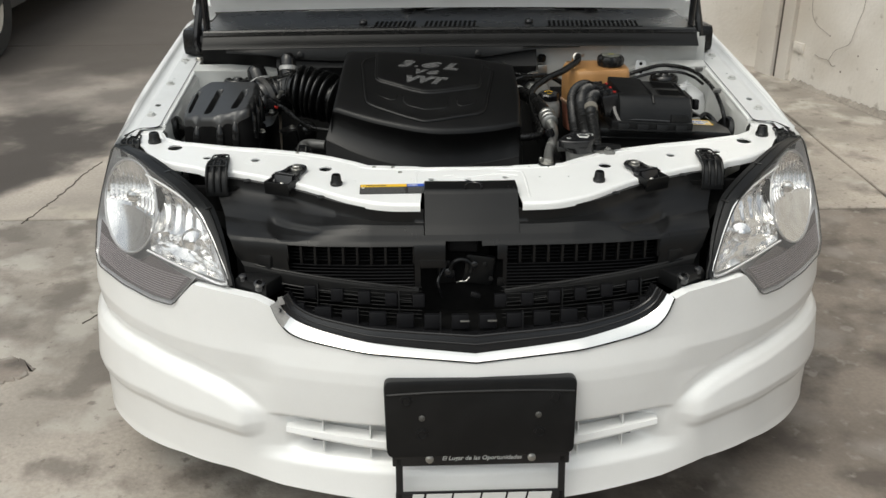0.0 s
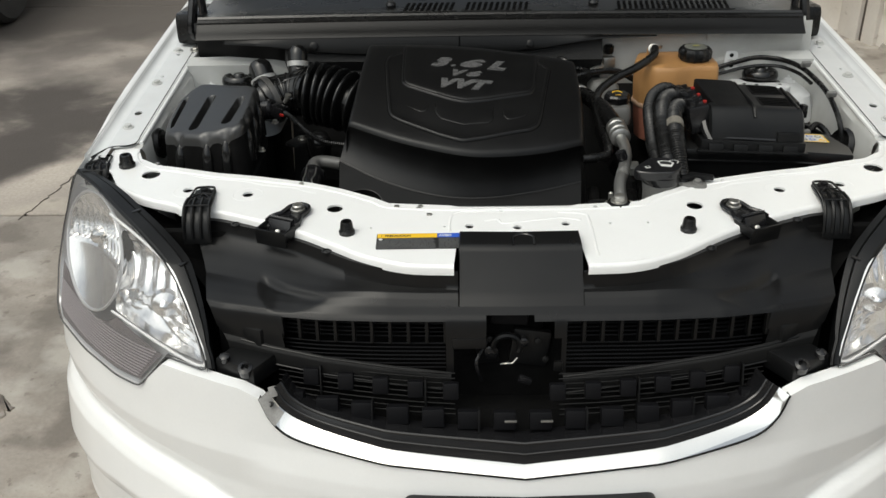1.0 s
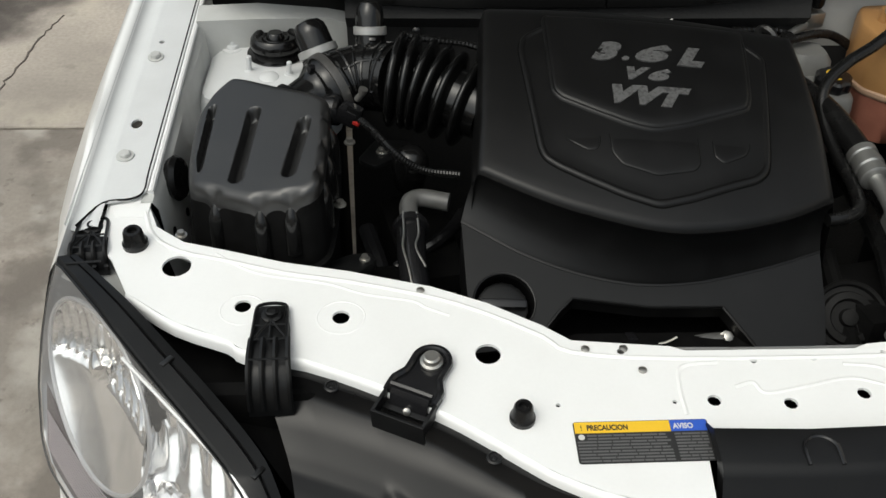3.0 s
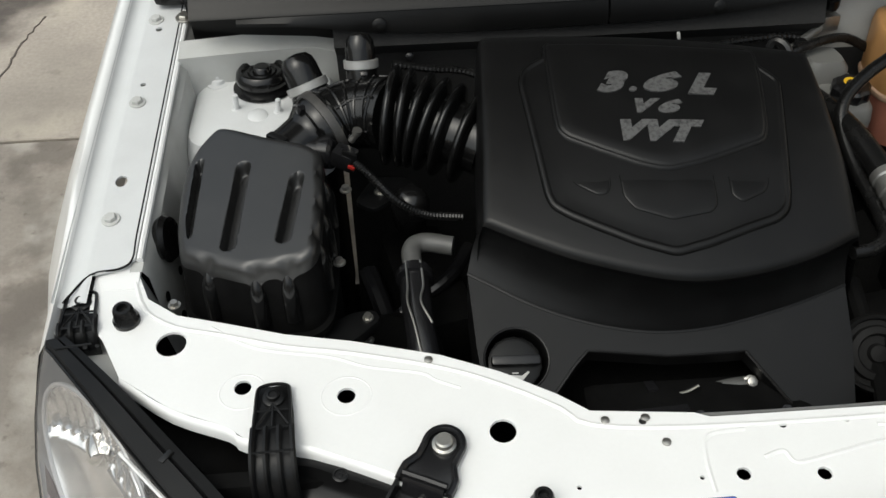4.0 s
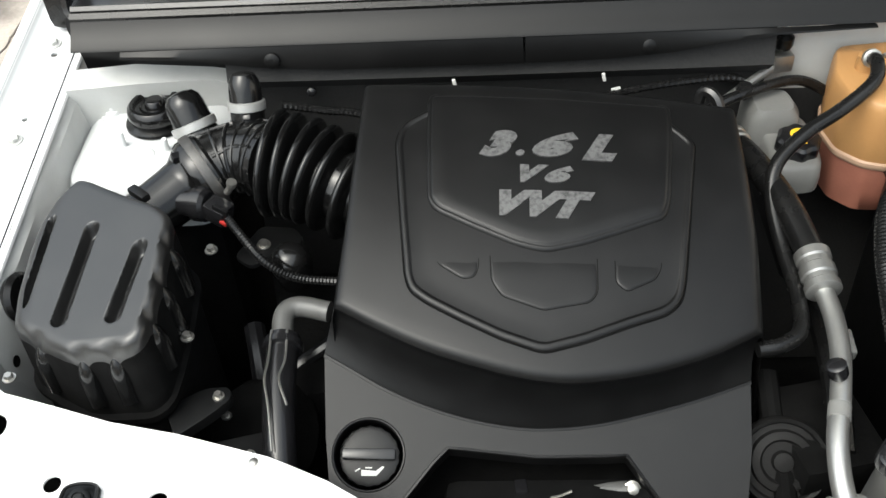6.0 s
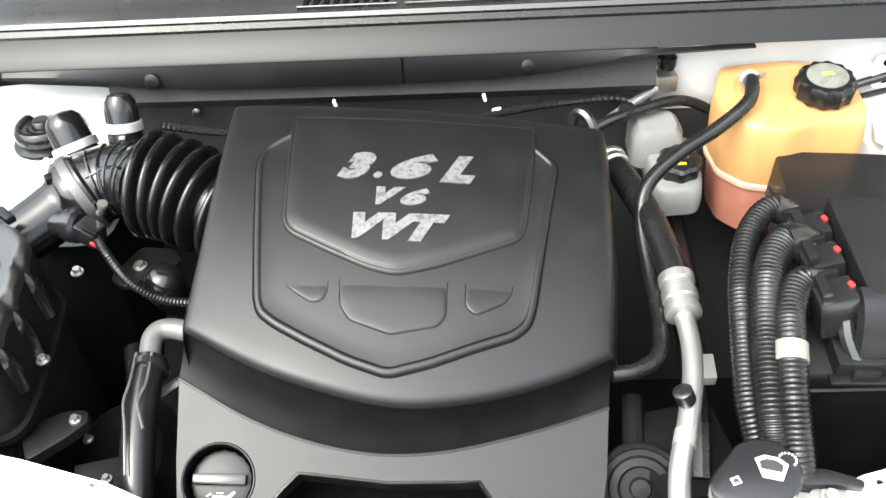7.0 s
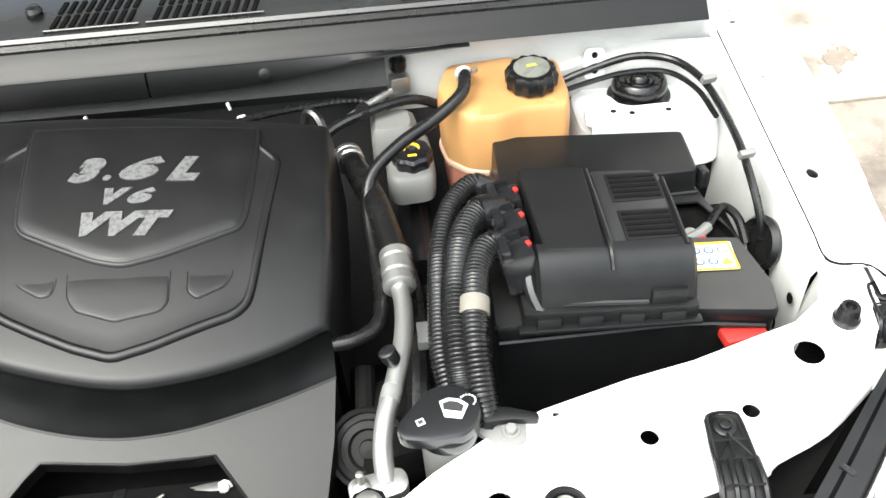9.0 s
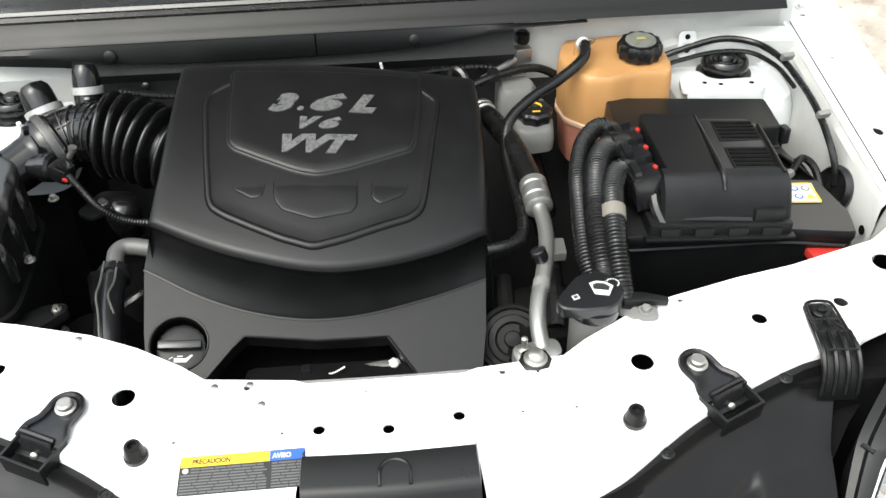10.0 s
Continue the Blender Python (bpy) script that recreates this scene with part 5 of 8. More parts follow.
LAMP = [(0.776, 1.000), (0.710, 0.996), (0.658, 0.981), (0.606, 0.963), (0.557, 0.939), (0.534, 0.918), (0.506, 0.876), (0.480, 0.828), (0.474, 0.809), (0.548, 0.810), (0.601, 0.751), (0.652, 0.746), (0.737, 0.745), (0.818, 0.747), (0.831, 0.765), (0.830, 0.828), (0.815, 0.895), (0.795, 0.955)]


def lamp_y(x, z):
    """Depth of the lamp's outer face."""
    return 1.309 + 0.5 * (x - 0.476) + 1.3 * (x - 0.476) ** 2 + 0.55 * (z - 0.806)


def lamp_face(outline, depth, steps=(1, 0.92, 0.8, 0.6, 0.4, 0.2, 0.05), centre=(0.69, 0.865), fold=0.0, wave=0):
    """A skin over an outline of (x, z), set back by depth(k) behind the lamp's face."""
    o = [Vector((*p, 0)) for p in outline]
    fine = []
    for a, b in zip(o, o[1:] + o[:1]):
        n = max(2, int((b - a).length / 0.012))
        fine += [a.lerp(b, k / n) for k in range(n)]
    rows = []
    for k in steps:
        row = []
        for i, p in enumerate(fine):
            x, z = centre[0] + (p.x - centre[0]) * k, centre[1] + (p.y - centre[1]) * k
            ripple = fold * (1 if i % 4 < 2 else -1) * (1 - abs(2 * k - 1)) if fold else 0
            row.append(Vector((x, lamp_y(x, z) + depth(k) + ripple, z)))
        rows.append(row)
    return rows


def skin_over(rows, s):
    """The mirrored skin, closed at its innermost ring alone."""
    bm = grid(mirrored(rows, s), closed=True)
    bm.verts.ensure_lookup_table()
    n = len(rows[0])
    bm.faces.new([bm.verts[k] for k in range(len(bm.verts) - n, len(bm.verts))])
    return bm


def mirrored(rows, s):
    return [[Vector((s * p.x, p.y, p.z)) for p in row] for row in rows]


OVAL = [(0.726 + 0.077 * math.cos(t) - 0.012 * math.sin(t), 0.895 + 0.090 * math.sin(t)) for t in np.linspace(0, 2 * math.pi, 80, endpoint=False)]
INNER = [(0.676, 0.966), (0.606, 0.952), (0.550, 0.930), (0.528, 0.905), (0.504, 0.868), (0.484, 0.815), (0.56, 0.822), (0.660, 0.832), (0.662, 0.87), (0.650, 0.92)]
SIGNAL = [(0.815, 0.84), (0.822, 0.765), (0.812, 0.752), (0.737, 0.751), (0.652, 0.752), (0.603, 0.758), (0.558, 0.806), (0.655, 0.824), (0.690, 0.805), (0.735, 0.797), (0.785, 0.815)]
for s in (-1, 1):
    lamp = part("headlamp", skin_over(lamp_face(LAMP, lambda k: 0.010 + 0.075 * min(1, 3 * (1 - k))), s), SATIN, car, "clear headlamp with chrome reflectors and smoked turn signal", sharp=40)
    bowl = lamp_face(OVAL, lambda k: 0.010 + 0.042 * (1 - k * k), [1, *np.linspace(0.96, 0.12, 22)], (0.726, 0.895))
    for row in bowl[2:-1]:
        for p in row:
            fade = smooth(0.882, 0.890, p.z) * (1 - smooth(0.935, 0.955, p.z))
            p.y += 0.0045 * fade * math.cos(2 * math.pi * p.x / 0.0125)
            p.y += 0.006 * smooth(0.880, 0.886, p.z)
    part("reflector_bowl", skin_over(bowl, s), REFLECTOR, lamp, "fluted chrome reflector", sharp=20)
    part("bulb_shield", lathe([(0.013, -0.01), (0.013, 0.012), (0.010, 0.018), (0.004, 0.02)], (s * 0.728, lamp_y(0.728, 0.905) + 0.045, 0.905), (-s * 0.3, -1, 0.1), 20), CHROME, lamp)
    oval = [(s * x, lamp_y(x, z) + 0.010, z) for x, z in OVAL]
    part("oval_bezel", tube([*oval, oval[0]], 0.0026, 8, 1), SATIN, lamp, "chrome oval bezel")
    inner = lamp_face(INNER, lambda k: 0.010 + 0.016 * min(1, 3 * (1 - k)), [1, *np.linspace(0.95, 0.05, 20)], (0.585, 0.88))
    for row in inner[1:]:
        for p in row:
            split = abs(p.z - 0.872 + 0.10 * (p.x - 0.56))
            bowl_in = 0.020 * math.sin(math.pi * min(1, split / 0.075)) ** 0.8
            flute = 0.0030 * math.cos(2 * math.pi * (p.x + 0.15 * p.z) / 0.0135) if p.z < 0.872 else 0.0040 * math.cos(2 * math.pi * p.x / 0.026 + 1)
            p.y += bowl_in + flute * min(1, split / 0.02)
    part("inner_reflector", skin_over(inner, s), REFLECTOR, lamp, "fluted chrome inner reflector", sharp=30)
    small = (0.56, 0.868)
    part("inner_bulb", lathe([(0.024, 0), (0.020, 0.012), (0.008, 0.016), (0.007, 0.03), (0.003, 0.032)], (s * small[0], lamp_y(*small) + 0.030, small[1]), (-s * 0.2, -1, 0.2), 18), REFLECTOR, lamp)
    line = [(s * x, lamp_y(x, z) + 0.006, z) for x, z in ((0.678, 0.968), (0.606, 0.954), (0.548, 0.932), (0.524, 0.905), (0.500, 0.866), (0.480, 0.813), (0.56, 0.820), (0.668, 0.829))]
    part("inner_bezel", tube(line, 0.0024, 6, 4), BEZEL, lamp)
    signal = lamp_face(SIGNAL, lambda k: 0.008 + 0.012 * (1 - k), (1, 0.9, 0.7, 0.5, 0.3, 0.1), (0.71, 0.782))
    part("turn_signal", skin_over(signal, s), SMOKED, lamp, "smoked ribbed turn signal")
    for k in range(11):
        z = 0.7575 + 0.0042 * k
        x0, x1 = 0.607 - 0.9 * (z - 0.7575), 0.816 - 0.05 * (z - 0.7575)
        rib = [(s * x, lamp_y(x, z) + 0.0100, z + 0.010 * ((x - 0.70) / 0.1) ** 2 * (0.4 if x < 0.70 else 1.0)) for x in np.linspace(x0, x1, 7)]
        part("signal_rib", tube(rib, 0.0012, 5, 3), RIB, lamp)
    skin = lamp_face(LAMP, lambda k: 0.0)
    lens = part("lens", skin_over(skin, s), COVERGLASS, lamp, "clear plastic lens", sharp=60)
    lens.visible_shadow = False
    if sum(p.normal.y * p.area for p in lens.data.polygons) > 0:
        lens.data.flip_normals()
    rim = [(s * x, lamp_y(x, z) + 0.002, z) for x, z in rounded([Vector(p) for p in LAMP], 0.01, 2)]
    part("lens_rim", tube([*rim, rim[0]], 0.0015, 6, 1), GREYPLASTIC, lamp, "thin grey seal round the lens")
    # black trim between lens and support
    edge = curve([(x, lamp_y(x, z), z) for x, z in LAMP[:9]], 4)
    rows = []
    for i, p in enumerate(edge):
        k = i / (len(edge) - 1)
        w = 0.011 + 0.021 * math.sin(math.pi * min(1, k * 1.1 + 0.08)) ** 0.7
        rows.append([p + Vector((0.0, 0.002, -0.002)), p + Vector((-0.002, 0.006, 0.003)), p + Vector((-w * 0.62, w * 0.45, 0.003)), p + Vector((-w * 0.68, w * 0.5, -0.002)), p + Vector((-w * 0.72, w * 0.55, 0.001)), p + Vector((-w, w * 0.75, 0.0)), p + Vector((-w - 0.004, w * 0.78, -0.05))])
    part("lamp_trim", grid([[Vector((s * p.x, p.y, p.z)) for p in row] for row in rows]), PLASTIC, lamp, "black plastic trim along the lamp", sharp=30)
    for k in (0.28, 0.55):
        p = edge[int(k * len(edge))]
        part("trim_clip", box((0.007, 0.016, 0.004), (s * (p.x - 0.018), p.y + 0.016, p.z + 0.002), (0, 0, s * 35), 0.0015), GREYPLASTIC, lamp)
    part("lamp_carrier", grid([[Vector((s * x, y, z)) for x, y, z in ((0.70, 1.655, 0.955), (0.62, 1.575, 0.935), (0.54, 1.50, 0.90), (0.46, 1.40, 0.86), (0.43, 1.34, 0.80))], [Vector((s * x, y, z)) for x, y, z in ((0.72, 1.70, 0.955), (0.62, 1.64, 0.935), (0.50, 1.58, 0.90), (0.42, 1.47, 0.86), (0.40, 1.40, 0.80))]]), DARK, lamp)
# ---- small fittings on the radiator support ----
for x, y, k in ((-0.694, 1.716, 0.76), (0.694, 1.716, 0.76), (-0.269, 1.462, 0.66), (0.269, 1.462, 0.66)):
    stop = thing("bump_stop", on_support(x, y), "black conical rubber bonnet stop on the white support", "bump stop", "bonnet stops")
    profile = [(0.0195, 0), (0.0195, 0.006), (0.0165, 0.009), (0.0145, 0.024), (0.0125, 0.027), (0.008, 0.027), (0.007, 0.020), (0.003, 0.020)]
    part("stop_body", lathe([(r * k, h * (0.4 + 0.6 * k)) for r, h in profile], on_support(x, y), (0, -0.11, 1), 26), RUBBER, stop)


def plastic_clip(root, s, place, aim, drop, k=0.8):
    """A ribbed retaining tongue with a bolt at its upper end. aim: heading in the plan; drop: how far its lower end hangs."""
    m = pose(place[0], place[1], place[2] + 0.001, 0, 0, aim)
    prof = [(0.016, 0.005), (0.011, 0.006), (0.0, 0.005), (-0.02, 0.006), (-0.045, 0.006), (-0.075, 0.004), (-0.092, -0.004), (-0.104, -0.018), (-0.110, -drop)]
    prof = [(y if y > -0.03 else -0.03 + (y + 0.03) * k, z) for y, z in prof]
    rows = []
    for y, z in prof:
        w = 0.017 + 0.006 * smooth(0.02, -0.09, y) if y > -0.02 else 0.019 + 0.004 * min(1, -y / 0.1)
        w = 0.0125 if y > 0.012 else w
        rows.append([m @ Vector((x * w, y, z - 0.002 + dz)) for x, dz in ((-1, -0.004), (-1, 0), (-0.9, 0.0005), (0.9, 0.0005), (1, 0), (1, -0.004))])
    body = part("clip_body", grid(rows, closed=True, caps=True), PLASTIC, root)
    for k in range(4):
        x = -0.0175 + 0.01167 * k
        pts = [m @ Vector((x * (1 + 0.2 * min(1, -y / 0.1)), y, z + 0.0035)) for y, z in prof[4:]]
        part("clip_rib", tube(pts, 0.0028, 5, 4), PLASTIC, body)
    edge = [(-0.0185, -0.045), (-0.0175, -0.02), (-0.0165, 0.002), (-0.0135, 0.0115), (0.0, 0.0145), (0.0135, 0.0115), (0.0165, 0.002), (0.0175, -0.02), (0.0185, -0.045)]
    part("clip_edge", tube([m @ Vector((x, y, 0.0085)) for x, y in edge], 0.0020, 6, 3), PLASTIC, body)
    for a, b in (((-0.018, -0.020), (0.018, -0.020)), ((-0.018, -0.042), (0.018, -0.042)), ((0.0, -0.012), (-0.016, -0.040)), ((0.0, -0.012), (0.016, -0.040)), ((0, -0.012), (0, -0.042)), ((-0.019, -0.072), (0.019, -0.072))):
        part("clip_cross_rib", tube([m @ Vector((*a, 0.0085)), m @ Vector(((a[0] + b[0]) / 2, (a[1] + b[1]) / 2, 0.0085)), m @ Vector((*b, 0.0085))], 0.0013, 5, 1), PLASTIC, body)
    part("clip_bolt", lathe([(0.0115, 0.005), (0.0115, 0.0075), (0.010, 0.0085), (0.0066, 0.0085), (0.0062, 0.0125), (0.0045, 0.0130), (0.004, 0.0115)], m @ Vector((0, -0.001, 0)), (0, -0.11, 1), 18), PLASTIC, body, "dark clip screw with a broad washer")


for s in (-1, 1):
    clip = thing("retaining_clip", on_support(s * 0.525, 1.598), "black ribbed plastic retaining clip bolted to the support", "clip", "retaining clips")
    plastic_clip(clip, s, on_support(s * 0.525, 1.598), s * -3, 0.045)
    clip = thing("retaining_clip", (s * 0.752, 1.742, 0.99), "black ribbed plastic retaining clip at the fender corner", "clip", "retaining clips")
    plastic_clip(clip, s, (s * 0.750, 1.748, 0.994), s * -6, 0.012, 0.35)
    x, y = s * 0.356, 1.530
    bracket = thing("grille_bracket", on_support(x, y), "black steel grille bracket with a bright bolt", "bracket", "grille brackets")
    m = pose(*on_support(x, y, 0.0015), 6.3, 0, s * 27) @ Matrix.Scale(0.88, 4)
    out = [(0.0225 * math.cos(t), 0.0225 * math.sin(t)) for t in np.linspace(0, math.pi, 12)] + [(-0.0225, -0.022), (-0.031, -0.036), (-0.031, -0.056), (0.031, -0.056), (0.031, -0.036), (0.0225, -0.022)]
    tongue = part("tongue", slab(out, 0, 0.004, m, 0.0015), GLOSSY, bracket)
    loop = [(0.0215 * math.cos(t), 0.0215 * math.sin(t)) for t in np.linspace(0, math.pi, 10)]
    part("tongue_rim", tube([m @ Vector((x, y, 0.006)) for x, y in [(0.030, -0.056), (0.030, -0.037), (0.0215, -0.022), *loop, (-0.0215, -0.022), (-0.030, -0.037), (-0.030, -0.056)]], 0.0036, 6, 2), GLOSSY, tongue)
    part("drop_plate", slab([(-0.024, 0), (0.024, 0), (0.024, -0.040), (-0.024, -0.040)], 0, 0.004, m @ pose(0, -0.052, 0.010, 66), 0.001), GLOSSY, tongue)
    part("drop_edge", tube([m @ Vector((-0.026, -0.050, 0.012)), m @ Vector((0, -0.050, 0.0125)), m @ Vector((0.026, -0.050, 0.012))], 0.0030, 6, 2), GLOSSY, tongue)
    part("plate_stud", lathe([(0.004, 0), (0.004, 0.004), (0.002, 0.005)], m @ Vector((0.0, -0.066, -0.008)), (0, -0.8, 0.5), 12), STEEL, tongue)
    part("bracket_bolt", lathe([(0.0120, 0.004), (0.0120, 0.007), (0.0092, 0.008), (0.0088, 0.013), (0.007, 0.0145), (0.003, 0.0145)], m @ Vector((0, 0, 0)), (0, -0.11, 1), 20), STEEL, bracket, "bright steel flange bolt")
    sock = m @ pose(0, -0.064, -0.010)
    for a, b in (((0.066, 0.004, 0.030), (0, -0.024, 0)), ((0.004, 0.048, 0.018), (-0.031, 0, 0.006)), ((0.004, 0.048, 0.018), (0.031, 0, 0.006)), ((0.058, 0.030, 0.003), (0, 0.008, 0.0))):
        wall_piece = box(a, b, bevel=0.001)
        wall_piece.transform(sock)
        part("socket_wall", wall_piece, PLASTIC, bracket)
    for px, py in ((0.458, 1.5290), (0.298, 1.4400)):
        pin = part("shroud_pin", lathe([(0.008, 0), (0.008, 0.002), (0.006, 0.003), (0.0055, 0.0015), (0.003, 0.0015), (0.002, 0.0025)], (s * px, py - 0.0125, support_z(py) - 0.0145), (0, -0.11, 1), 20), PLASTIC, shroud)

# caution label
label = thing("caution_label", on_support(-0.154, 1.433), "caution sticker with yellow and blue headings over small print", "label")
m = pose(-0.1545, 1.4335, support_z(1.4335) + 0.0005, 6.3, 0, 0.8)
part("backing", slab(rounded([Vector(p) for p in ((-0.066, -0.024), (0.066, -0.024), (0.066, 0.024), (-0.066, 0.024))], 0.003), 0, 0.0004, m), BLACKINK, label)
part("yellow_heading", slab([(-0.065, 0.0105), (0.0285, 0.0105), (0.0285, 0.0233), (-0.065, 0.0233)], 0.0003, 0.0007, m), YELLOWINK, label)
part("blue_heading", slab([(0.0288, 0.0105), (0.065, 0.0105), (0.065, 0.0233), (0.0288, 0.0233)], 0.0003, 0.0007, m), BLUEINK, label)
lettering("PRECAUCION", 0.0085, m @ pose(-0.033, 0.0165, 0.0008), BLACKINK, label, "heading_text", 0.0001, 0.0, 0.0003, width=0.040)
lettering("!", 0.0085, m @ pose(-0.0585, 0.0165, 0.0008), BLACKINK, label, "heading_text", 0.0001)
lettering("AVISO", 0.0085, m @ pose(0.041, 0.0165, 0.0008), WHITEINK, label, "heading_text", 0.0001, 0.0, 0.0003, width=0.020)
part("symbol", lathe([(0.0032, 0), (0.0032, 0.0003)], m @ Vector((-0.0595, 0.006, 0.0004)), (0, -0.11, 1), 12), WHITEINK, label)
rr = random.Random(3)
for row_i in range(9):
    y = 0.0075 - 0.0036 * row_i
    for x0, x1 in ((-0.054 if row_i < 2 else -0.064, 0.026), (0.031, 0.063)):
        x = x0
        while x < x1 - 0.003:
            w = min(rr.uniform(0.006, 0.02), x1 - x)
            part("print_line", slab([(x, y - 0.0009), (x + w, y - 0.0009), (x + w, y + 0.0009), (x, y + 0.0009)], 0.0003, 0.0006, m), GREYINK, label)
            x += w + 0.0012

# ---- number plate holder ----
holder = thing("number_plate_holder", (0.006, 1.19, 0.50), "black plastic number plate holder with an advertising frame", "plate holder")
hm = pose(0.008, 1.180, 0.590, 82)
out = rounded([Vector(p) for p in ((-0.180, -0.078), (0.180, -0.075), (0.184, 0.080), (-0.184, 0.078))], 0.016, 5)
part("holder_plate", slab(out, -0.02, 0.012, hm, 0.006), PLASTIC, holder)
part("holder_ridge", tube([hm @ Vector((x, y, 0.012)) for x, y in ((-0.178, 0.050), (-0.09, 0.054), (0.0, 0.055), (0.09, 0.055), (0.178, 0.052))], 0.003, 6, 4), PLASTIC, holder)
for x, y in ((-0.112, 0.003), (0.110, 0.006)):
    part("plate_screw", lathe([(0.006, 0), (0.006, 0.002), (0.004, 0.003), (0.002, 0.0032)], hm @ Vector((x, y, 0.012)), (0, -0.99, 0.14), 16), DARKSCREW, holder, "dark steel screw")
for x, y in ((-0.142, 0.038), (0.142, 0.040), (-0.112, -0.03), (0.112, -0.03)):
    part("plate_boss", lathe([(0.012, 0), (0.012, 0.002), (0.008, 0.0025), (0.007, 0.0005)], hm @ Vector((x, y, 0.0115)), (0, -0.99, 0.14), 16), PLASTIC, holder)
fm = pose(0.008, 1.172, 0.455, 84)
for a, b in (((0.344, 0.034, 0.008), (0.002, 0.048, 0)), ((0.014, 0.13, 0.008), (-0.157, -0.016, 0)), ((0.014, 0.13, 0.008), (0.160, -0.016, 0)), ((0.33, 0.034, 0.008), (0, -0.043, 0))):
    f_piece = box(a, b, bevel=0.0025)
    f_piece.transform(fm)
    part("frame_bar", f_piece, GLOSSY, holder)
for x in (-0.098, 0.100):
    part("plate_screw", lathe([(0.008, 0), (0.008, 0.003), (0.005, 0.005), (0.002, 0.0052)], fm @ Vector((x, 0.046, 0.004)), (0, -0.99, 0.14), 16), STEEL, holder, "steel screw")
lettering("El Lugar de las Oportunidades", 0.012, fm @ pose(0.004, 0.046, 0.0045), WHITEINK, holder, "frame_text", 0.0002, 0.25, 0.0002, width=0.155)
for x0, w in ((-0.135, 0.022), (-0.108, 0.05), (-0.054, 0.052), (0.002, 0.046), (0.052, 0.036), (0.092, 0.046)):
    part("print_line", slab([(x0, -0.047), (x0 + w, -0.047), (x0 + w + 0.004, -0.029), (x0 + 0.004, -0.029)], 0.004, 0.0046, fm), WHITEINK, holder)

# ---- engine with its cover ----
engine = thing("engine", (-0.077, 1.85, 0.6), "black moulded engine cover with a raised shield and silver lettering", "engine")
DECK_FRONT = [(-0.297, 1.783), (-0.247, 1.757), (-0.192, 1.734), (-0.125, 1.716), (-0.075, 1.709), (-0.031, 1.711), (0.028, 1.722), (0.088, 1.742), (0.141, 1.768)]
DECK_BACK = [(-0.276, 2.054), (-0.183, 2.047), (-0.064, 2.040), (0.052, 2.034), (0.150, 2.030)]
DECK_LEFT = [(1.783, -0.297), (1.859, -0.289), (1.962, -0.282), (2.054, -0.276)]
DECK_RIGHT = [(1.768, 0.141), (1.861, 0.149), (1.952, 0.151), (2.030, 0.150)]
PANEL_TOP = [(-0.314, 1.776), (-0.286, 1.763), (-0.250, 1.746), (-0.204, 1.730), (-0.150, 1.718), (-0.093, 1.713), (-0.030, 1.718), (0.036, 1.732), (0.088, 1.746), (0.138, 1.762)]


def deck_z(x, y):
    """Height of the domed top of the engine cover."""
    u, v = x + 0.075, y - 1.87
    return 1.094 - 0.0669 * u + 0.3778 * v - 0.3051 * u * u - 0.4902 * v * v + 0.0294 * u * v


def panel_z(x, y):
    """Height of the sloping lower panel of the engine cover."""
    return 0.9399 - 0.0737 * (x + 0.0911) + 0.5716 * (y - 1.7276)


def on_deck(x, y, up=0.0):
    return Vector((x, y, deck_z(x, y) + up))


def on_panel(x, y, up=0.0):
    return Vector((x, y, panel_z(x, y) + up))


def smooth_table(table, steps=8):
    return [(p.x, p.y) for p in curve([(a, b, 0) for a, b in table], steps)]


front_line, back_line, panel_line = smooth_table(DECK_FRONT), smooth_table(DECK_BACK), smooth_table(PANEL_TOP)


def deck_point(f, k, up):
    """f: 0 to 1 across; k: 0 at the front edge to 1 at the back."""
    y = along(front_line, -0.297 + 0.438 * f) * (1 - k) + along(back_line, -0.276 + 0.426 * f) * k
    x = along(DECK_LEFT, y) * (1 - f) + along(DECK_RIGHT, y) * f
    return on_deck(x, y, up)


# distance from the edge as a share of the width, and how far the rounded edge has dropped there
ROUND = [(0.0, -0.013), (0.002, -0.0078), (0.006, -0.0042), (0.012, -0.0019), (0.020, -0.0006), (0.030, 0.0)]
fs = [f for f, _ in ROUND] + list(np.linspace(0.07, 0.93, 44)) + [1 - f for f, _ in ROUND[::-1]]
ks = [(0, -0.008), (0.003, -0.0042), (0.008, -0.0018), (0.015, -0.0005), (0.026, 0.0), *[(k, 0.0) for k in np.linspace(0.07, 0.93, 30)], (0.962, -0.0008), (0.980, -0.003), (0.991, -0.0065), (1, -0.014)]
rows = []
for k, drop in ks:
    rows.append([deck_point(f, k, -math.hypot(drop, along(ROUND, min(f, 1 - f)))) for f in fs])
cover = part("engine_cover", grid(rows), COVER, engine, "black grained plastic engine cover", sharp=50)
top_edge = rows[0]
foot = [on_panel(x, along(panel_line, x)) for x in np.linspace(-0.314, 0.138, len(fs))]
band_rows = [top_edge]
for k, sink in ((0.06, 0.003), (0.14, 0.0075), (0.30, 0.0115), (0.50, 0.012), (0.72, 0.009), (0.90, 0.003), (1.0, 0.0)):
    band_rows.append([a.lerp(b, k) + Vector((0, sink, 0)) for a, b in zip(top_edge, foot)])
part("cover_riser", grid(band_rows), COVER, cover, "hollow band between the two levels of the cover", sharp=60)
for row in ([r[0] for r in rows], [r[-1] for r in rows]):
    side = -1 if row[0].x < -0.1 else 1
    part("cover_side", grid([row, [p + Vector((side * 0.003, 0, -0.012)) for p in row], [p + Vector((side * 0.008, -0.004, -0.11)) for p in row]]), COVER, cover)
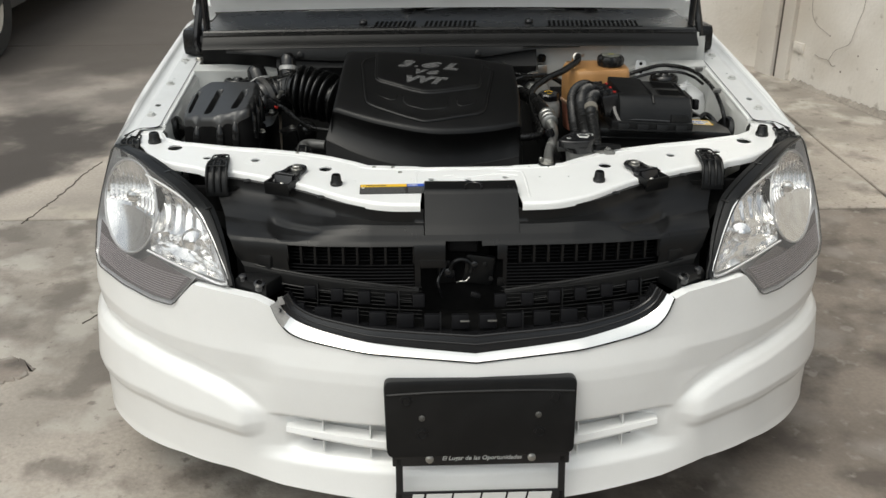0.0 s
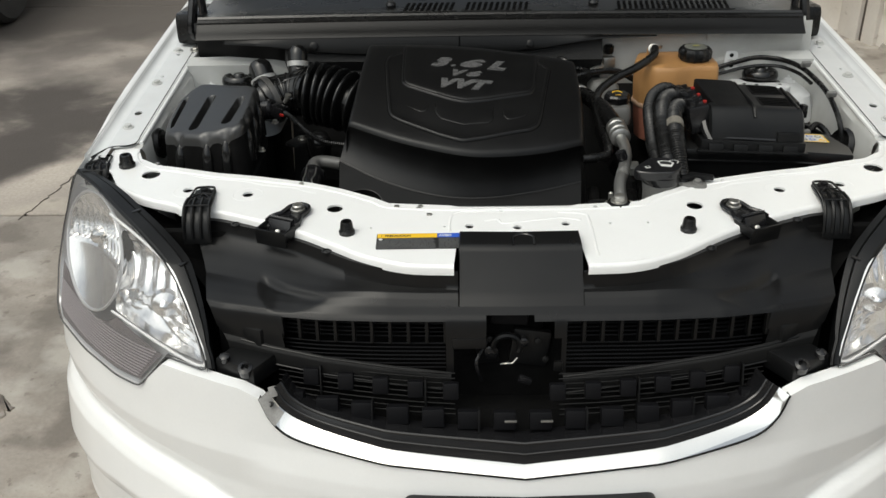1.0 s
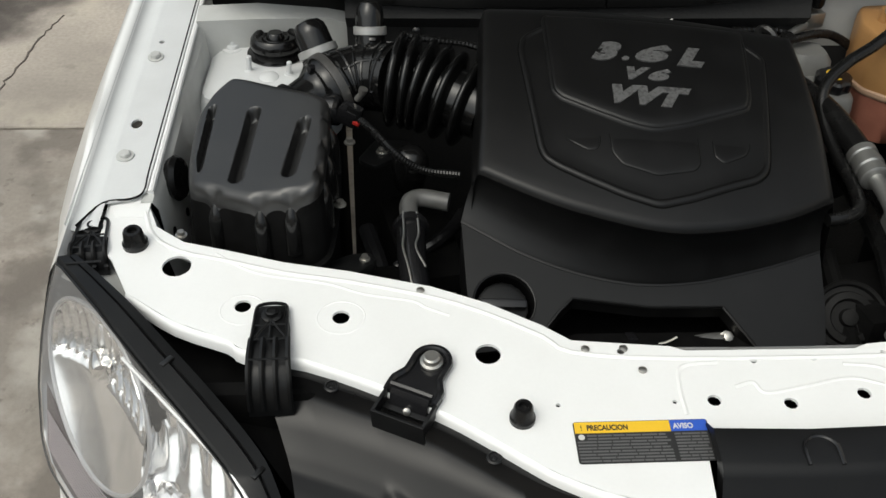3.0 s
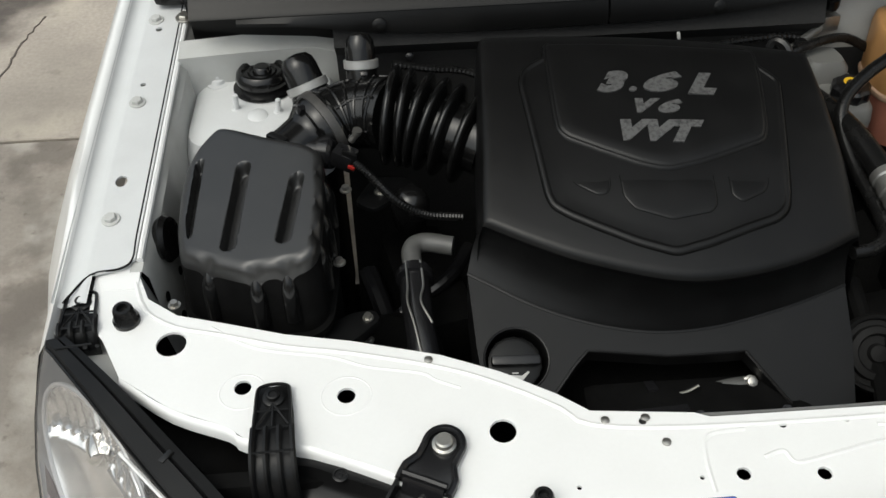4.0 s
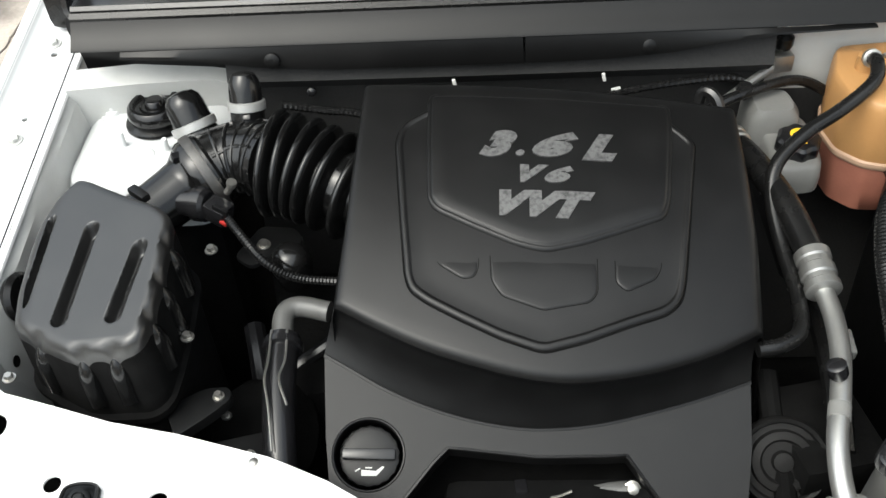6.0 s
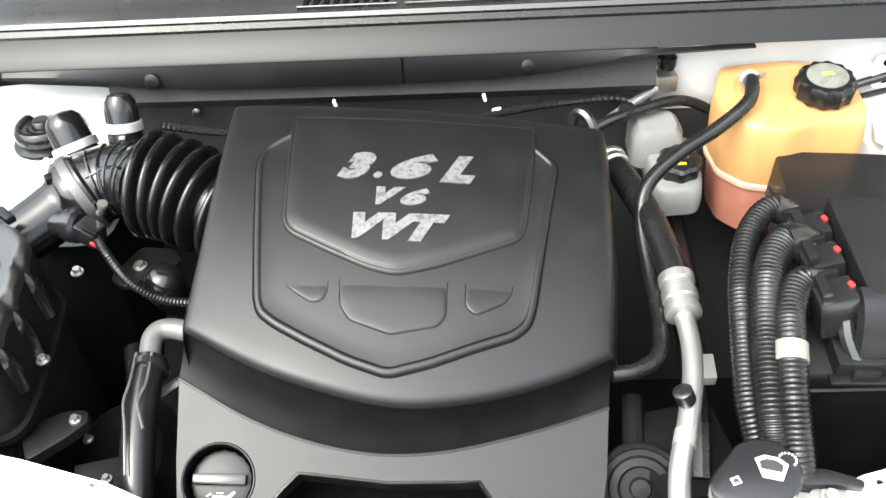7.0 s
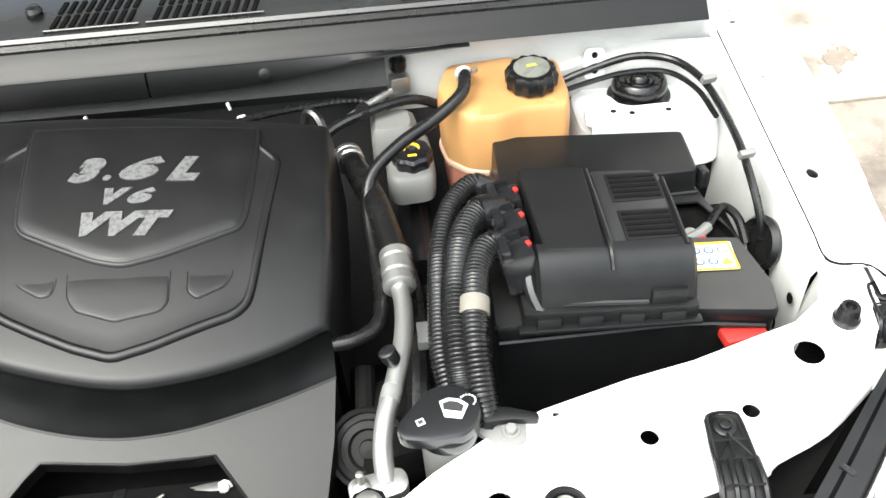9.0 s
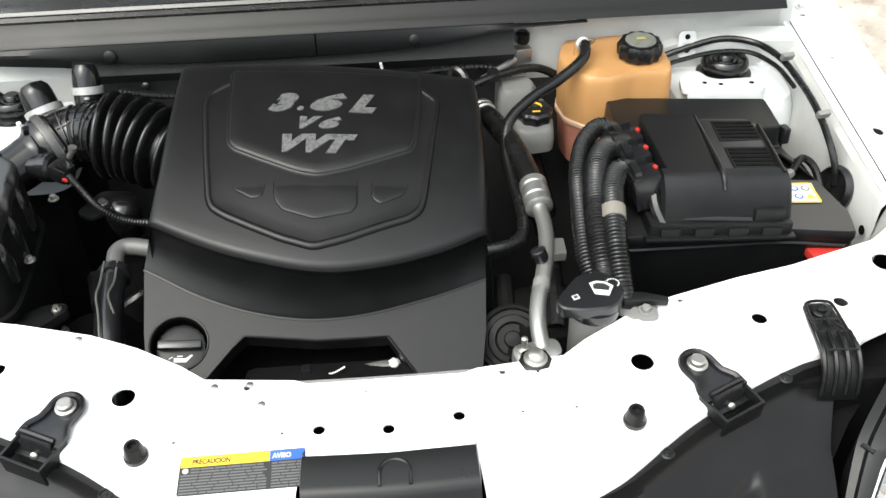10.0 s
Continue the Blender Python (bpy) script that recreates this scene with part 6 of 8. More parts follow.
part("cover_back", grid([rows[-1], [p + Vector((0, 0.004, -0.02)) for p in rows[-1]], [p + Vector((0, 0.01, -0.12)) for p in rows[-1]]]), COVER, cover)

# lower panel with the oil filler recess and the trapezoid cut-out
OIL = (-0.2655, 1.686)
CUTOUT = [(0.046, 1.636), (0.002, 1.692), (-0.020, 1.6905), (-0.092, 1.688), (-0.165, 1.693), (-0.183, 1.694), (-0.199, 1.680), (-0.236, 1.640)]
outline = [(p.x, p.y) for p in foot] + [(0.132, 1.70), (0.118, 1.630)] + CUTOUT + [(-0.302, 1.630), (-0.310, 1.70)]
bm = sheet(outline, [ring(*OIL, 0.0365, 36, 0.0325)], -0.004, 0.0)
for v in bm.verts:
    v.co.z += panel_z(v.co.x, v.co.y)
lower = part("cover_lower_panel", bm, COVER, cover, "sloping lower panel with a cut-out")
part("cutout_lip", grid([[on_panel(x, y + d, z) for x, y in CUTOUT] for d, z in ((0.0, 0.0012), (0.0012, 0.0), (0.004, -0.022))]), COVER, lower)
part("cutout_rim", tube([on_panel(x, y, -0.0004) for x, y in CUTOUT], 0.0022, 6, 1), COVER, lower)
part("panel_rim", tube([p + Vector((0, 0.0, -0.0010)) for p in foot], 0.0024, 6, 1), COVER, lower)
for ends in (((-0.314, 1.776), (-0.310, 1.70), (-0.302, 1.630)), ((0.138, 1.762), (0.132, 1.70), (0.118, 1.630))):
    part("panel_side", grid([[on_panel(x, y, z) for x, y in ends] for z in (0.0, -0.004, -0.09)]), COVER, lower)
cap_up = Vector((0.0638, -0.4952, 0.8664))
PANEL_TURN = Matrix.Translation(on_panel(*OIL)) @ Vector((0, 0, 1)).rotation_difference(cap_up).to_matrix().to_4x4()
part("recess_wall", lathe([(0.0385, 0.0), (0.0375, 0.0016), (0.0362, 0.0012), (0.0358, -0.012), (0.034, -0.05)], on_panel(*OIL), cap_up, 36, caps=False), COVER, lower)
oil = part("oil_filler_cap", lathe([(0.0315, -0.05), (0.0325, -0.019), (0.031, -0.0155), (0.027, -0.0145), (0.008, -0.0142)], on_panel(*OIL), cap_up, 36, wave=18, depth=0.0005), PLASTIC, engine, "round black oil filler cap")
grip = box((0.056, 0.0115, 0.013), (0, 0.001, -0.009), bevel=0.003)
grip.transform(PANEL_TURN)
part("cap_grip", grip, GLOSSY, oil)
om = PANEL_TURN @ pose(0.002, -0.0165, -0.0140)
part("oil_can_mark", slab([(-0.010, -0.004), (0.006, -0.004), (0.014, 0.005), (0.012, 0.006), (0.005, 0.001), (-0.010, 0.002)], 0, 0.0005, om), WHITEINK, oil)
part("oil_can_mark", slab([(-0.016, 0.000), (-0.011, 0.003), (-0.012, 0.004), (-0.017, 0.001)], 0, 0.0005, om), WHITEINK, oil)
part("oil_can_mark", slab([(-0.006, 0.0035), (0.001, 0.0035), (0.001, 0.0048), (-0.006, 0.0048)], 0, 0.0005, om), WHITEINK, oil)


def inset(points, d):
    """A closed outline drawn in by d along its inward normals."""
    n, out = len(points), []
    area = sum(points[i - 1][0] * points[i][1] - points[i][0] * points[i - 1][1] for i in range(n))
    for i in range(n):
        a, b = Vector(points[i - 1]), Vector(points[(i + 1) % n])
        t = (b - a).normalized()
        out.append((points[i][0] - t.y * d * (1 if area > 0 else -1), points[i][1] + t.x * d * (1 if area > 0 else -1)))
    return out


def draped(outline, profile, fill=9, fade=None):
    """A raised piece that follows the dome. profile: (distance in from the outline, height above the dome); fade: where it sinks into it, from y to y."""
    o = [(p[0], p[1]) for p in outline]

    def lift(y, h):
        return h if fade is None else h - 0.0035 * smooth(*fade, y)

    rows = [[on_deck(x, y, lift(y, h)) for x, y in inset(o, d)] for d, h in profile]
    last, h = inset(o, profile[-1][0]), profile[-1][1]
    cx, cy = sum(p[0] for p in last) / len(last), sum(p[1] for p in last) / len(last)
    for k in np.linspace(0.88, 0.03, fill):
        rows.append([on_deck(cx + (x - cx) * k, cy + (y - cy) * k, lift(cy + (y - cy) * k, h)) for x, y in last])
    bm = grid(rows, closed=True)
    bm.verts.ensure_lookup_table()
    n = len(o)
    bm.faces.new([bm.verts[k] for k in range(len(bm.verts) - n, len(bm.verts))])
    return bm


def fine_outline(points, r, step=0.006):
    """A rounded closed outline with close, even points."""
    q, out = rounded([Vector(p) for p in points], r, 5), []
    for i, p in enumerate(q):
        nxt = q[(i + 1) % len(q)]
        n = max(1, round((nxt - p).length / step))
        out += [p.lerp(nxt, j / n) for j in range(n)]
    return [p for i, p in enumerate(out) if (p - out[i - 1]).length > 1e-5]


# the raised shield: an outer step, three facets and the plate that carries the lettering
STEP = [(-0.199, 2.000), (-0.229, 1.981), (-0.235, 1.957), (-0.227, 1.860), (-0.2215, 1.803), (-0.2165, 1.789), (-0.200, 1.777), (-0.168, 1.761), (-0.126, 1.7425), (-0.084, 1.730), (-0.041, 1.741), (0.008, 1.759), (0.043, 1.771), (0.058, 1.784), (0.064, 1.803), (0.078, 1.879), (0.094, 1.965), (0.068, 1.990), (-0.06, 1.995)]
PLATE = [(-0.200, 2.020), (-0.129, 2.016), (-0.060, 2.013), (-0.003, 2.011), (0.072, 2.011), (0.069, 1.968), (0.063, 1.922), (0.057, 1.884), (0.050, 1.868), (0.011, 1.852), (-0.035, 1.835), (-0.077, 1.825), (-0.108, 1.832), (-0.152, 1.851), (-0.190, 1.870), (-0.199, 1.882), (-0.200, 1.908), (-0.200, 1.966)]
step_line = fine_outline(STEP, 0.010)
part("shield_step", draped(step_line, [(-0.0004, -0.002), (0.0, 0.0016), (0.0008, 0.0029), (0.0022, 0.0036), (0.0048, 0.0037), (0.0062, 0.0030), (0.0072, 0.0022), (0.0085, 0.0019)]), COVER, cover, "raised shield outline", sharp=50)
seam = [on_deck(x, y, 0.0001) for x, y in inset([(p.x, p.y) for p in step_line], -0.0006) if y < 1.975]
start = max(range(len(seam)), key=lambda i: (seam[i] - seam[i - 1]).length)
# Near-black tube along the shield's foot draws the shadow line of its edge.
part("shield_gap", tube(seam[start:] + seam[:start], 0.0011, 5, 1), DARK, cover, "fine dark line round the shield, drawn as its edge shade")
part("shield_plate", draped(fine_outline(PLATE, 0.012), [(-0.0006, 0.0), (0.0, 0.0032), (0.0014, 0.0050), (0.0032, 0.0053), (0.0042, 0.0050), (0.0054, 0.0062), (0.0075, 0.0070)]), COVER, cover, "raised shield plate", sharp=50)
for pts in ([(-0.195, 1.890), (-0.197, 1.863), (-0.195, 1.827), (-0.185, 1.813), (-0.162, 1.799), (-0.151, 1.801), (-0.147, 1.810), (-0.145, 1.880)], [(-0.134, 1.870), (-0.134, 1.832), (-0.133, 1.797), (-0.123, 1.782), (-0.082, 1.769), (-0.035, 1.778), (-0.027, 1.787), (-0.024, 1.865)], [(-0.006, 1.870), (-0.006, 1.823), (-0.007, 1.798), (0.003, 1.790), (0.033, 1.804), (0.040, 1.816), (0.042, 1.880)]):
    o = fine_outline(pts, 0.005, 0.005)
    part("shield_facet", draped(o, [(-0.0004, 0.0), (0.0, 0.0019), (0.0008, 0.0025), (0.002, 0.0027)], 4, (1.800, 1.850)), COVER, cover)
    line = [on_deck(x, y, 0.0017) for x, y in inset([(p.x, p.y) for p in o], -0.0007) if y < 1.822]
    first = max(range(len(line)), key=lambda i: (line[i] - line[i - 1]).length)
    # The same drawn shade line round the front of each facet.
    part("facet_gap", tube(line[first:] + line[:first], 0.0005, 5, 1), DARK, cover)
GLYPHS = [("3", -0.1225, 1.9455, 0.041, 0.0330), (".", -0.0995, 1.9335, 0.0095, 0.0075), ("6", -0.0610, 1.9450, 0.050, 0.0325), ("L", -0.0140, 1.9430, 0.038, 0.0335),
          ("V", -0.0850, 1.9085, 0.031, 0.0210), ("6", -0.0590, 1.9080, 0.031, 0.0205), ("V", -0.1030, 1.8745, 0.041, 0.0290), ("V", -0.0710, 1.8735, 0.042, 0.0300), ("T", -0.0440, 1.8730, 0.042, 0.0310)]
for glyph, u, v, w, h in GLYPHS:
    tilt = math.degrees(math.atan((deck_z(u, v + 0.01) - deck_z(u, v - 0.01)) / 0.02))
    lean = math.degrees(math.atan((deck_z(u + 0.01, v) - deck_z(u - 0.01, v)) / 0.02))
    lettering(glyph, 0.05, Matrix.Translation(on_deck(u, v, 0.0076)) @ pose(0, 0, 0, tilt, -lean, -1), SILVERINK, cover, "raised_letter", 0.0011, 0.42, 0.0042, width=w, height=h * 1.05)
# Block and cases low in the bay carry its shade as near-black colour.
part("block", box((0.42, 0.34, 0.30), (-0.08, 1.84, 0.685), bevel=0.02), DARK, engine, "engine block, shade of the bay put into its colour")
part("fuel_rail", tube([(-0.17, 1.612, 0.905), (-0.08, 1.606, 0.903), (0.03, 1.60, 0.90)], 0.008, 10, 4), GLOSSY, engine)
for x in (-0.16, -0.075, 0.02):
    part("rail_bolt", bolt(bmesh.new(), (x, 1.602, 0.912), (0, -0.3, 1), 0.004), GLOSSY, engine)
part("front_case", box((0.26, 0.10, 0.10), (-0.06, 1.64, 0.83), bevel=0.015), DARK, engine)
part("coil_pack", box((0.07, 0.04, 0.03), (-0.115, 1.606, 0.89), (10, 0, 4), 0.005), GLOSSY, engine)
part("coil_plug", lathe([(0.013, 0), (0.014, 0.02), (0.010, 0.024)], (-0.06, 1.604, 0.885), (0, -0.6, 0.8), 16), GLOSSY, engine)
part("rail_pipe", tube([(-0.04, 1.598, 0.895), (0.0, 1.595, 0.898), (0.035, 1.60, 0.90)], 0.004, 8, 4), STEEL, engine)
# murky parts low in the bay
rail = part("rail_pipe", tube([(-0.085, 1.672, 0.866), (-0.05, 1.674, 0.868), (-0.02, 1.675, 0.870), (0.004, 1.676, 0.872)], 0.0105, 14, 3), GREYELBOW, engine, "dark rail behind the cut-out")
for x, y, z, r in ((-0.094, 1.668, 0.866, 0.0065), (0.008, 1.674, 0.878, 0.0060)):
    part("rail_bolt", lathe([(r * 1.5, -0.004), (r * 1.5, 0.002), (r, 0.003), (r, 0.009), (r * 0.5, 0.010)], (x, y, z), (0, -0.6, 0.8), 8), STEEL, rail, "small bright bolt")
part("rail_bracket", box((0.036, 0.020, 0.022), (-0.136, 1.676, 0.862), (-18, 0, 4), 0.004), GREYELBOW, rail)
part("rail_bracket", box((0.014, 0.022, 0.026), (-0.108, 1.675, 0.868), (-18, 0, 4), 0.003), GLOSSY, rail)
part("rail_wire", tube([(-0.080, 1.664, 0.878), (-0.068, 1.664, 0.882), (-0.056, 1.666, 0.888)], 0.0016, 6, 4), STEEL, rail)
# Deep side parts, also near-black for the shade round them.
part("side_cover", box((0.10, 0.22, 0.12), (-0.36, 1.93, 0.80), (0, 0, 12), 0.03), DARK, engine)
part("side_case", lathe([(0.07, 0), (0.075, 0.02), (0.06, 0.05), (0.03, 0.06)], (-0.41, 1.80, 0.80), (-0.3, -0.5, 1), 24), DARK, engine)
part("lower_hose", tube([(-0.44, 1.93, 0.86), (-0.42, 1.86, 0.85), (-0.40, 1.78, 0.83), (-0.42, 1.70, 0.80)], 0.014, 10, 6), GLOSSY, engine)
part("lower_hose", tube([(-0.30, 1.97, 0.86), (-0.33, 1.90, 0.87), (-0.40, 1.86, 0.84), (-0.46, 1.84, 0.78)], 0.010, 10, 6), GLOSSY, engine)
part("bracket_plate", box((0.05, 0.07, 0.006), (-0.405, 1.70, 0.89), (12, 8, 20), 0.002), PLASTIC, engine)
for x, y, z in ((-0.40, 1.71, 0.896), (-0.435, 1.76, 0.90), (-0.41, 1.685, 0.893)):
    part("case_bolt", bolt(bmesh.new(), (x, y, z), (0, 0, 1), 0.004), STEEL, engine)

# ---- air filter box ----
airbox = thing("air_filter_box", (-0.56, 1.83, 0.7), "black plastic air filter box with three slots in its lid", "air filter box")
LID = [(-0.609, 1.966), (-0.590, 1.957), (-0.542, 1.925), (-0.494, 1.897), (-0.474, 1.876), (-0.472, 1.812), (-0.475, 1.763), (-0.479, 1.734), (-0.493, 1.724), (-0.516, 1.726), (-0.562, 1.731), (-0.607, 1.757), (-0.640, 1.779), (-0.648, 1.82), (-0.650, 1.874), (-0.647, 1.911), (-0.634, 1.940)]
base_o = fine_outline(LID, 0.010, 0.0026)
for _ in range(2):
    base_o = [(base_o[i - 1] + base_o[i] * 2 + base_o[(i + 1) % len(base_o)]) / 4 for i in range(len(base_o))]
base_o = [(p.x, p.y) for p in base_o]
GROOVES = (((-0.627, 1.907), (-0.631, 1.803), 0.0058), ((-0.570, 1.881), (-0.580, 1.772), 0.0092), ((-0.504, 1.841), (-0.516, 1.763), 0.0092))
SCALLOPS = ((-0.607, 1.757), (-0.549, 1.729), (-0.513, 1.726), (-0.476, 1.758), (-0.473, 1.80), (-0.472, 1.845))
cx, cy = -0.560, 1.845


def lid_z(x, y):
    """Height of the lid's top, which falls away towards the fender."""
    return 1.090 + 0.22 * (y - 1.85) + 0.25 * (x + 0.502) - 0.9 * max(0, -0.618 - x) ** 1.5


def groove_depth(x, y):
    deep = 0.0
    for (x0, y0), (x1, y1), w in GROOVES:
        t = min(1, max(0, ((x - x0) * (x1 - x0) + (y - y0) * (y1 - y0)) / ((x1 - x0) ** 2 + (y1 - y0) ** 2)))
        d = math.hypot(x - x0 - t * (x1 - x0), y - y0 - t * (y1 - y0))
        deep = max(deep, 0.017 * (1 - smooth(w * 0.55, w * 1.08, d)) - 0.0016 * math.exp(-((d - w * 1.45) / (w * 0.4)) ** 2))
    return deep


def box_ring(d, h):
    """One ring round the box, drawn in by d from the lid's outline, at h below the lid's top."""
    row = []
    for x, y in inset(base_o, d):
        bite = max(math.exp(-(((x - a) ** 2 + (y - b) ** 2) / 0.008 ** 2)) for a, b in SCALLOPS) if -0.07 < h < -0.001 else 0.0
        row.append(Vector((x, y, (lid_z(x, y) if h > -0.07 else 1.055 + 0.22 * (y - 1.85) + 0.18 * (x + 0.56)) + h - 0.010 * bite)))
    return row


rows = [box_ring(d, h) for d, h in ((0.0, -0.020), (0.0003, -0.012), (0.0012, -0.0070), (0.003, -0.0034), (0.0055, -0.0014), (0.0085, -0.0004), (0.012, 0.0))]
inner_ring = inset(base_o, 0.012)
for k in np.linspace(0.985, 0.02, 84):
    rows.append([Vector((cx + (x - cx) * k, cy + (y - cy) * k, lid_z(cx + (x - cx) * k, cy + (y - cy) * k) - groove_depth(cx + (x - cx) * k, cy + (y - cy) * k))) for x, y in inner_ring])
body = part("filter_lid", grid(rows, closed=True, caps=True), DUSTYLID, airbox, "dusty black lid with rounded edges and three grooves", sharp=60)
# Skirt below the lid: near-black colour stands in for the occlusion beside the engine.
part("filter_base", grid([box_ring(d, h) for d, h in ((-0.002, -0.26), (-0.002, -0.092), (-0.008, -0.090), (-0.009, -0.080), (-0.003, -0.078), (-0.002, -0.060), (-0.001, -0.040), (0.0, -0.020))], closed=True), DARK, airbox, "lower half of the filter box, shade put into its colour")
for x, y in SCALLOPS:
    n = Vector((x - cx, (y - cy) * 1.4, 0)).normalized() if x < -0.49 and y > 1.745 else Vector((0.0, -1, 0)) if y < 1.745 else Vector((1, -0.1, 0))
    top = Vector((x, y, lid_z(x, y)))
    part("lid_rib", tube([top - n * 0.008 + Vector((0, 0, -0.016)), top - n * 0.003 + Vector((0, 0, -0.030)), top - n * 0.001 + Vector((0, 0, -0.055)), top + Vector((0, 0, -0.082))], [(0, 0.004), (0.35, 0.0105), (1, 0.0105)], 14, 4), BELLOWS, body)
for x, y, z in ((-0.462, 1.79, 1.0), (-0.455, 1.905, 1.02), (-0.650, 1.75, 0.985)):
    part("lid_screw", bolt(bmesh.new(), (x, y, z), (0, 0, 1), 0.005), STEEL, airbox)
foot_plate = [(-0.47, 1.700), (-0.437, 1.730), (-0.418, 1.752), (-0.424, 1.768), (-0.452, 1.766), (-0.49, 1.74)]
part("box_foot", slab(rounded([Vector(p) for p in foot_plate], 0.010, 4), 0.930, 0.944, None, 0.003), PLASTIC, airbox, "bolted foot of the filter box")
part("foot_bolt", bolt(bmesh.new(), (-0.433, 1.753, 0.944), (0, 0, 1), 0.0045), STEEL, airbox)
part("lid_clip", box((0.030, 0.012, 0.010), (-0.535, 1.945, 1.075), (0, 0, -40), 0.003), PLASTIC, airbox)

# ---- intake hose from the filter box to the engine ----
intake = thing("intake_hose", (-0.42, 2.0, 0.9), "ribbed black rubber air intake hose with steel clamps", "hose")
main = [(-0.562, 1.968, 1.010), (-0.527, 2.000, 1.020), (-0.490, 2.032, 1.032), (-0.450, 2.050, 1.038), (-0.415, 2.044, 1.044), (-0.392, 2.030, 1.047)]
ELBOW_R = [(0, 0.034), (0.36, 0.036), (0.42, 0.044), (0.7, 0.046), (1, 0.050)]
part("elbow", tube(main, ELBOW_R, 26, 8), BELLOWS, intake)
line = curve(main, 10)


def elbow_point(i, turn, out=0.0):
    """A point on the elbow's skin, turned about its axis from the top towards the camera's side."""
    d = (line[min(i + 1, len(line) - 1)] - line[max(i - 1, 0)]).normalized()
    side = d.cross(Vector((0, 0, 1))).normalized()
    over = side.cross(d)
    return line[i] + (side * math.sin(turn) + over * math.cos(turn)) * (along(ELBOW_R, i / (len(line) - 1)) + out)


for i in (26, 31, 36, 41, 46):
    part("elbow_rib", tube([elbow_point(i, q, 0.0008) for q in np.linspace(-1.5, 2.0, 15)], 0.0022, 6, 2), BELLOWS, intake)
for turn in (-0.5, 0.62, 1.55):
    part("elbow_web", tube([elbow_point(i, turn, 0.0006) for i in range(24, 49, 4)], 0.0024, 6, 3), BELLOWS, intake)
BELLOWS_AXIS = [(-0.398, 2.030, 1.048), (-0.362, 2.022, 1.044), (-0.326, 2.008, 1.036), (-0.275, 1.985, 1.024)]
bellows = part("bellows", tube(BELLOWS_AXIS, 0.043, 30, 8), BELLOWS, intake, "deeply ribbed rubber bellows")
axis_line = curve(BELLOWS_AXIS, 10)
for k in range(6):
    i = int((0.06 + 0.17 * k) * (len(axis_line) - 2))
    fold = 0.067 - 0.0006 * k
    part("bellows_fold", lathe([(0.044, -0.0088), (0.049, -0.0072), (fold - 0.006, -0.0052), (fold - 0.0022, -0.0036), (fold - 0.0004, -0.0016), (fold, 0.0), (fold - 0.0004, 0.0016), (fold - 0.0022, 0.0036), (fold - 0.006, 0.0052), (0.049, 0.0072), (0.044, 0.0088)], axis_line[i], axis_line[i + 1] - axis_line[i], 40, caps=False), BELLOWS, bellows)
CLAMP_AT, CLAMP_UP = Vector((-0.486, 2.035, 1.033)), (0.80, 0.52, 0.24)
clamp = part("hose_clamp", lathe([(0.049, -0.0065), (0.0515, -0.006), (0.0520, 0.0), (0.0515, 0.006), (0.049, 0.0065)], CLAMP_AT, CLAMP_UP, 34), SATINBAND, intake, "dull steel band clamp")
part("collar_rim", lathe([(0.038, -0.022), (0.046, -0.018), (0.049, -0.012), (0.049, 0.010), (0.046, 0.014)], CLAMP_AT, CLAMP_UP, 30, caps=False), BELLOWS, intake)
part("clamp_screw", tube([(-0.448, 1.986, 1.040), (-0.441, 1.984, 1.050), (-0.438, 1.983, 1.058)], [(0, 0.0045), (0.6, 0.0045), (0.62, 0.0062), (1, 0.0062)], 10, 3), STEEL, clamp)
part("clamp_ear", box((0.022, 0.010, 0.012), (-0.506, 2.020, 1.070), (20, 10, 40), 0.003), GLOSSY, clamp)
for place, up, r, k, at in (((-0.503, 2.092, 1.048), (-0.34, 0.42, 0.84), 0.0255, 0.80, 0.0), ((-0.431, 2.078, 1.070), (0.0, 0.36, 0.93), 0.0205, 0.92, 0.014)):
    cap = part("resonator_cap", lathe([(r, 0), (r * 1.03, 0.014), (r, 0.03 * k), (r * 0.98, 0.050 * k), (r * 0.90, 0.062 * k), (r * 0.66, 0.071 * k), (r * 0.3, 0.074 * k), (0.002, 0.0745 * k)], place, up, 30), BELLOWS, intake, "domed glossy black cap")
    part("cap_lug", box((0.010, 0.008, 0.006), Vector(place) + Vector(up).normalized() * 0.024 + Vector((0.004, -r - 0.001, 0)), (40, 0, 0), 0.002), BELLOWS, cap)
    part("hose_clamp", lathe([(r * 1.06, at + 0.007), (r * 1.15, at + 0.008), (r * 1.15, at + 0.018), (r * 1.06, at + 0.019)], place, up, 30), BAND, intake, "bright steel band clamp")
    part("cap_base", lathe([(r * 1.20, -0.035), (r * 1.16, -0.004), (r * 1.06, 0.006)], place, up, 26), BELLOWS, intake)
sensor = part("sensor_body", lathe([(0.013, -0.012), (0.0175, -0.010), (0.0175, 0.010), (0.021, 0.012), (0.021, 0.026), (0.016, 0.030)], (-0.498, 1.985, 1.026), (0.9, -0.30, 0.1), 24), GLOSSY, intake, "dark air sensor")
part("sensor_plug", box((0.030, 0.026, 0.024), (-0.457, 1.966, 1.028), (0, 14, -25), 0.004), GLOSSY, sensor)
part("plug_rib", box((0.020, 0.004, 0.028), (-0.452, 1.954, 1.030), (0, 14, -25), 0.001), PLASTIC, sensor)
part("sensor_lock", box((0.010, 0.006, 0.005), (-0.448, 1.949, 1.024), (0, 14, -25), 0.0015), REDPART, sensor, "red connector lock")
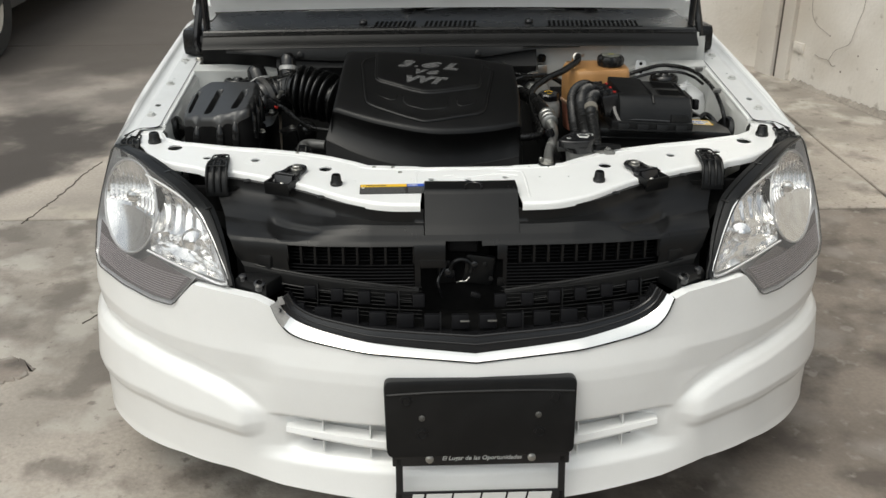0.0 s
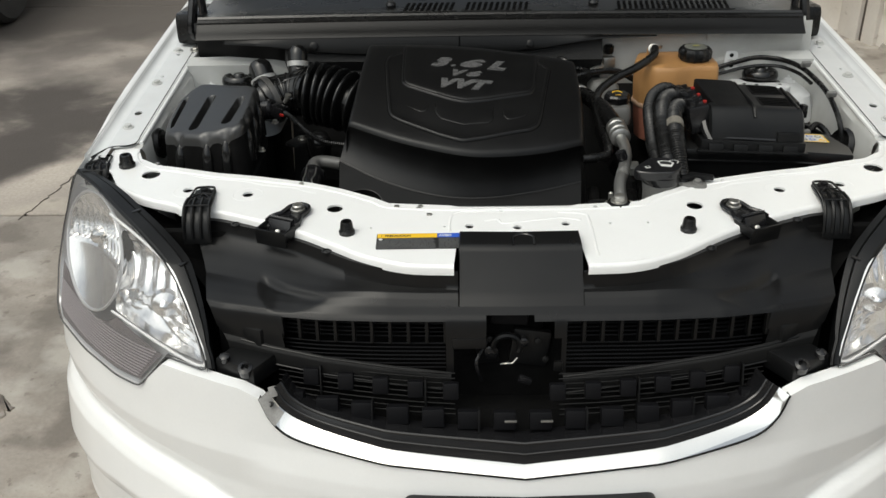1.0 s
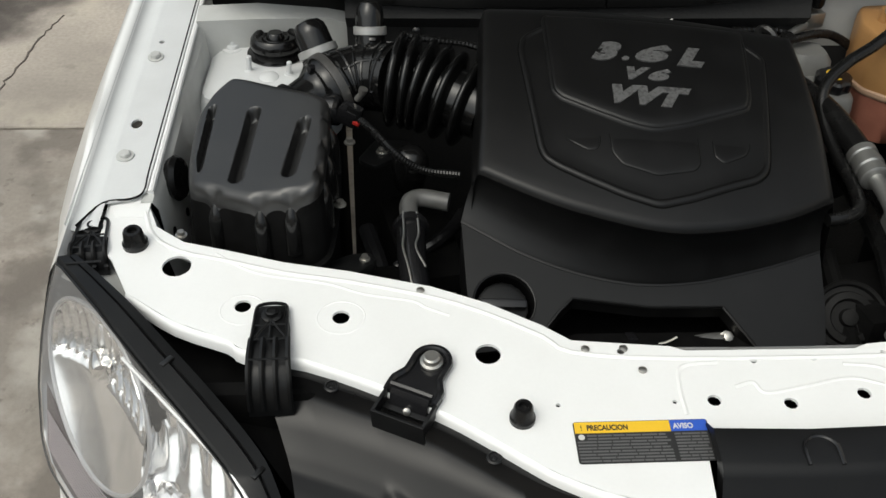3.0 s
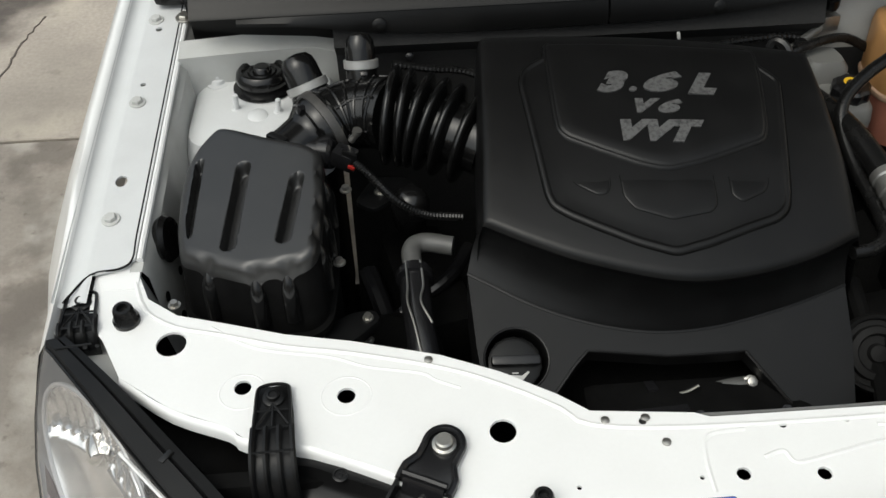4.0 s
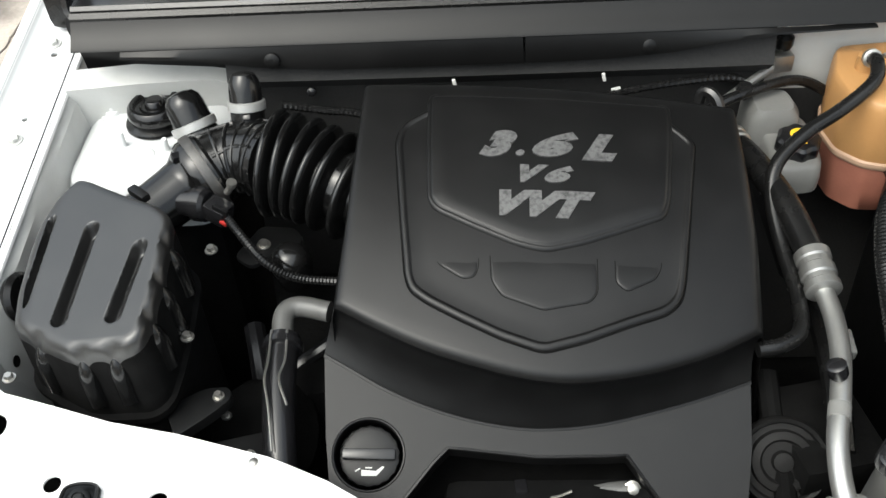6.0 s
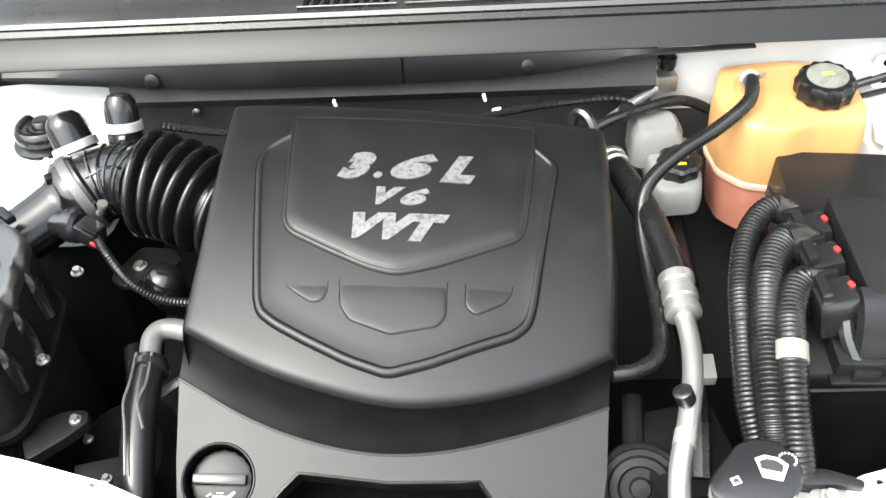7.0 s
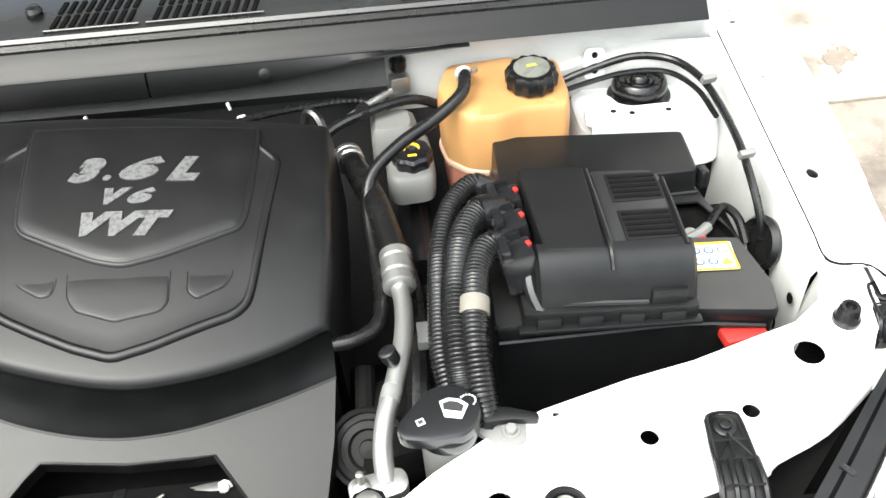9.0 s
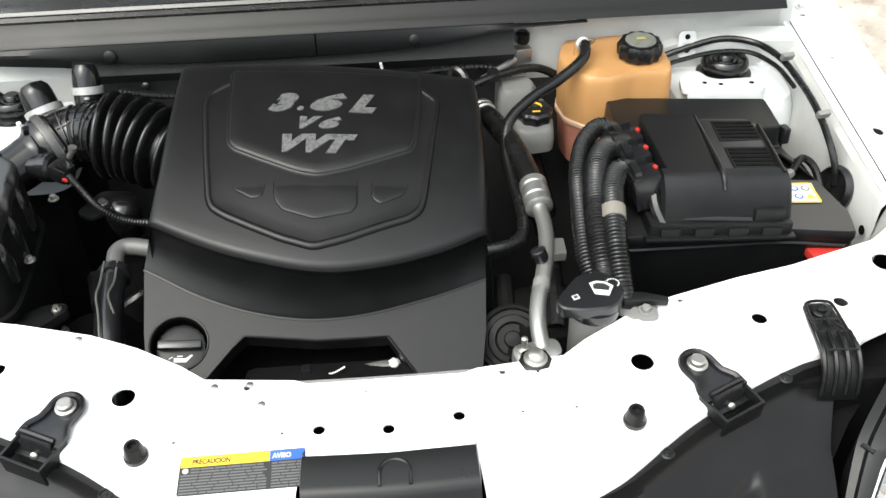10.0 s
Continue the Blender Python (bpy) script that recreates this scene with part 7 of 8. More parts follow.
part("purge_canister", lathe([(0.022, -0.04), (0.026, -0.004), (0.025, 0.010), (0.019, 0.022), (0.010, 0.028), (0.003, 0.029)], (-0.376, 1.938, 0.965), (0.05, -0.35, 0.9), 26), BELLOWS, intake, "small domed black canister")
part("canister_bracket", slab(rounded([Vector(p) for p in ((-0.450, 1.955), (-0.425, 2.01), (-0.38, 2.005), (-0.365, 1.98), (-0.40, 1.955), (-0.425, 1.935))], 0.010, 4), 0.958, 0.964, None, 0.002), PLASTIC, intake)
part("bracket_bolt", bolt(bmesh.new(), (-0.415, 1.972, 0.965), (0, 0, 1), 0.006), STEEL, intake)
loom = thing("sensor_loom", (-0.40, 1.9, 0.9), "thin corrugated black sensor cable", "cable")
part("conduit", tube([(-0.446, 1.956, 1.028), (-0.424, 1.926, 1.024), (-0.395, 1.900, 1.005), (-0.360, 1.893, 0.985), (-0.31, 1.895, 0.975)], 0.0048, 8, 8, ribs=0.004, rib_depth=0.0012), RUBBER, loom)
rear_loom = thing("rear_loom", (-0.30, 2.10, 1.0), "thin taped cable along the bulkhead", "cable")
part("cable", tube([(-0.39, 2.10, 1.085), (-0.34, 2.10, 1.075), (-0.29, 2.095, 1.07), (-0.24, 2.07, 1.06)], 0.005, 8, 6, ribs=0.006, rib_depth=0.001), RUBBER, rear_loom)

# ---- radiator hose with its white fitting ----
rad = thing("radiator_hose", (-0.345, 1.75, 0.7), "black radiator hose with a pale plastic elbow", "hose")
part("hose", tube([(-0.376, 1.845, 0.936), (-0.375, 1.79, 0.925), (-0.369, 1.72, 0.900), (-0.362, 1.66, 0.86), (-0.355, 1.60, 0.80)], 0.019, 16, 8), GLOSSY, rad)
part("elbow", tube([(-0.377, 1.842, 0.938), (-0.378, 1.872, 0.945), (-0.362, 1.884, 0.946), (-0.325, 1.876, 0.944)], 0.0125, 14, 6), GREYELBOW, rad, "pale grey plastic elbow")
part("hose_clip", lathe([(0.0215, -0.005), (0.024, -0.004), (0.024, 0.004), (0.0215, 0.005)], (-0.376, 1.832, 0.934), (0, 1, 0.15), 18), GLOSSY, rad)
part("clip_tail", tube([(-0.386, 1.838, 0.956), (-0.385, 1.80, 0.950), (-0.386, 1.775, 0.946), (-0.379, 1.745, 0.936), (-0.371, 1.70, 0.918)], 0.0014, 5, 5), STEEL, rad)
part("clip_tail", tube([(-0.368, 1.838, 0.956), (-0.366, 1.80, 0.950), (-0.370, 1.775, 0.946), (-0.358, 1.745, 0.938)], 0.0014, 5, 5), STEEL, rad)
# ---- coolant tank ----
tank = thing("coolant_tank", (0.39, 2.08, 0.8), "amber plastic coolant tank with a black screw cap", "coolant tank")
TANK = [(0.300, 2.125), (0.316, 2.178), (0.40, 2.186), (0.472, 2.170), (0.474, 2.085), (0.466, 2.055), (0.41, 2.058), (0.372, 2.044), (0.335, 2.048), (0.307, 2.078)]
o = rounded([Vector(p) for p in TANK], 0.010, 4)
o = [p - Vector((0.010, 0)) for p in o]
cx, cy = 0.38, 2.115
rows = []
for k, z in ((0.97, 1.003), (0.985, 1.007), (1.0, 1.045), (1.0, 1.068), (0.992, 1.080), (0.972, 1.0875), (0.945, 1.0905), (0.5, 1.093)):
    rows.append([Vector((cx + (p.x - cx) * k, cy + (p.y - cy) * k, z + (0.04 * (p.y - cy) if z > 1.03 else 0) - 0.12 * max(0, p.x - 0.33) * (z < 1.02))) for p in o])
part("tank_upper", grid(rows, closed=True, caps=True), AMBER, tank, "amber translucent upper half", sharp=50)
rows = [[Vector((cx + (p.x - cx) * k, cy + (p.y - cy) * k, z - 0.12 * max(0, p.x - 0.33))) for p in o] for k, z in ((0.99, 0.995), (1.014, 0.998), (1.018, 1.001), (1.014, 1.004), (0.98, 1.006))]
part("tank_seam", grid(rows, closed=True, caps=True), SEAM, tank, "pale welded seam")
rows = [[Vector((cx + (p.x - cx) * k, cy + (p.y - cy) * k, z - 0.12 * max(0, p.x - 0.33) * (z > 0.96))) for p in o] for k, z in ((0.80, 0.920), (0.90, 0.925), (0.94, 0.955), (0.97, 0.997))]
part("tank_lower", grid(rows, closed=True, caps=True), PINK, tank, "pink stained lower half", sharp=50)
cap = part("tank_cap", lathe([(0.026, 0), (0.033, 0.004), (0.034, 0.020), (0.030, 0.027), (0.026, 0.028)], (0.415, 2.105, 1.092), (0, -0.08, 1), 60, wave=12, depth=0.0016), RUBBER, tank, "black screw cap with grips")
part("cap_top", lathe([(0.024, 0.026), (0.0235, 0.0292), (0.010, 0.030), (0.003, 0.030)], (0.415, 2.105, 1.092), (0, -0.08, 1), 28), PALECAP, cap, "worn grey cap face")
part("cap_mark", slab([(-0.008, -0.003), (0.008, -0.003), (0.006, 0.004), (-0.006, 0.004)], 0, 0.0005, pose(0.415, 2.103, 1.1225, 4, 0, 10)), OLIVEINK, cap)
part("tank_spout", lathe([(0.013, 0), (0.012, 0.02), (0.009, 0.022)], (0.328, 2.125, 1.09), (0, -0.1, 1), 18), AMBER, tank)
overflow = thing("tank_hose", (0.25, 2.0, 0.9), "slim black hose from the coolant tank with a spring clamp", "hose")
part("hose", tube([(0.327, 2.118, 1.112), (0.327, 2.095, 1.118), (0.318, 2.07, 1.108), (0.28, 2.045, 1.09), (0.235, 2.02, 1.075), (0.198, 1.99, 1.055), (0.188, 1.955, 1.03), (0.192, 1.90, 1.005), (0.197, 1.84, 0.99), (0.190, 1.795, 0.985), (0.165, 1.775, 0.985), (0.14, 1.77, 0.985)], 0.0085, 12, 8), RUBBER, overflow)
part("spring_clamp", lathe([(0.0095, -0.004), (0.0115, -0.003), (0.0115, 0.003), (0.0095, 0.004)], (0.327, 2.112, 1.114), (0, -0.9, 0.3), 16), STEEL, overflow, "steel spring clamp")
part("clamp_ear", box((0.010, 0.004, 0.008), (0.341, 2.11, 1.119), (20, 0, 30), 0.001), STEEL, overflow)

# ---- brake fluid reservoir ----
brake = thing("brake_reservoir", (0.245, 2.09, 0.85), "milky brake fluid reservoir with a black cap", "reservoir")
rows = []
BR = rounded([Vector(p) for p in ((0.214, 2.05), (0.212, 2.15), (0.275, 2.15), (0.281, 2.08), (0.276, 2.04), (0.226, 2.036))], 0.016, 4)
for k, z in ((0.85, 0.966), (0.98, 0.970), (1.0, 0.985), (0.96, 1.004), (0.8, 1.010)):
    rows.append([Vector((0.243 + (p.x - 0.243) * k, 2.085 + (p.y - 2.085) * k, z + 0.06 * (p.y - 2.085))) for p in BR])
part("reservoir_body", grid(rows, closed=True, caps=True), MILKY, brake, "milky plastic body", sharp=50)
rows = [[Vector((0.226 + (p.x - 0.243) * 1.0 * k, 2.125 + (p.y - 2.07) * 0.6 * k, z)) for p in BR] for k, z in ((1.0, 0.99), (0.95, 1.03), (0.7, 1.042))]
part("reservoir_neck", grid(rows, closed=True, caps=True), MILKY, brake)
cap = part("brake_cap", lathe([(0.024, 0), (0.0265, 0.003), (0.0265, 0.018), (0.023, 0.022), (0.006, 0.023)], (0.250, 2.078, 1.006), (0, -0.1, 1), 40, wave=8, depth=0.0014), GLOSSY, brake, "black ribbed cap")
part("cap_symbol", lathe([(0.011, 0.0222), (0.011, 0.0232), (0.004, 0.0233)], (0.250, 2.082, 1.006), (0, -0.1, 1), 20), YELLOWINK, cap, "yellow warning symbol")
part("cap_symbol_dot", lathe([(0.005, 0.023), (0.005, 0.024)], (0.250, 2.082, 1.006), (0, -0.1, 1), 14), BLACKINK, cap)
part("cap_print", slab([(-0.006, -0.002), (0.006, -0.002), (0.006, 0.002), (-0.006, 0.002)], 0, 0.0004, pose(0.250, 2.064, 1.0275, 5)), YELLOWINK, cap)
part("master_cylinder", tube([(0.245, 2.2, 0.915), (0.247, 2.08, 0.905), (0.25, 1.98, 0.895)], 0.024, 16, 4), GLOSSY, brake, "dark master cylinder")

# ---- battery box and fuse box ----
battery = thing("battery_box", (0.48, 1.84, 0.7), "black plastic battery box with a warning label", "battery box")
BAT = [(0.318, 1.742), (0.54, 1.752), (0.632, 1.742), (0.642, 1.79), (0.628, 1.875), (0.612, 1.955), (0.600, 2.04), (0.35, 2.045), (0.322, 1.86)]
o = rounded([Vector(p) for p in BAT], 0.008, 3)
rows = [[Vector((0.48 + (p.x - 0.48) * k, 1.85 + (p.y - 1.85) * k, z - 0.05 * (p.x - 0.48) * (z > 0.9))) for p in o] for k, z in ((0.96, 0.70), (0.985, 0.985), (1.0, 0.99), (1.0, 1.0), (0.985, 1.0035))]
lidbox = grid(rows, closed=True, caps=False)
part("box_body", lidbox, PLASTIC, battery)
top = [(0.48 + (p.x - 0.48) * 0.985, 1.85 + (p.y - 1.85) * 0.985) for p in o]
bm = sheet(top, [[(0.556, 1.876), (0.626, 1.870), (0.618, 1.915), (0.600, 1.945), (0.556, 1.945)]], 1.0005, 1.0035)
for v in bm.verts:
    v.co.z -= 0.05 * (v.co.x - 0.48)
part("box_top", bm, DUSTYLID, battery, "flat black top with a cut-out over the terminal")
part("well", box((0.10, 0.10, 0.06), (0.588, 1.91, 0.95), bevel=0.004), DARK, battery)
term = part("terminal", lathe([(0.008, 0), (0.008, 0.018), (0.007, 0.02)], (0.575, 1.888, 0.978), (0, 0, 1), 16), STEEL, battery, "battery terminal clamp")
part("clamp", tube([(0.565, 1.878, 0.992), (0.585, 1.886, 0.994), (0.60, 1.90, 0.992)], 0.007, 8, 4), MILKY, term)
part("terminal_tag", box((0.012, 0.008, 0.006), (0.585, 1.877, 0.993), bevel=0.001), REDPART, term, "red terminal tag")
lm = pose(0.584, 1.8375, 0.9995, 0, 2.9, -1)
sticker = part("warning_sticker", slab([(-0.030, -0.025), (0.026, -0.025), (0.030, 0.024), (-0.027, 0.025)], 0, 0.0006, lm), WHITEINK, battery, "white warning sticker with yellow border")
for a, b, w, h in ((0, 0.0225, 0.052, 0.004), (0, -0.0235, 0.054, 0.003), (-0.0265, 0, 0.003, 0.045), (0.0265, 0, 0.003, 0.045)):
    part("sticker_border", slab([(a - w / 2, b - h / 2), (a + w / 2, b - h / 2), (a + w / 2, b + h / 2), (a - w / 2, b + h / 2)], 0.0005, 0.001, lm), YELLOWINK, sticker)
for x, y, mat in ((-0.016, 0.010, BLUEINK), (0.0, 0.010, BLUEINK), (0.016, 0.010, GREYINK), (0.0, -0.010, BLUEINK), (-0.016, -0.010, GREYINK)):
    part("sticker_symbol", lathe([(0.0062, 0), (0.0062, 0.0004)], lm @ Vector((x, y, 0.0005)), (0.05, 0, 1), 18), mat, sticker)
    part("sticker_symbol", lathe([(0.004, 0.0004), (0.004, 0.0007)], lm @ Vector((x, y, 0.0005)), (0.05, 0, 1), 12), WHITEINK, sticker)
part("sticker_triangle", slab([(0.009, -0.016), (0.024, -0.016), (0.0165, -0.003)], 0.0004, 0.0009, lm), YELLOWINK, sticker)
part("red_foot", box((0.05, 0.03, 0.014), (0.596, 1.745, 0.962), (0, 0, 8), 0.004), REDPART, battery, "red plastic tab below the box")
part("side_bung", lathe([(0.030, -0.012), (0.035, 0.004), (0.030, 0.012), (0.024, 0.004), (0.010, 0.006)], (0.668, 1.888, 0.968), (-1, -0.25, 0.35), 26), RUBBER, car, "black rubber grommet in the apron")
rail = part("box_rail", tube([(0.322, 1.7405, 0.9905), (0.43, 1.746, 0.985), (0.54, 1.751, 0.979), (0.62, 1.744, 0.973)], 0.003, 6, 4), PLASTIC, battery)

fuse = thing("fuse_box", (0.45, 1.84, 1.0), "black fuse box with a louvred stepped lid", "fuse box")


def lid(points, low, high, k, tilt, name, mat=GLOSSY, bevel=0.006, parent=None):
    o = rounded([Vector(p) for p in points], 0.008, 3)
    c = Vector((sum(p.x for p in o) / len(o), sum(p.y for p in o) / len(o)))
    bm = slab([(p.x, p.y) for p in o], low, high, None, bevel, segments=3)
    for v in bm.verts:
        v.co.z += tilt * (v.co.y - 1.84) - 0.05 * (v.co.x - 0.45) if v.co.z > low + 0.002 else 0
        f = (v.co.z - low) / max(1e-6, high - low)
        v.co.x += (c.x - v.co.x) * k * max(0, f)
        v.co.y += (c.y - v.co.y) * k * max(0, f)
    return part(name, bm, mat, parent or fuse)


part("lower_tray", box((0.190, 0.205, 0.026), (0.446, 1.842, 1.012), (0, 2.5, -1), 0.003), PLASTIC, fuse)
part("tray_flange", box((0.200, 0.012, 0.005), (0.443, 1.7365, 1.006), (0, 2.5, 0), 0.0015), PLASTIC, fuse)
for k in range(4):
    part("tray_tab", box((0.026, 0.007, 0.018), (0.376 + 0.045 * k, 1.737, 1.014 - 0.0022 * k), (-8, 2.5, 0), 0.0015), PLASTIC, fuse)
rear = lid([(0.352, 2.058), (0.608, 2.050), (0.604, 1.962), (0.52, 1.955), (0.349, 1.935)], 0.99, 1.040, 0.02, 0.02, "rear_lid", PLASTIC, 0.005)
part("rear_lid_edge", tube([(0.352, 1.938, 1.010), (0.45, 1.948, 1.006), (0.52, 1.956, 1.003), (0.604, 1.962, 1.0)], 0.0028, 6, 3), PLASTIC, rear)
main_lid = lid([(0.370, 1.758), (0.531, 1.752), (0.541, 1.86), (0.530, 1.905), (0.368, 1.918)], 1.02, 1.052, 0.02, 0.06, "main_lid", DUSTYLID)
lid([(0.378, 1.776), (0.446, 1.774), (0.444, 1.908), (0.366, 1.912)], 1.03, 1.088, 0.02, 0.12, "raised_lid", SMOOTHLID, 0.004)
lid([(0.447, 1.776), (0.537, 1.772), (0.535, 1.885), (0.523, 1.905), (0.448, 1.908)], 1.03, 1.082, 0.03, 0.12, "louvre_lid", DUSTYLID, 0.005)
rows = []
for y, z in ((1.7470, 1.022), (1.7490, 1.034), (1.7545, 1.052), (1.7610, 1.066), (1.7690, 1.0755), (1.7770, 1.0800), (1.7880, 1.0815)):
    rows.append([Vector((x, y + (0.006 if x in (0.366, 0.541) else 0), z - 0.05 * (x - 0.45) - (0.006 if x in (0.366, 0.541) else 0) - 0.002 * smooth(0.44, 0.46, x))) for x in (0.366, 0.370, 0.40, 0.44, 0.45, 0.46, 0.50, 0.536, 0.541)])
part("lid_front", grid(rows), PLASTIC, main_lid, "sloping black front of the fuse box lid", sharp=50)
for y0 in (1.798, 1.858):
    recess = 1.082 + 0.12 * (y0 + 0.0164 - 1.84) - 0.05 * 0.047
    part("louvre_bed", box((0.060, 0.046, 0.002), (0.497 - 0.04 * (y0 - 1.834), y0 + 0.0164, recess), (6.8, 4.2, 2), 0.0008), SMOOTHLID, main_lid)
    for k in range(5):
        y = y0 + 0.0082 * k
        part("louvre", box((0.054, 0.0042, 0.0034), (0.497 - 0.04 * (y - 1.85), y, 1.082 + 0.12 * (y - 1.84) - 0.05 * 0.047 + 0.0008), (6.8, 4.2, 2), 0.0006), DARK, main_lid)
part("lid_ridge", tube([(0.4485, 1.760, 1.0635), (0.448, 1.780, 1.0815), (0.4475, 1.85, 1.0865), (0.446, 1.906, 1.091)], 0.0034, 8, 6), PLASTIC, main_lid)
part("lid_ridge", tube([(0.5315, 1.778, 1.0735), (0.5315, 1.84, 1.0795), (0.530, 1.884, 1.0850)], 0.0030, 8, 6), PLASTIC, main_lid)
part("lid_front_latch", tube([(0.380, 1.752, 1.030), (0.43, 1.749, 1.028), (0.485, 1.746, 1.025)], 0.0036, 8, 4), GLOSSY, fuse, "glossy hinge rod")
part("latch_tab", box((0.040, 0.010, 0.022), (0.508, 1.748, 1.028), (0, 3, 0), 0.003), PLASTIC, fuse)
part("rear_latch", box((0.012, 0.018, 0.026), (0.612, 1.972, 1.015), (0, 0, 10), 0.003), GLOSSY, fuse)
for k, y in enumerate((1.885, 1.838, 1.788)):
    plug = part("connector", box((0.038, 0.034, 0.05), (0.352, y, 1.058), (0, -12, 4), 0.004), GLOSSY, fuse)
    part("connector_rib", box((0.03, 0.006, 0.056), (0.345, y + 0.019, 1.060), (0, -12, 4), 0.001), PLASTIC, plug)
    part("connector_lever", box((0.010, 0.028, 0.012), (0.336, y, 1.085), (0, -12, 4), 0.002), GLOSSY, plug)
    part("connector_lock", box((0.005, 0.007, 0.004), (0.362, y + 0.002, 1.087), (0, -12, 20), 0.001), REDPART, plug, "red connector lock")
part("connector_foot", tube([(0.360, 1.785, 1.060), (0.362, 1.766, 1.04), (0.370, 1.750, 1.022)], 0.008, 8, 5), GLOSSY, fuse)

# ---- wiring harness: three corrugated conduits ----
for pts, r, lab in (([(0.348, 1.912, 1.062), (0.318, 1.918, 1.078), (0.288, 1.885, 1.074), (0.270, 1.83, 1.062), (0.262, 1.765, 1.045), (0.258, 1.70, 1.02), (0.266, 1.655, 0.99)], 0.0115, "corrugated black cable conduit"),
                    ([(0.346, 1.866, 1.068), (0.318, 1.862, 1.078), (0.297, 1.83, 1.076), (0.284, 1.78, 1.064), (0.277, 1.72, 1.045), (0.276, 1.67, 1.015), (0.280, 1.645, 0.985)], 0.0150, "thick corrugated black cable conduit"),
                    ([(0.348, 1.815, 1.064), (0.322, 1.808, 1.074), (0.306, 1.78, 1.072), (0.297, 1.735, 1.062), (0.293, 1.69, 1.042), (0.295, 1.65, 1.005), (0.298, 1.63, 0.97)], 0.0135, "corrugated black cable conduit with a cream tape mark")):
    conduit = thing("cable_conduit", pts[-1], lab, "cable conduit", "cable conduits")
    part("conduit", tube(pts, r, 14, 8, ribs=0.0046, rib_depth=0.0019), RUBBER, conduit)
    part("conduit_boot", tube([pts[0], tuple((a + b) / 2 for a, b in zip(pts[0], pts[1])), pts[1]], r + 0.0030, 14, 4), GLOSSY, conduit, "smooth rubber boot at the plug")
    if "tape" in lab:
        part("tape_mark", tube([(0.2976, 1.737, 1.0628), (0.2963, 1.729, 1.0602), (0.2952, 1.720, 1.0568)], r + 0.0024, 16, 3), TAPE, conduit, "cream tape mark")
part("conduit_sleeve", tube([(0.35, 1.866, 1.067), (0.33, 1.868, 1.076), (0.315, 1.862, 1.079)], 0.0185, 14, 5), RUBBER, conduit)

# ---- air conditioning pipe ----
ac = thing("ac_pipe", (0.19, 1.75, 0.85), "aluminium air conditioning pipe with a crimped black hose", "pipe")
part("hose", tube([(0.166, 2.068, 1.03), (0.180, 2.02, 1.035), (0.200, 1.955, 1.03), (0.213, 1.90, 1.018), (0.218, 1.865, 1.010)], 0.0165, 18, 8), RUBBER, ac, "black rubber hose")
part("hose_end", lathe([(0.018, -0.012), (0.0195, -0.01), (0.0195, -0.004), (0.018, -0.002), (0.0195, 0.002), (0.0195, 0.008), (0.017, 0.01)], (0.167, 2.064, 1.031), (0.2, -0.9, 0.05), 22), STEEL, ac, "crimped ferrule")
part("ferrule", lathe([(0.0165, -0.034), (0.0195, -0.032), (0.0195, -0.022), (0.0175, -0.020), (0.0175, -0.013), (0.0195, -0.011), (0.0195, 0.0), (0.0175, 0.002), (0.0175, 0.008), (0.0195, 0.010), (0.0195, 0.018), (0.0150, 0.021)], (0.219, 1.850, 1.008), (0.04, -0.95, -0.15), 24), ALU, ac, "crimped aluminium ferrule")
part("pipe", tube([(0.219, 1.838, 1.006), (0.222, 1.80, 1.0), (0.218, 1.755, 0.994), (0.206, 1.705, 0.986), (0.194, 1.665, 0.978), (0.189, 1.63, 0.968), (0.190, 1.598, 0.955)], 0.0105, 16, 8), ALU, ac)
part("service_port", lathe([(0.008, 0), (0.010, 0.004), (0.010, 0.017), (0.007, 0.019)], (0.207, 1.722, 0.998), (-0.35, 0.1, 0.9), 16), GLOSSY, ac, "black service port cap")
part("pipe_label", tube([(0.2035, 1.697, 0.9845), (0.199, 1.682, 0.982)], 0.0112, 14, 3), MILKY, ac)
flange = part("flange", slab(rounded([Vector(p) for p in ((-0.030, -0.016), (0.030, -0.014), (0.032, 0.014), (-0.028, 0.018))], 0.013, 5), -0.016, 0.0, pose(0.182, 1.592, 0.962, 8, 0, 15), 0.003), ALU, ac, "aluminium flange")
part("flange_stud", lathe([(0.009, 0), (0.009, 0.006), (0.004, 0.008), (0.004, 0.022), (0.002, 0.024)], (0.166, 1.592, 0.962), (0, 0, 1), 14), STEEL, flange)
part("pipe_bolt", lathe([(0.014, 0), (0.014, 0.004), (0.010, 0.005), (0.0095, 0.012), (0.006, 0.014)], (0.174, 1.557, 0.981), (0, -0.1, 1), 16), STEEL, ac, "steel bolt on the support")
part("bolt_rubber", lathe([(0.019, -0.004), (0.0195, 0.0), (0.016, 0.002)], (0.174, 1.557, 0.981), (0, -0.1, 1), 8), RUBBER, ac)

# ---- washer filler ----
washer = thing("washer_filler", (0.255, 1.63, 0.9), "milky washer filler neck with a printed black flip cap", "washer filler")
part("neck", lathe([(0.026, -0.16), (0.028, -0.04), (0.031, -0.022), (0.031, -0.010), (0.028, -0.006)], (0.256, 1.628, 1.012), (0, -0.12, 1), 28), MILKY, washer)
wm = pose(0.256, 1.628, 1.014, 7, 0, 0)
out = [(0.034 * math.cos(t), 0.032 * math.sin(t)) for t in np.linspace(-1.2, 2.2, 20)] + [(-0.030, 0.014), (-0.046, -0.004), (-0.050, -0.016), (-0.044, -0.026), (-0.02, -0.031)]
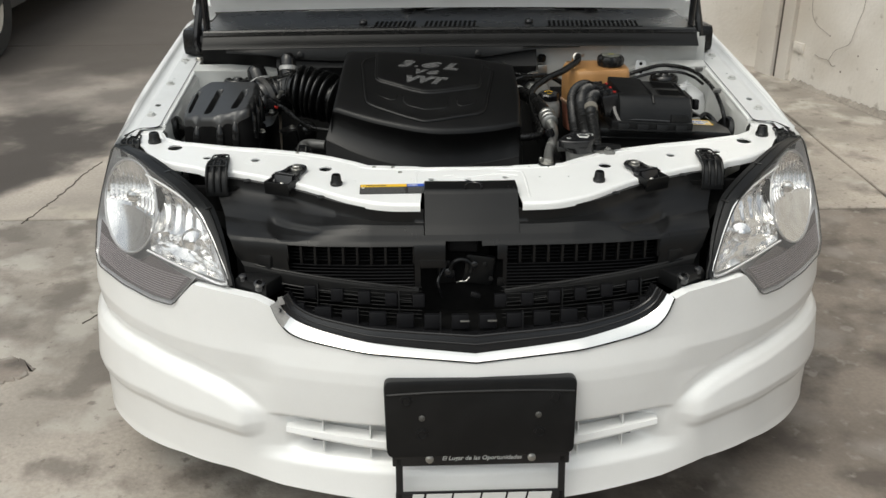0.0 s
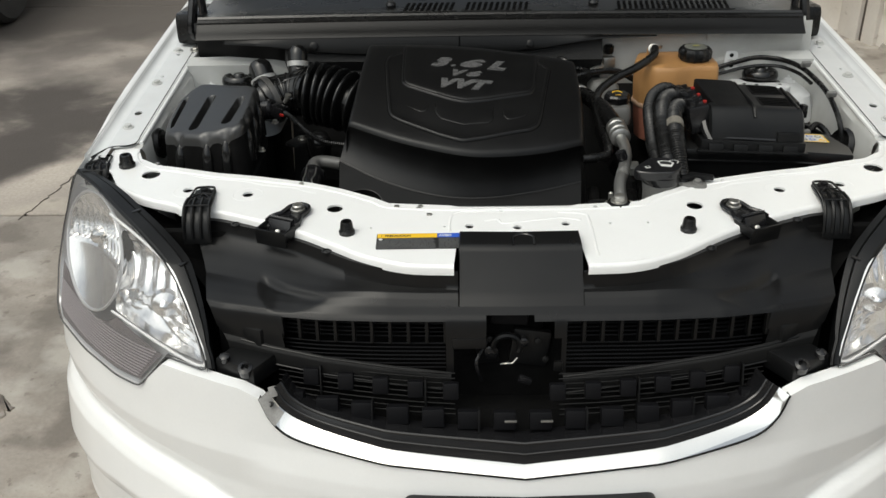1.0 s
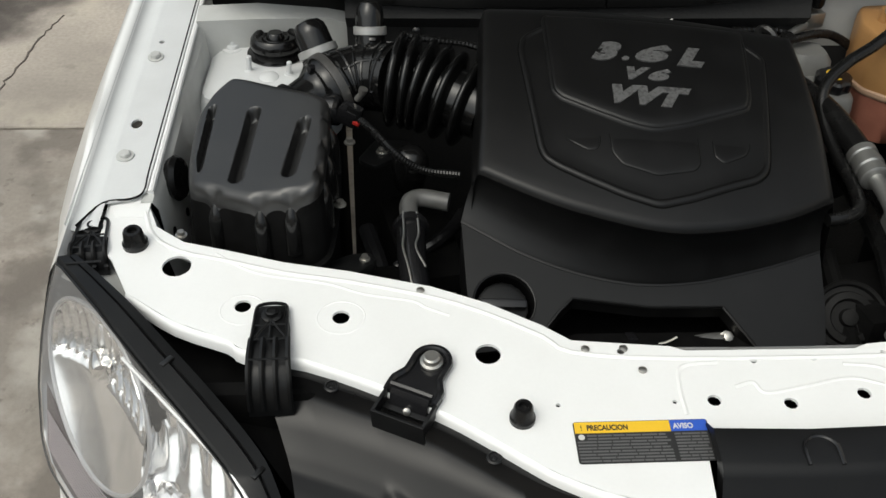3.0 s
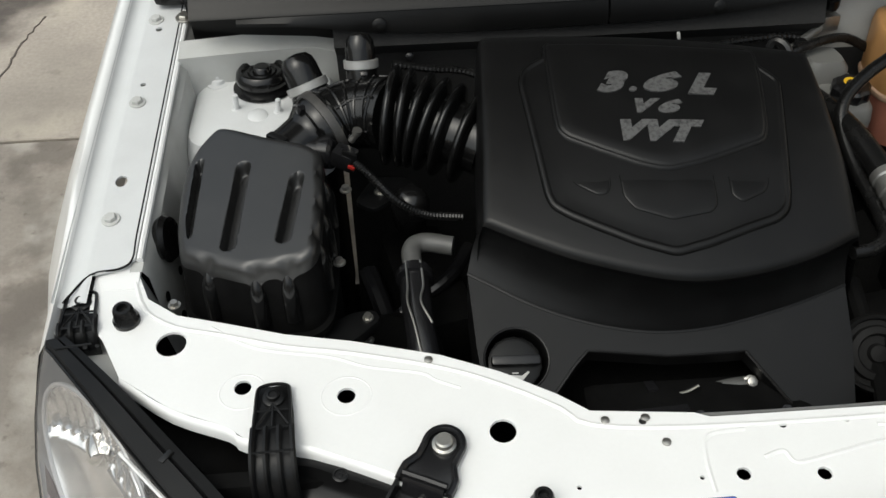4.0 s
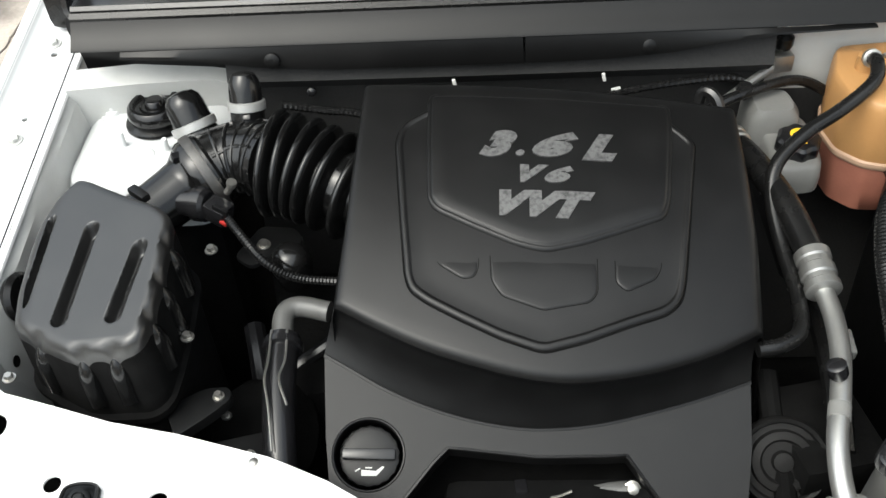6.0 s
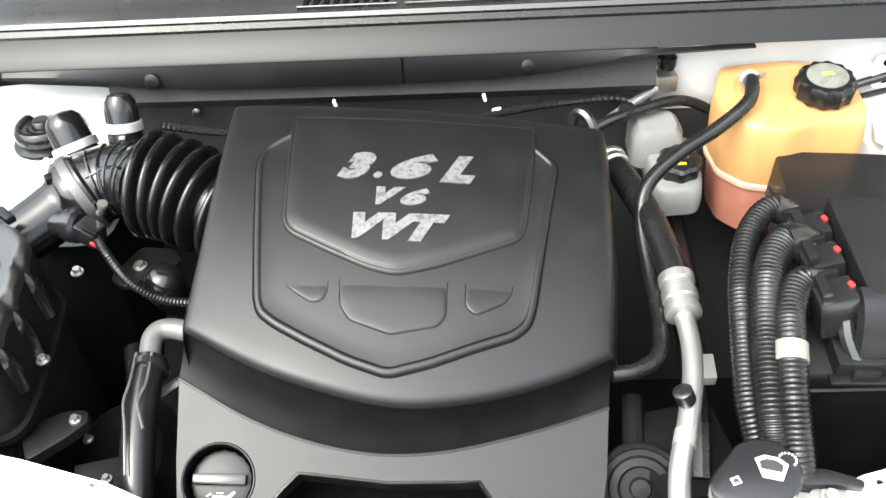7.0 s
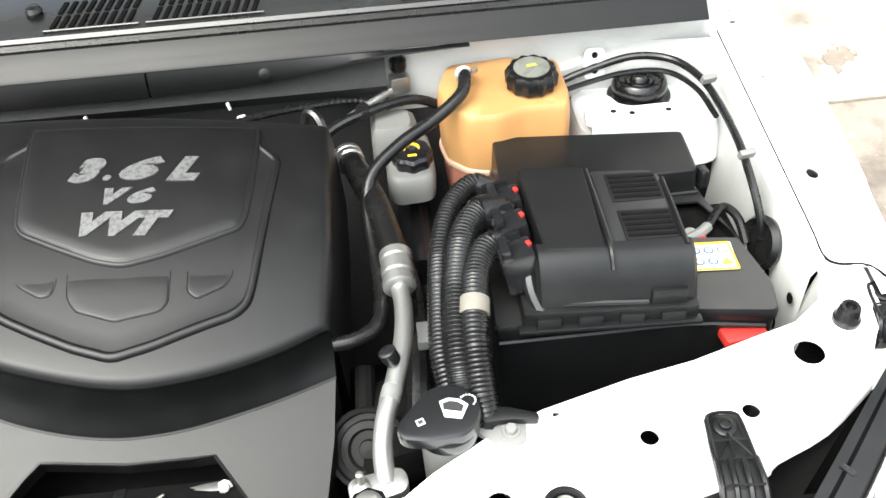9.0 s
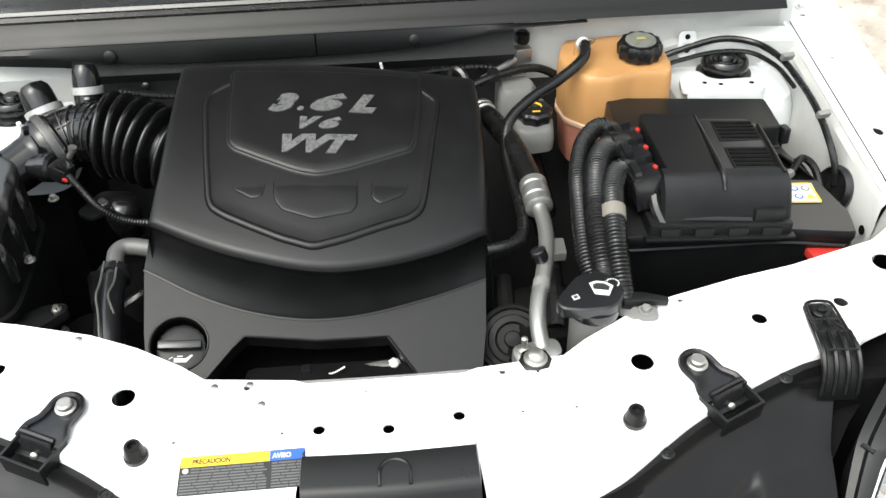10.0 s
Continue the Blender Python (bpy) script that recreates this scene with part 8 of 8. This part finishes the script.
flip = part("flip_cap", slab(rounded([Vector(p) for p in out], 0.006, 2), -0.008, 0.008, wm, 0.005, segments=3), GLOSSY, washer, "glossy black flip cap")
part("cap_skirt", lathe([(0.0325, -0.020), (0.0335, -0.012), (0.033, -0.006)], (0.256, 1.628, 1.013), (0, -0.12, 1), 28), GLOSSY, washer)
im = wm @ pose(0.008, 0.002, 0.0082, 0, 0, -14)
part("windscreen_mark", slab([(-0.016, 0.006), (-0.008, 0.011), (0.004, 0.011), (0.013, 0.006), (0.009, -0.011), (-0.008, -0.011)], 0, 0.0006, im), WHITEINK, flip)
part("mark_inside", slab([(-0.012, 0.004), (-0.006, 0.0075), (0.002, 0.0075), (0.009, 0.004), (0.008, -0.003), (-0.010, -0.003)], 0.0005, 0.0011, im), BLACKINK, flip)
for k in range(9):
    t = -0.6 + 0.42 * k
    part("drop_mark", lathe([(0.0010, 0), (0.0010, 0.0006)], im @ Vector((0.012 + 0.0075 * math.cos(t), 0.011 + 0.0065 * math.sin(t), 0)), (0, -0.12, 1), 8), WHITEINK, flip)
part("book_mark", slab([(-0.004, -0.0035), (0.004, -0.0035), (0.004, 0.0035), (-0.004, 0.0035)], 0, 0.0006, wm @ pose(-0.026, -0.010, 0.0082, 0, 0, 20)), WHITEINK, flip)
part("book_mark_inside", slab([(-0.0025, -0.002), (0.0025, -0.002), (0.0025, 0.002), (-0.0025, 0.002)], 0.0005, 0.001, wm @ pose(-0.026, -0.010, 0.0082, 0, 0, 20)), BLACKINK, flip)
part("hinge_arm", slab(rounded([Vector(p) for p in ((0.030, 0.012), (0.060, 0.012), (0.082, 0.004), (0.092, 0.000), (0.090, -0.008), (0.065, -0.004), (0.036, -0.004))], 0.004, 2), -0.020, -0.012, wm, 0.002), PLASTIC, washer)
part("neck_bracket", slab(rounded([Vector(p) for p in ((0.275, 1.665), (0.335, 1.636), (0.332, 1.604), (0.305, 1.606), (0.265, 1.640))], 0.01, 4), 0.984, 0.990, None, 0.002), MILKY, washer)
part("bracket_bolt", bolt(bmesh.new(), (0.318, 1.620, 0.990), (0, -0.1, 1), 0.0065, 0.006), MILKY, washer)

# ---- pipes and clips on the bulkhead ----
lines = thing("bulkhead_pipes", (0.2, 2.17, 1.0), "thin metal pipes and dark hoses across the bulkhead", "pipe")
part("bright_pipe", tube([(0.12, 2.10, 1.035), (0.165, 2.125, 1.052), (0.21, 2.16, 1.06), (0.24, 2.18, 1.066)], 0.006, 10, 6), ALU, lines)
part("dark_pipe", tube([(0.11, 2.08, 1.02), (0.14, 2.11, 1.045), (0.19, 2.13, 1.058), (0.26, 2.16, 1.055), (0.31, 2.165, 1.03)], 0.007, 10, 6), RUBBER, lines)
part("pipe_union", box((0.026, 0.022, 0.024), (0.243, 2.18, 1.072), (0, 0, 10), 0.003), STEEL, lines)
part("union_cap", lathe([(0.010, 0), (0.012, 0.005), (0.012, 0.016), (0.007, 0.021)], (0.243, 2.182, 1.09), (0, 0, 1), 16), RUBBER, lines)
part("pipe_knob", lathe([(0.011, -0.006), (0.012, 0), (0.010, 0.008)], (0.19, 2.135, 1.058), (0, -0.4, 1), 8), RUBBER, lines)
part("pale_lever", tube([(0.115, 2.055, 1.06), (0.12, 2.07, 1.10), (0.135, 2.06, 1.10), (0.145, 2.04, 1.07)], 0.007, 8, 5), GREYPLASTIC, lines)
part("dark_pipe", tube([(0.168, 1.80, 0.91), (0.166, 1.74, 0.89), (0.17, 1.68, 0.86), (0.16, 1.60, 0.83)], 0.012, 10, 6), DARK, lines)
part("dark_pipe", tube([(0.22, 1.96, 0.96), (0.235, 1.88, 0.94), (0.232, 1.78, 0.93), (0.225, 1.70, 0.90)], 0.014, 10, 6), RUBBER, lines)
part("white_connector", box((0.018, 0.03, 0.016), (0.243, 1.800, 0.955), (10, 0, 0), 0.002), MILKY, lines, "white connector")
part("pulley", lathe([(0.046, -0.02), (0.048, 0.0), (0.046, 0.004), (0.042, 0.002), (0.040, -0.004), (0.034, -0.004), (0.032, 0.002), (0.024, 0.003), (0.021, -0.002), (0.012, -0.002), (0.010, 0.005), (0.003, 0.006)], (0.168, 1.700, 0.885), (-0.1, -0.7, 0.7), 32), MESHBLACK, lines, "dark grooved pulley low in the bay")
part("lower_lump", box((0.10, 0.12, 0.06), (0.22, 1.74, 0.87), (0, 0, 12), 0.015), DARK, lines)
harness = thing("bulkhead_harness", (0.1, 2.14, 1.05), "taped cable clipped to the bulkhead with white clips", "cable")
part("cable", tube([(-0.06, 2.115, 1.05), (0.02, 2.125, 1.066), (0.10, 2.140, 1.070), (0.18, 2.16, 1.062), (0.21, 2.155, 1.05)], 0.0045, 8, 8, ribs=0.008, rib_depth=0.001), RUBBER, harness)
for x, y, z, ln in ((0.013, 2.138, 1.084, 1), (0.028, 2.130, 1.070, 0), (0.178, 2.165, 1.078, 1), (-0.175, 2.135, 1.085, 1)):
    part("white_clip", box((0.0045 if ln else 0.012, 0.005, 0.011 if ln else 0.0055), (x, y, z), (0, -12, 0), 0.0015), WHITEINK, harness)
part("insulation_pin", lathe([(0.007, 0), (0.006, 0.003), (0.003, 0.005)], (-0.365, 2.165, 1.06), (0, -1, 0.3), 14), GLOSSY, harness)
apron_cable = thing("apron_cable", (0.64, 2.0, 0.95), "black sheathed cable running along the white apron", "cable")
part("cable", tube([(0.46, 2.180, 1.045), (0.50, 2.182, 1.060), (0.568, 2.182, 1.077), (0.62, 2.166, 1.076), (0.648, 2.12, 1.070), (0.657, 2.06, 1.062), (0.660, 1.988, 1.050), (0.660, 1.93, 1.03), (0.662, 1.898, 1.005), (0.664, 1.888, 0.975)], 0.0054, 10, 8), RUBBER, apron_cable)
part("thin_cable", tube([(0.47, 2.170, 1.040), (0.55, 2.168, 1.060), (0.61, 2.155, 1.064), (0.640, 2.11, 1.060), (0.650, 2.05, 1.052)], 0.004, 8, 8), RUBBER, apron_cable)
for p in ((0.650, 2.095, 1.082), (0.660, 1.96, 1.052)):
    part("cable_clip", box((0.02, 0.008, 0.012), p, (25, 0, 10), 0.0015), MILKY, apron_cable, "white cable clip")
part("ground_lead", tube([(0.60, 1.90, 0.99), (0.625, 1.925, 1.0), (0.645, 1.92, 0.985), (0.652, 1.90, 0.96)], 0.006, 8, 6), RUBBER, apron_cable)
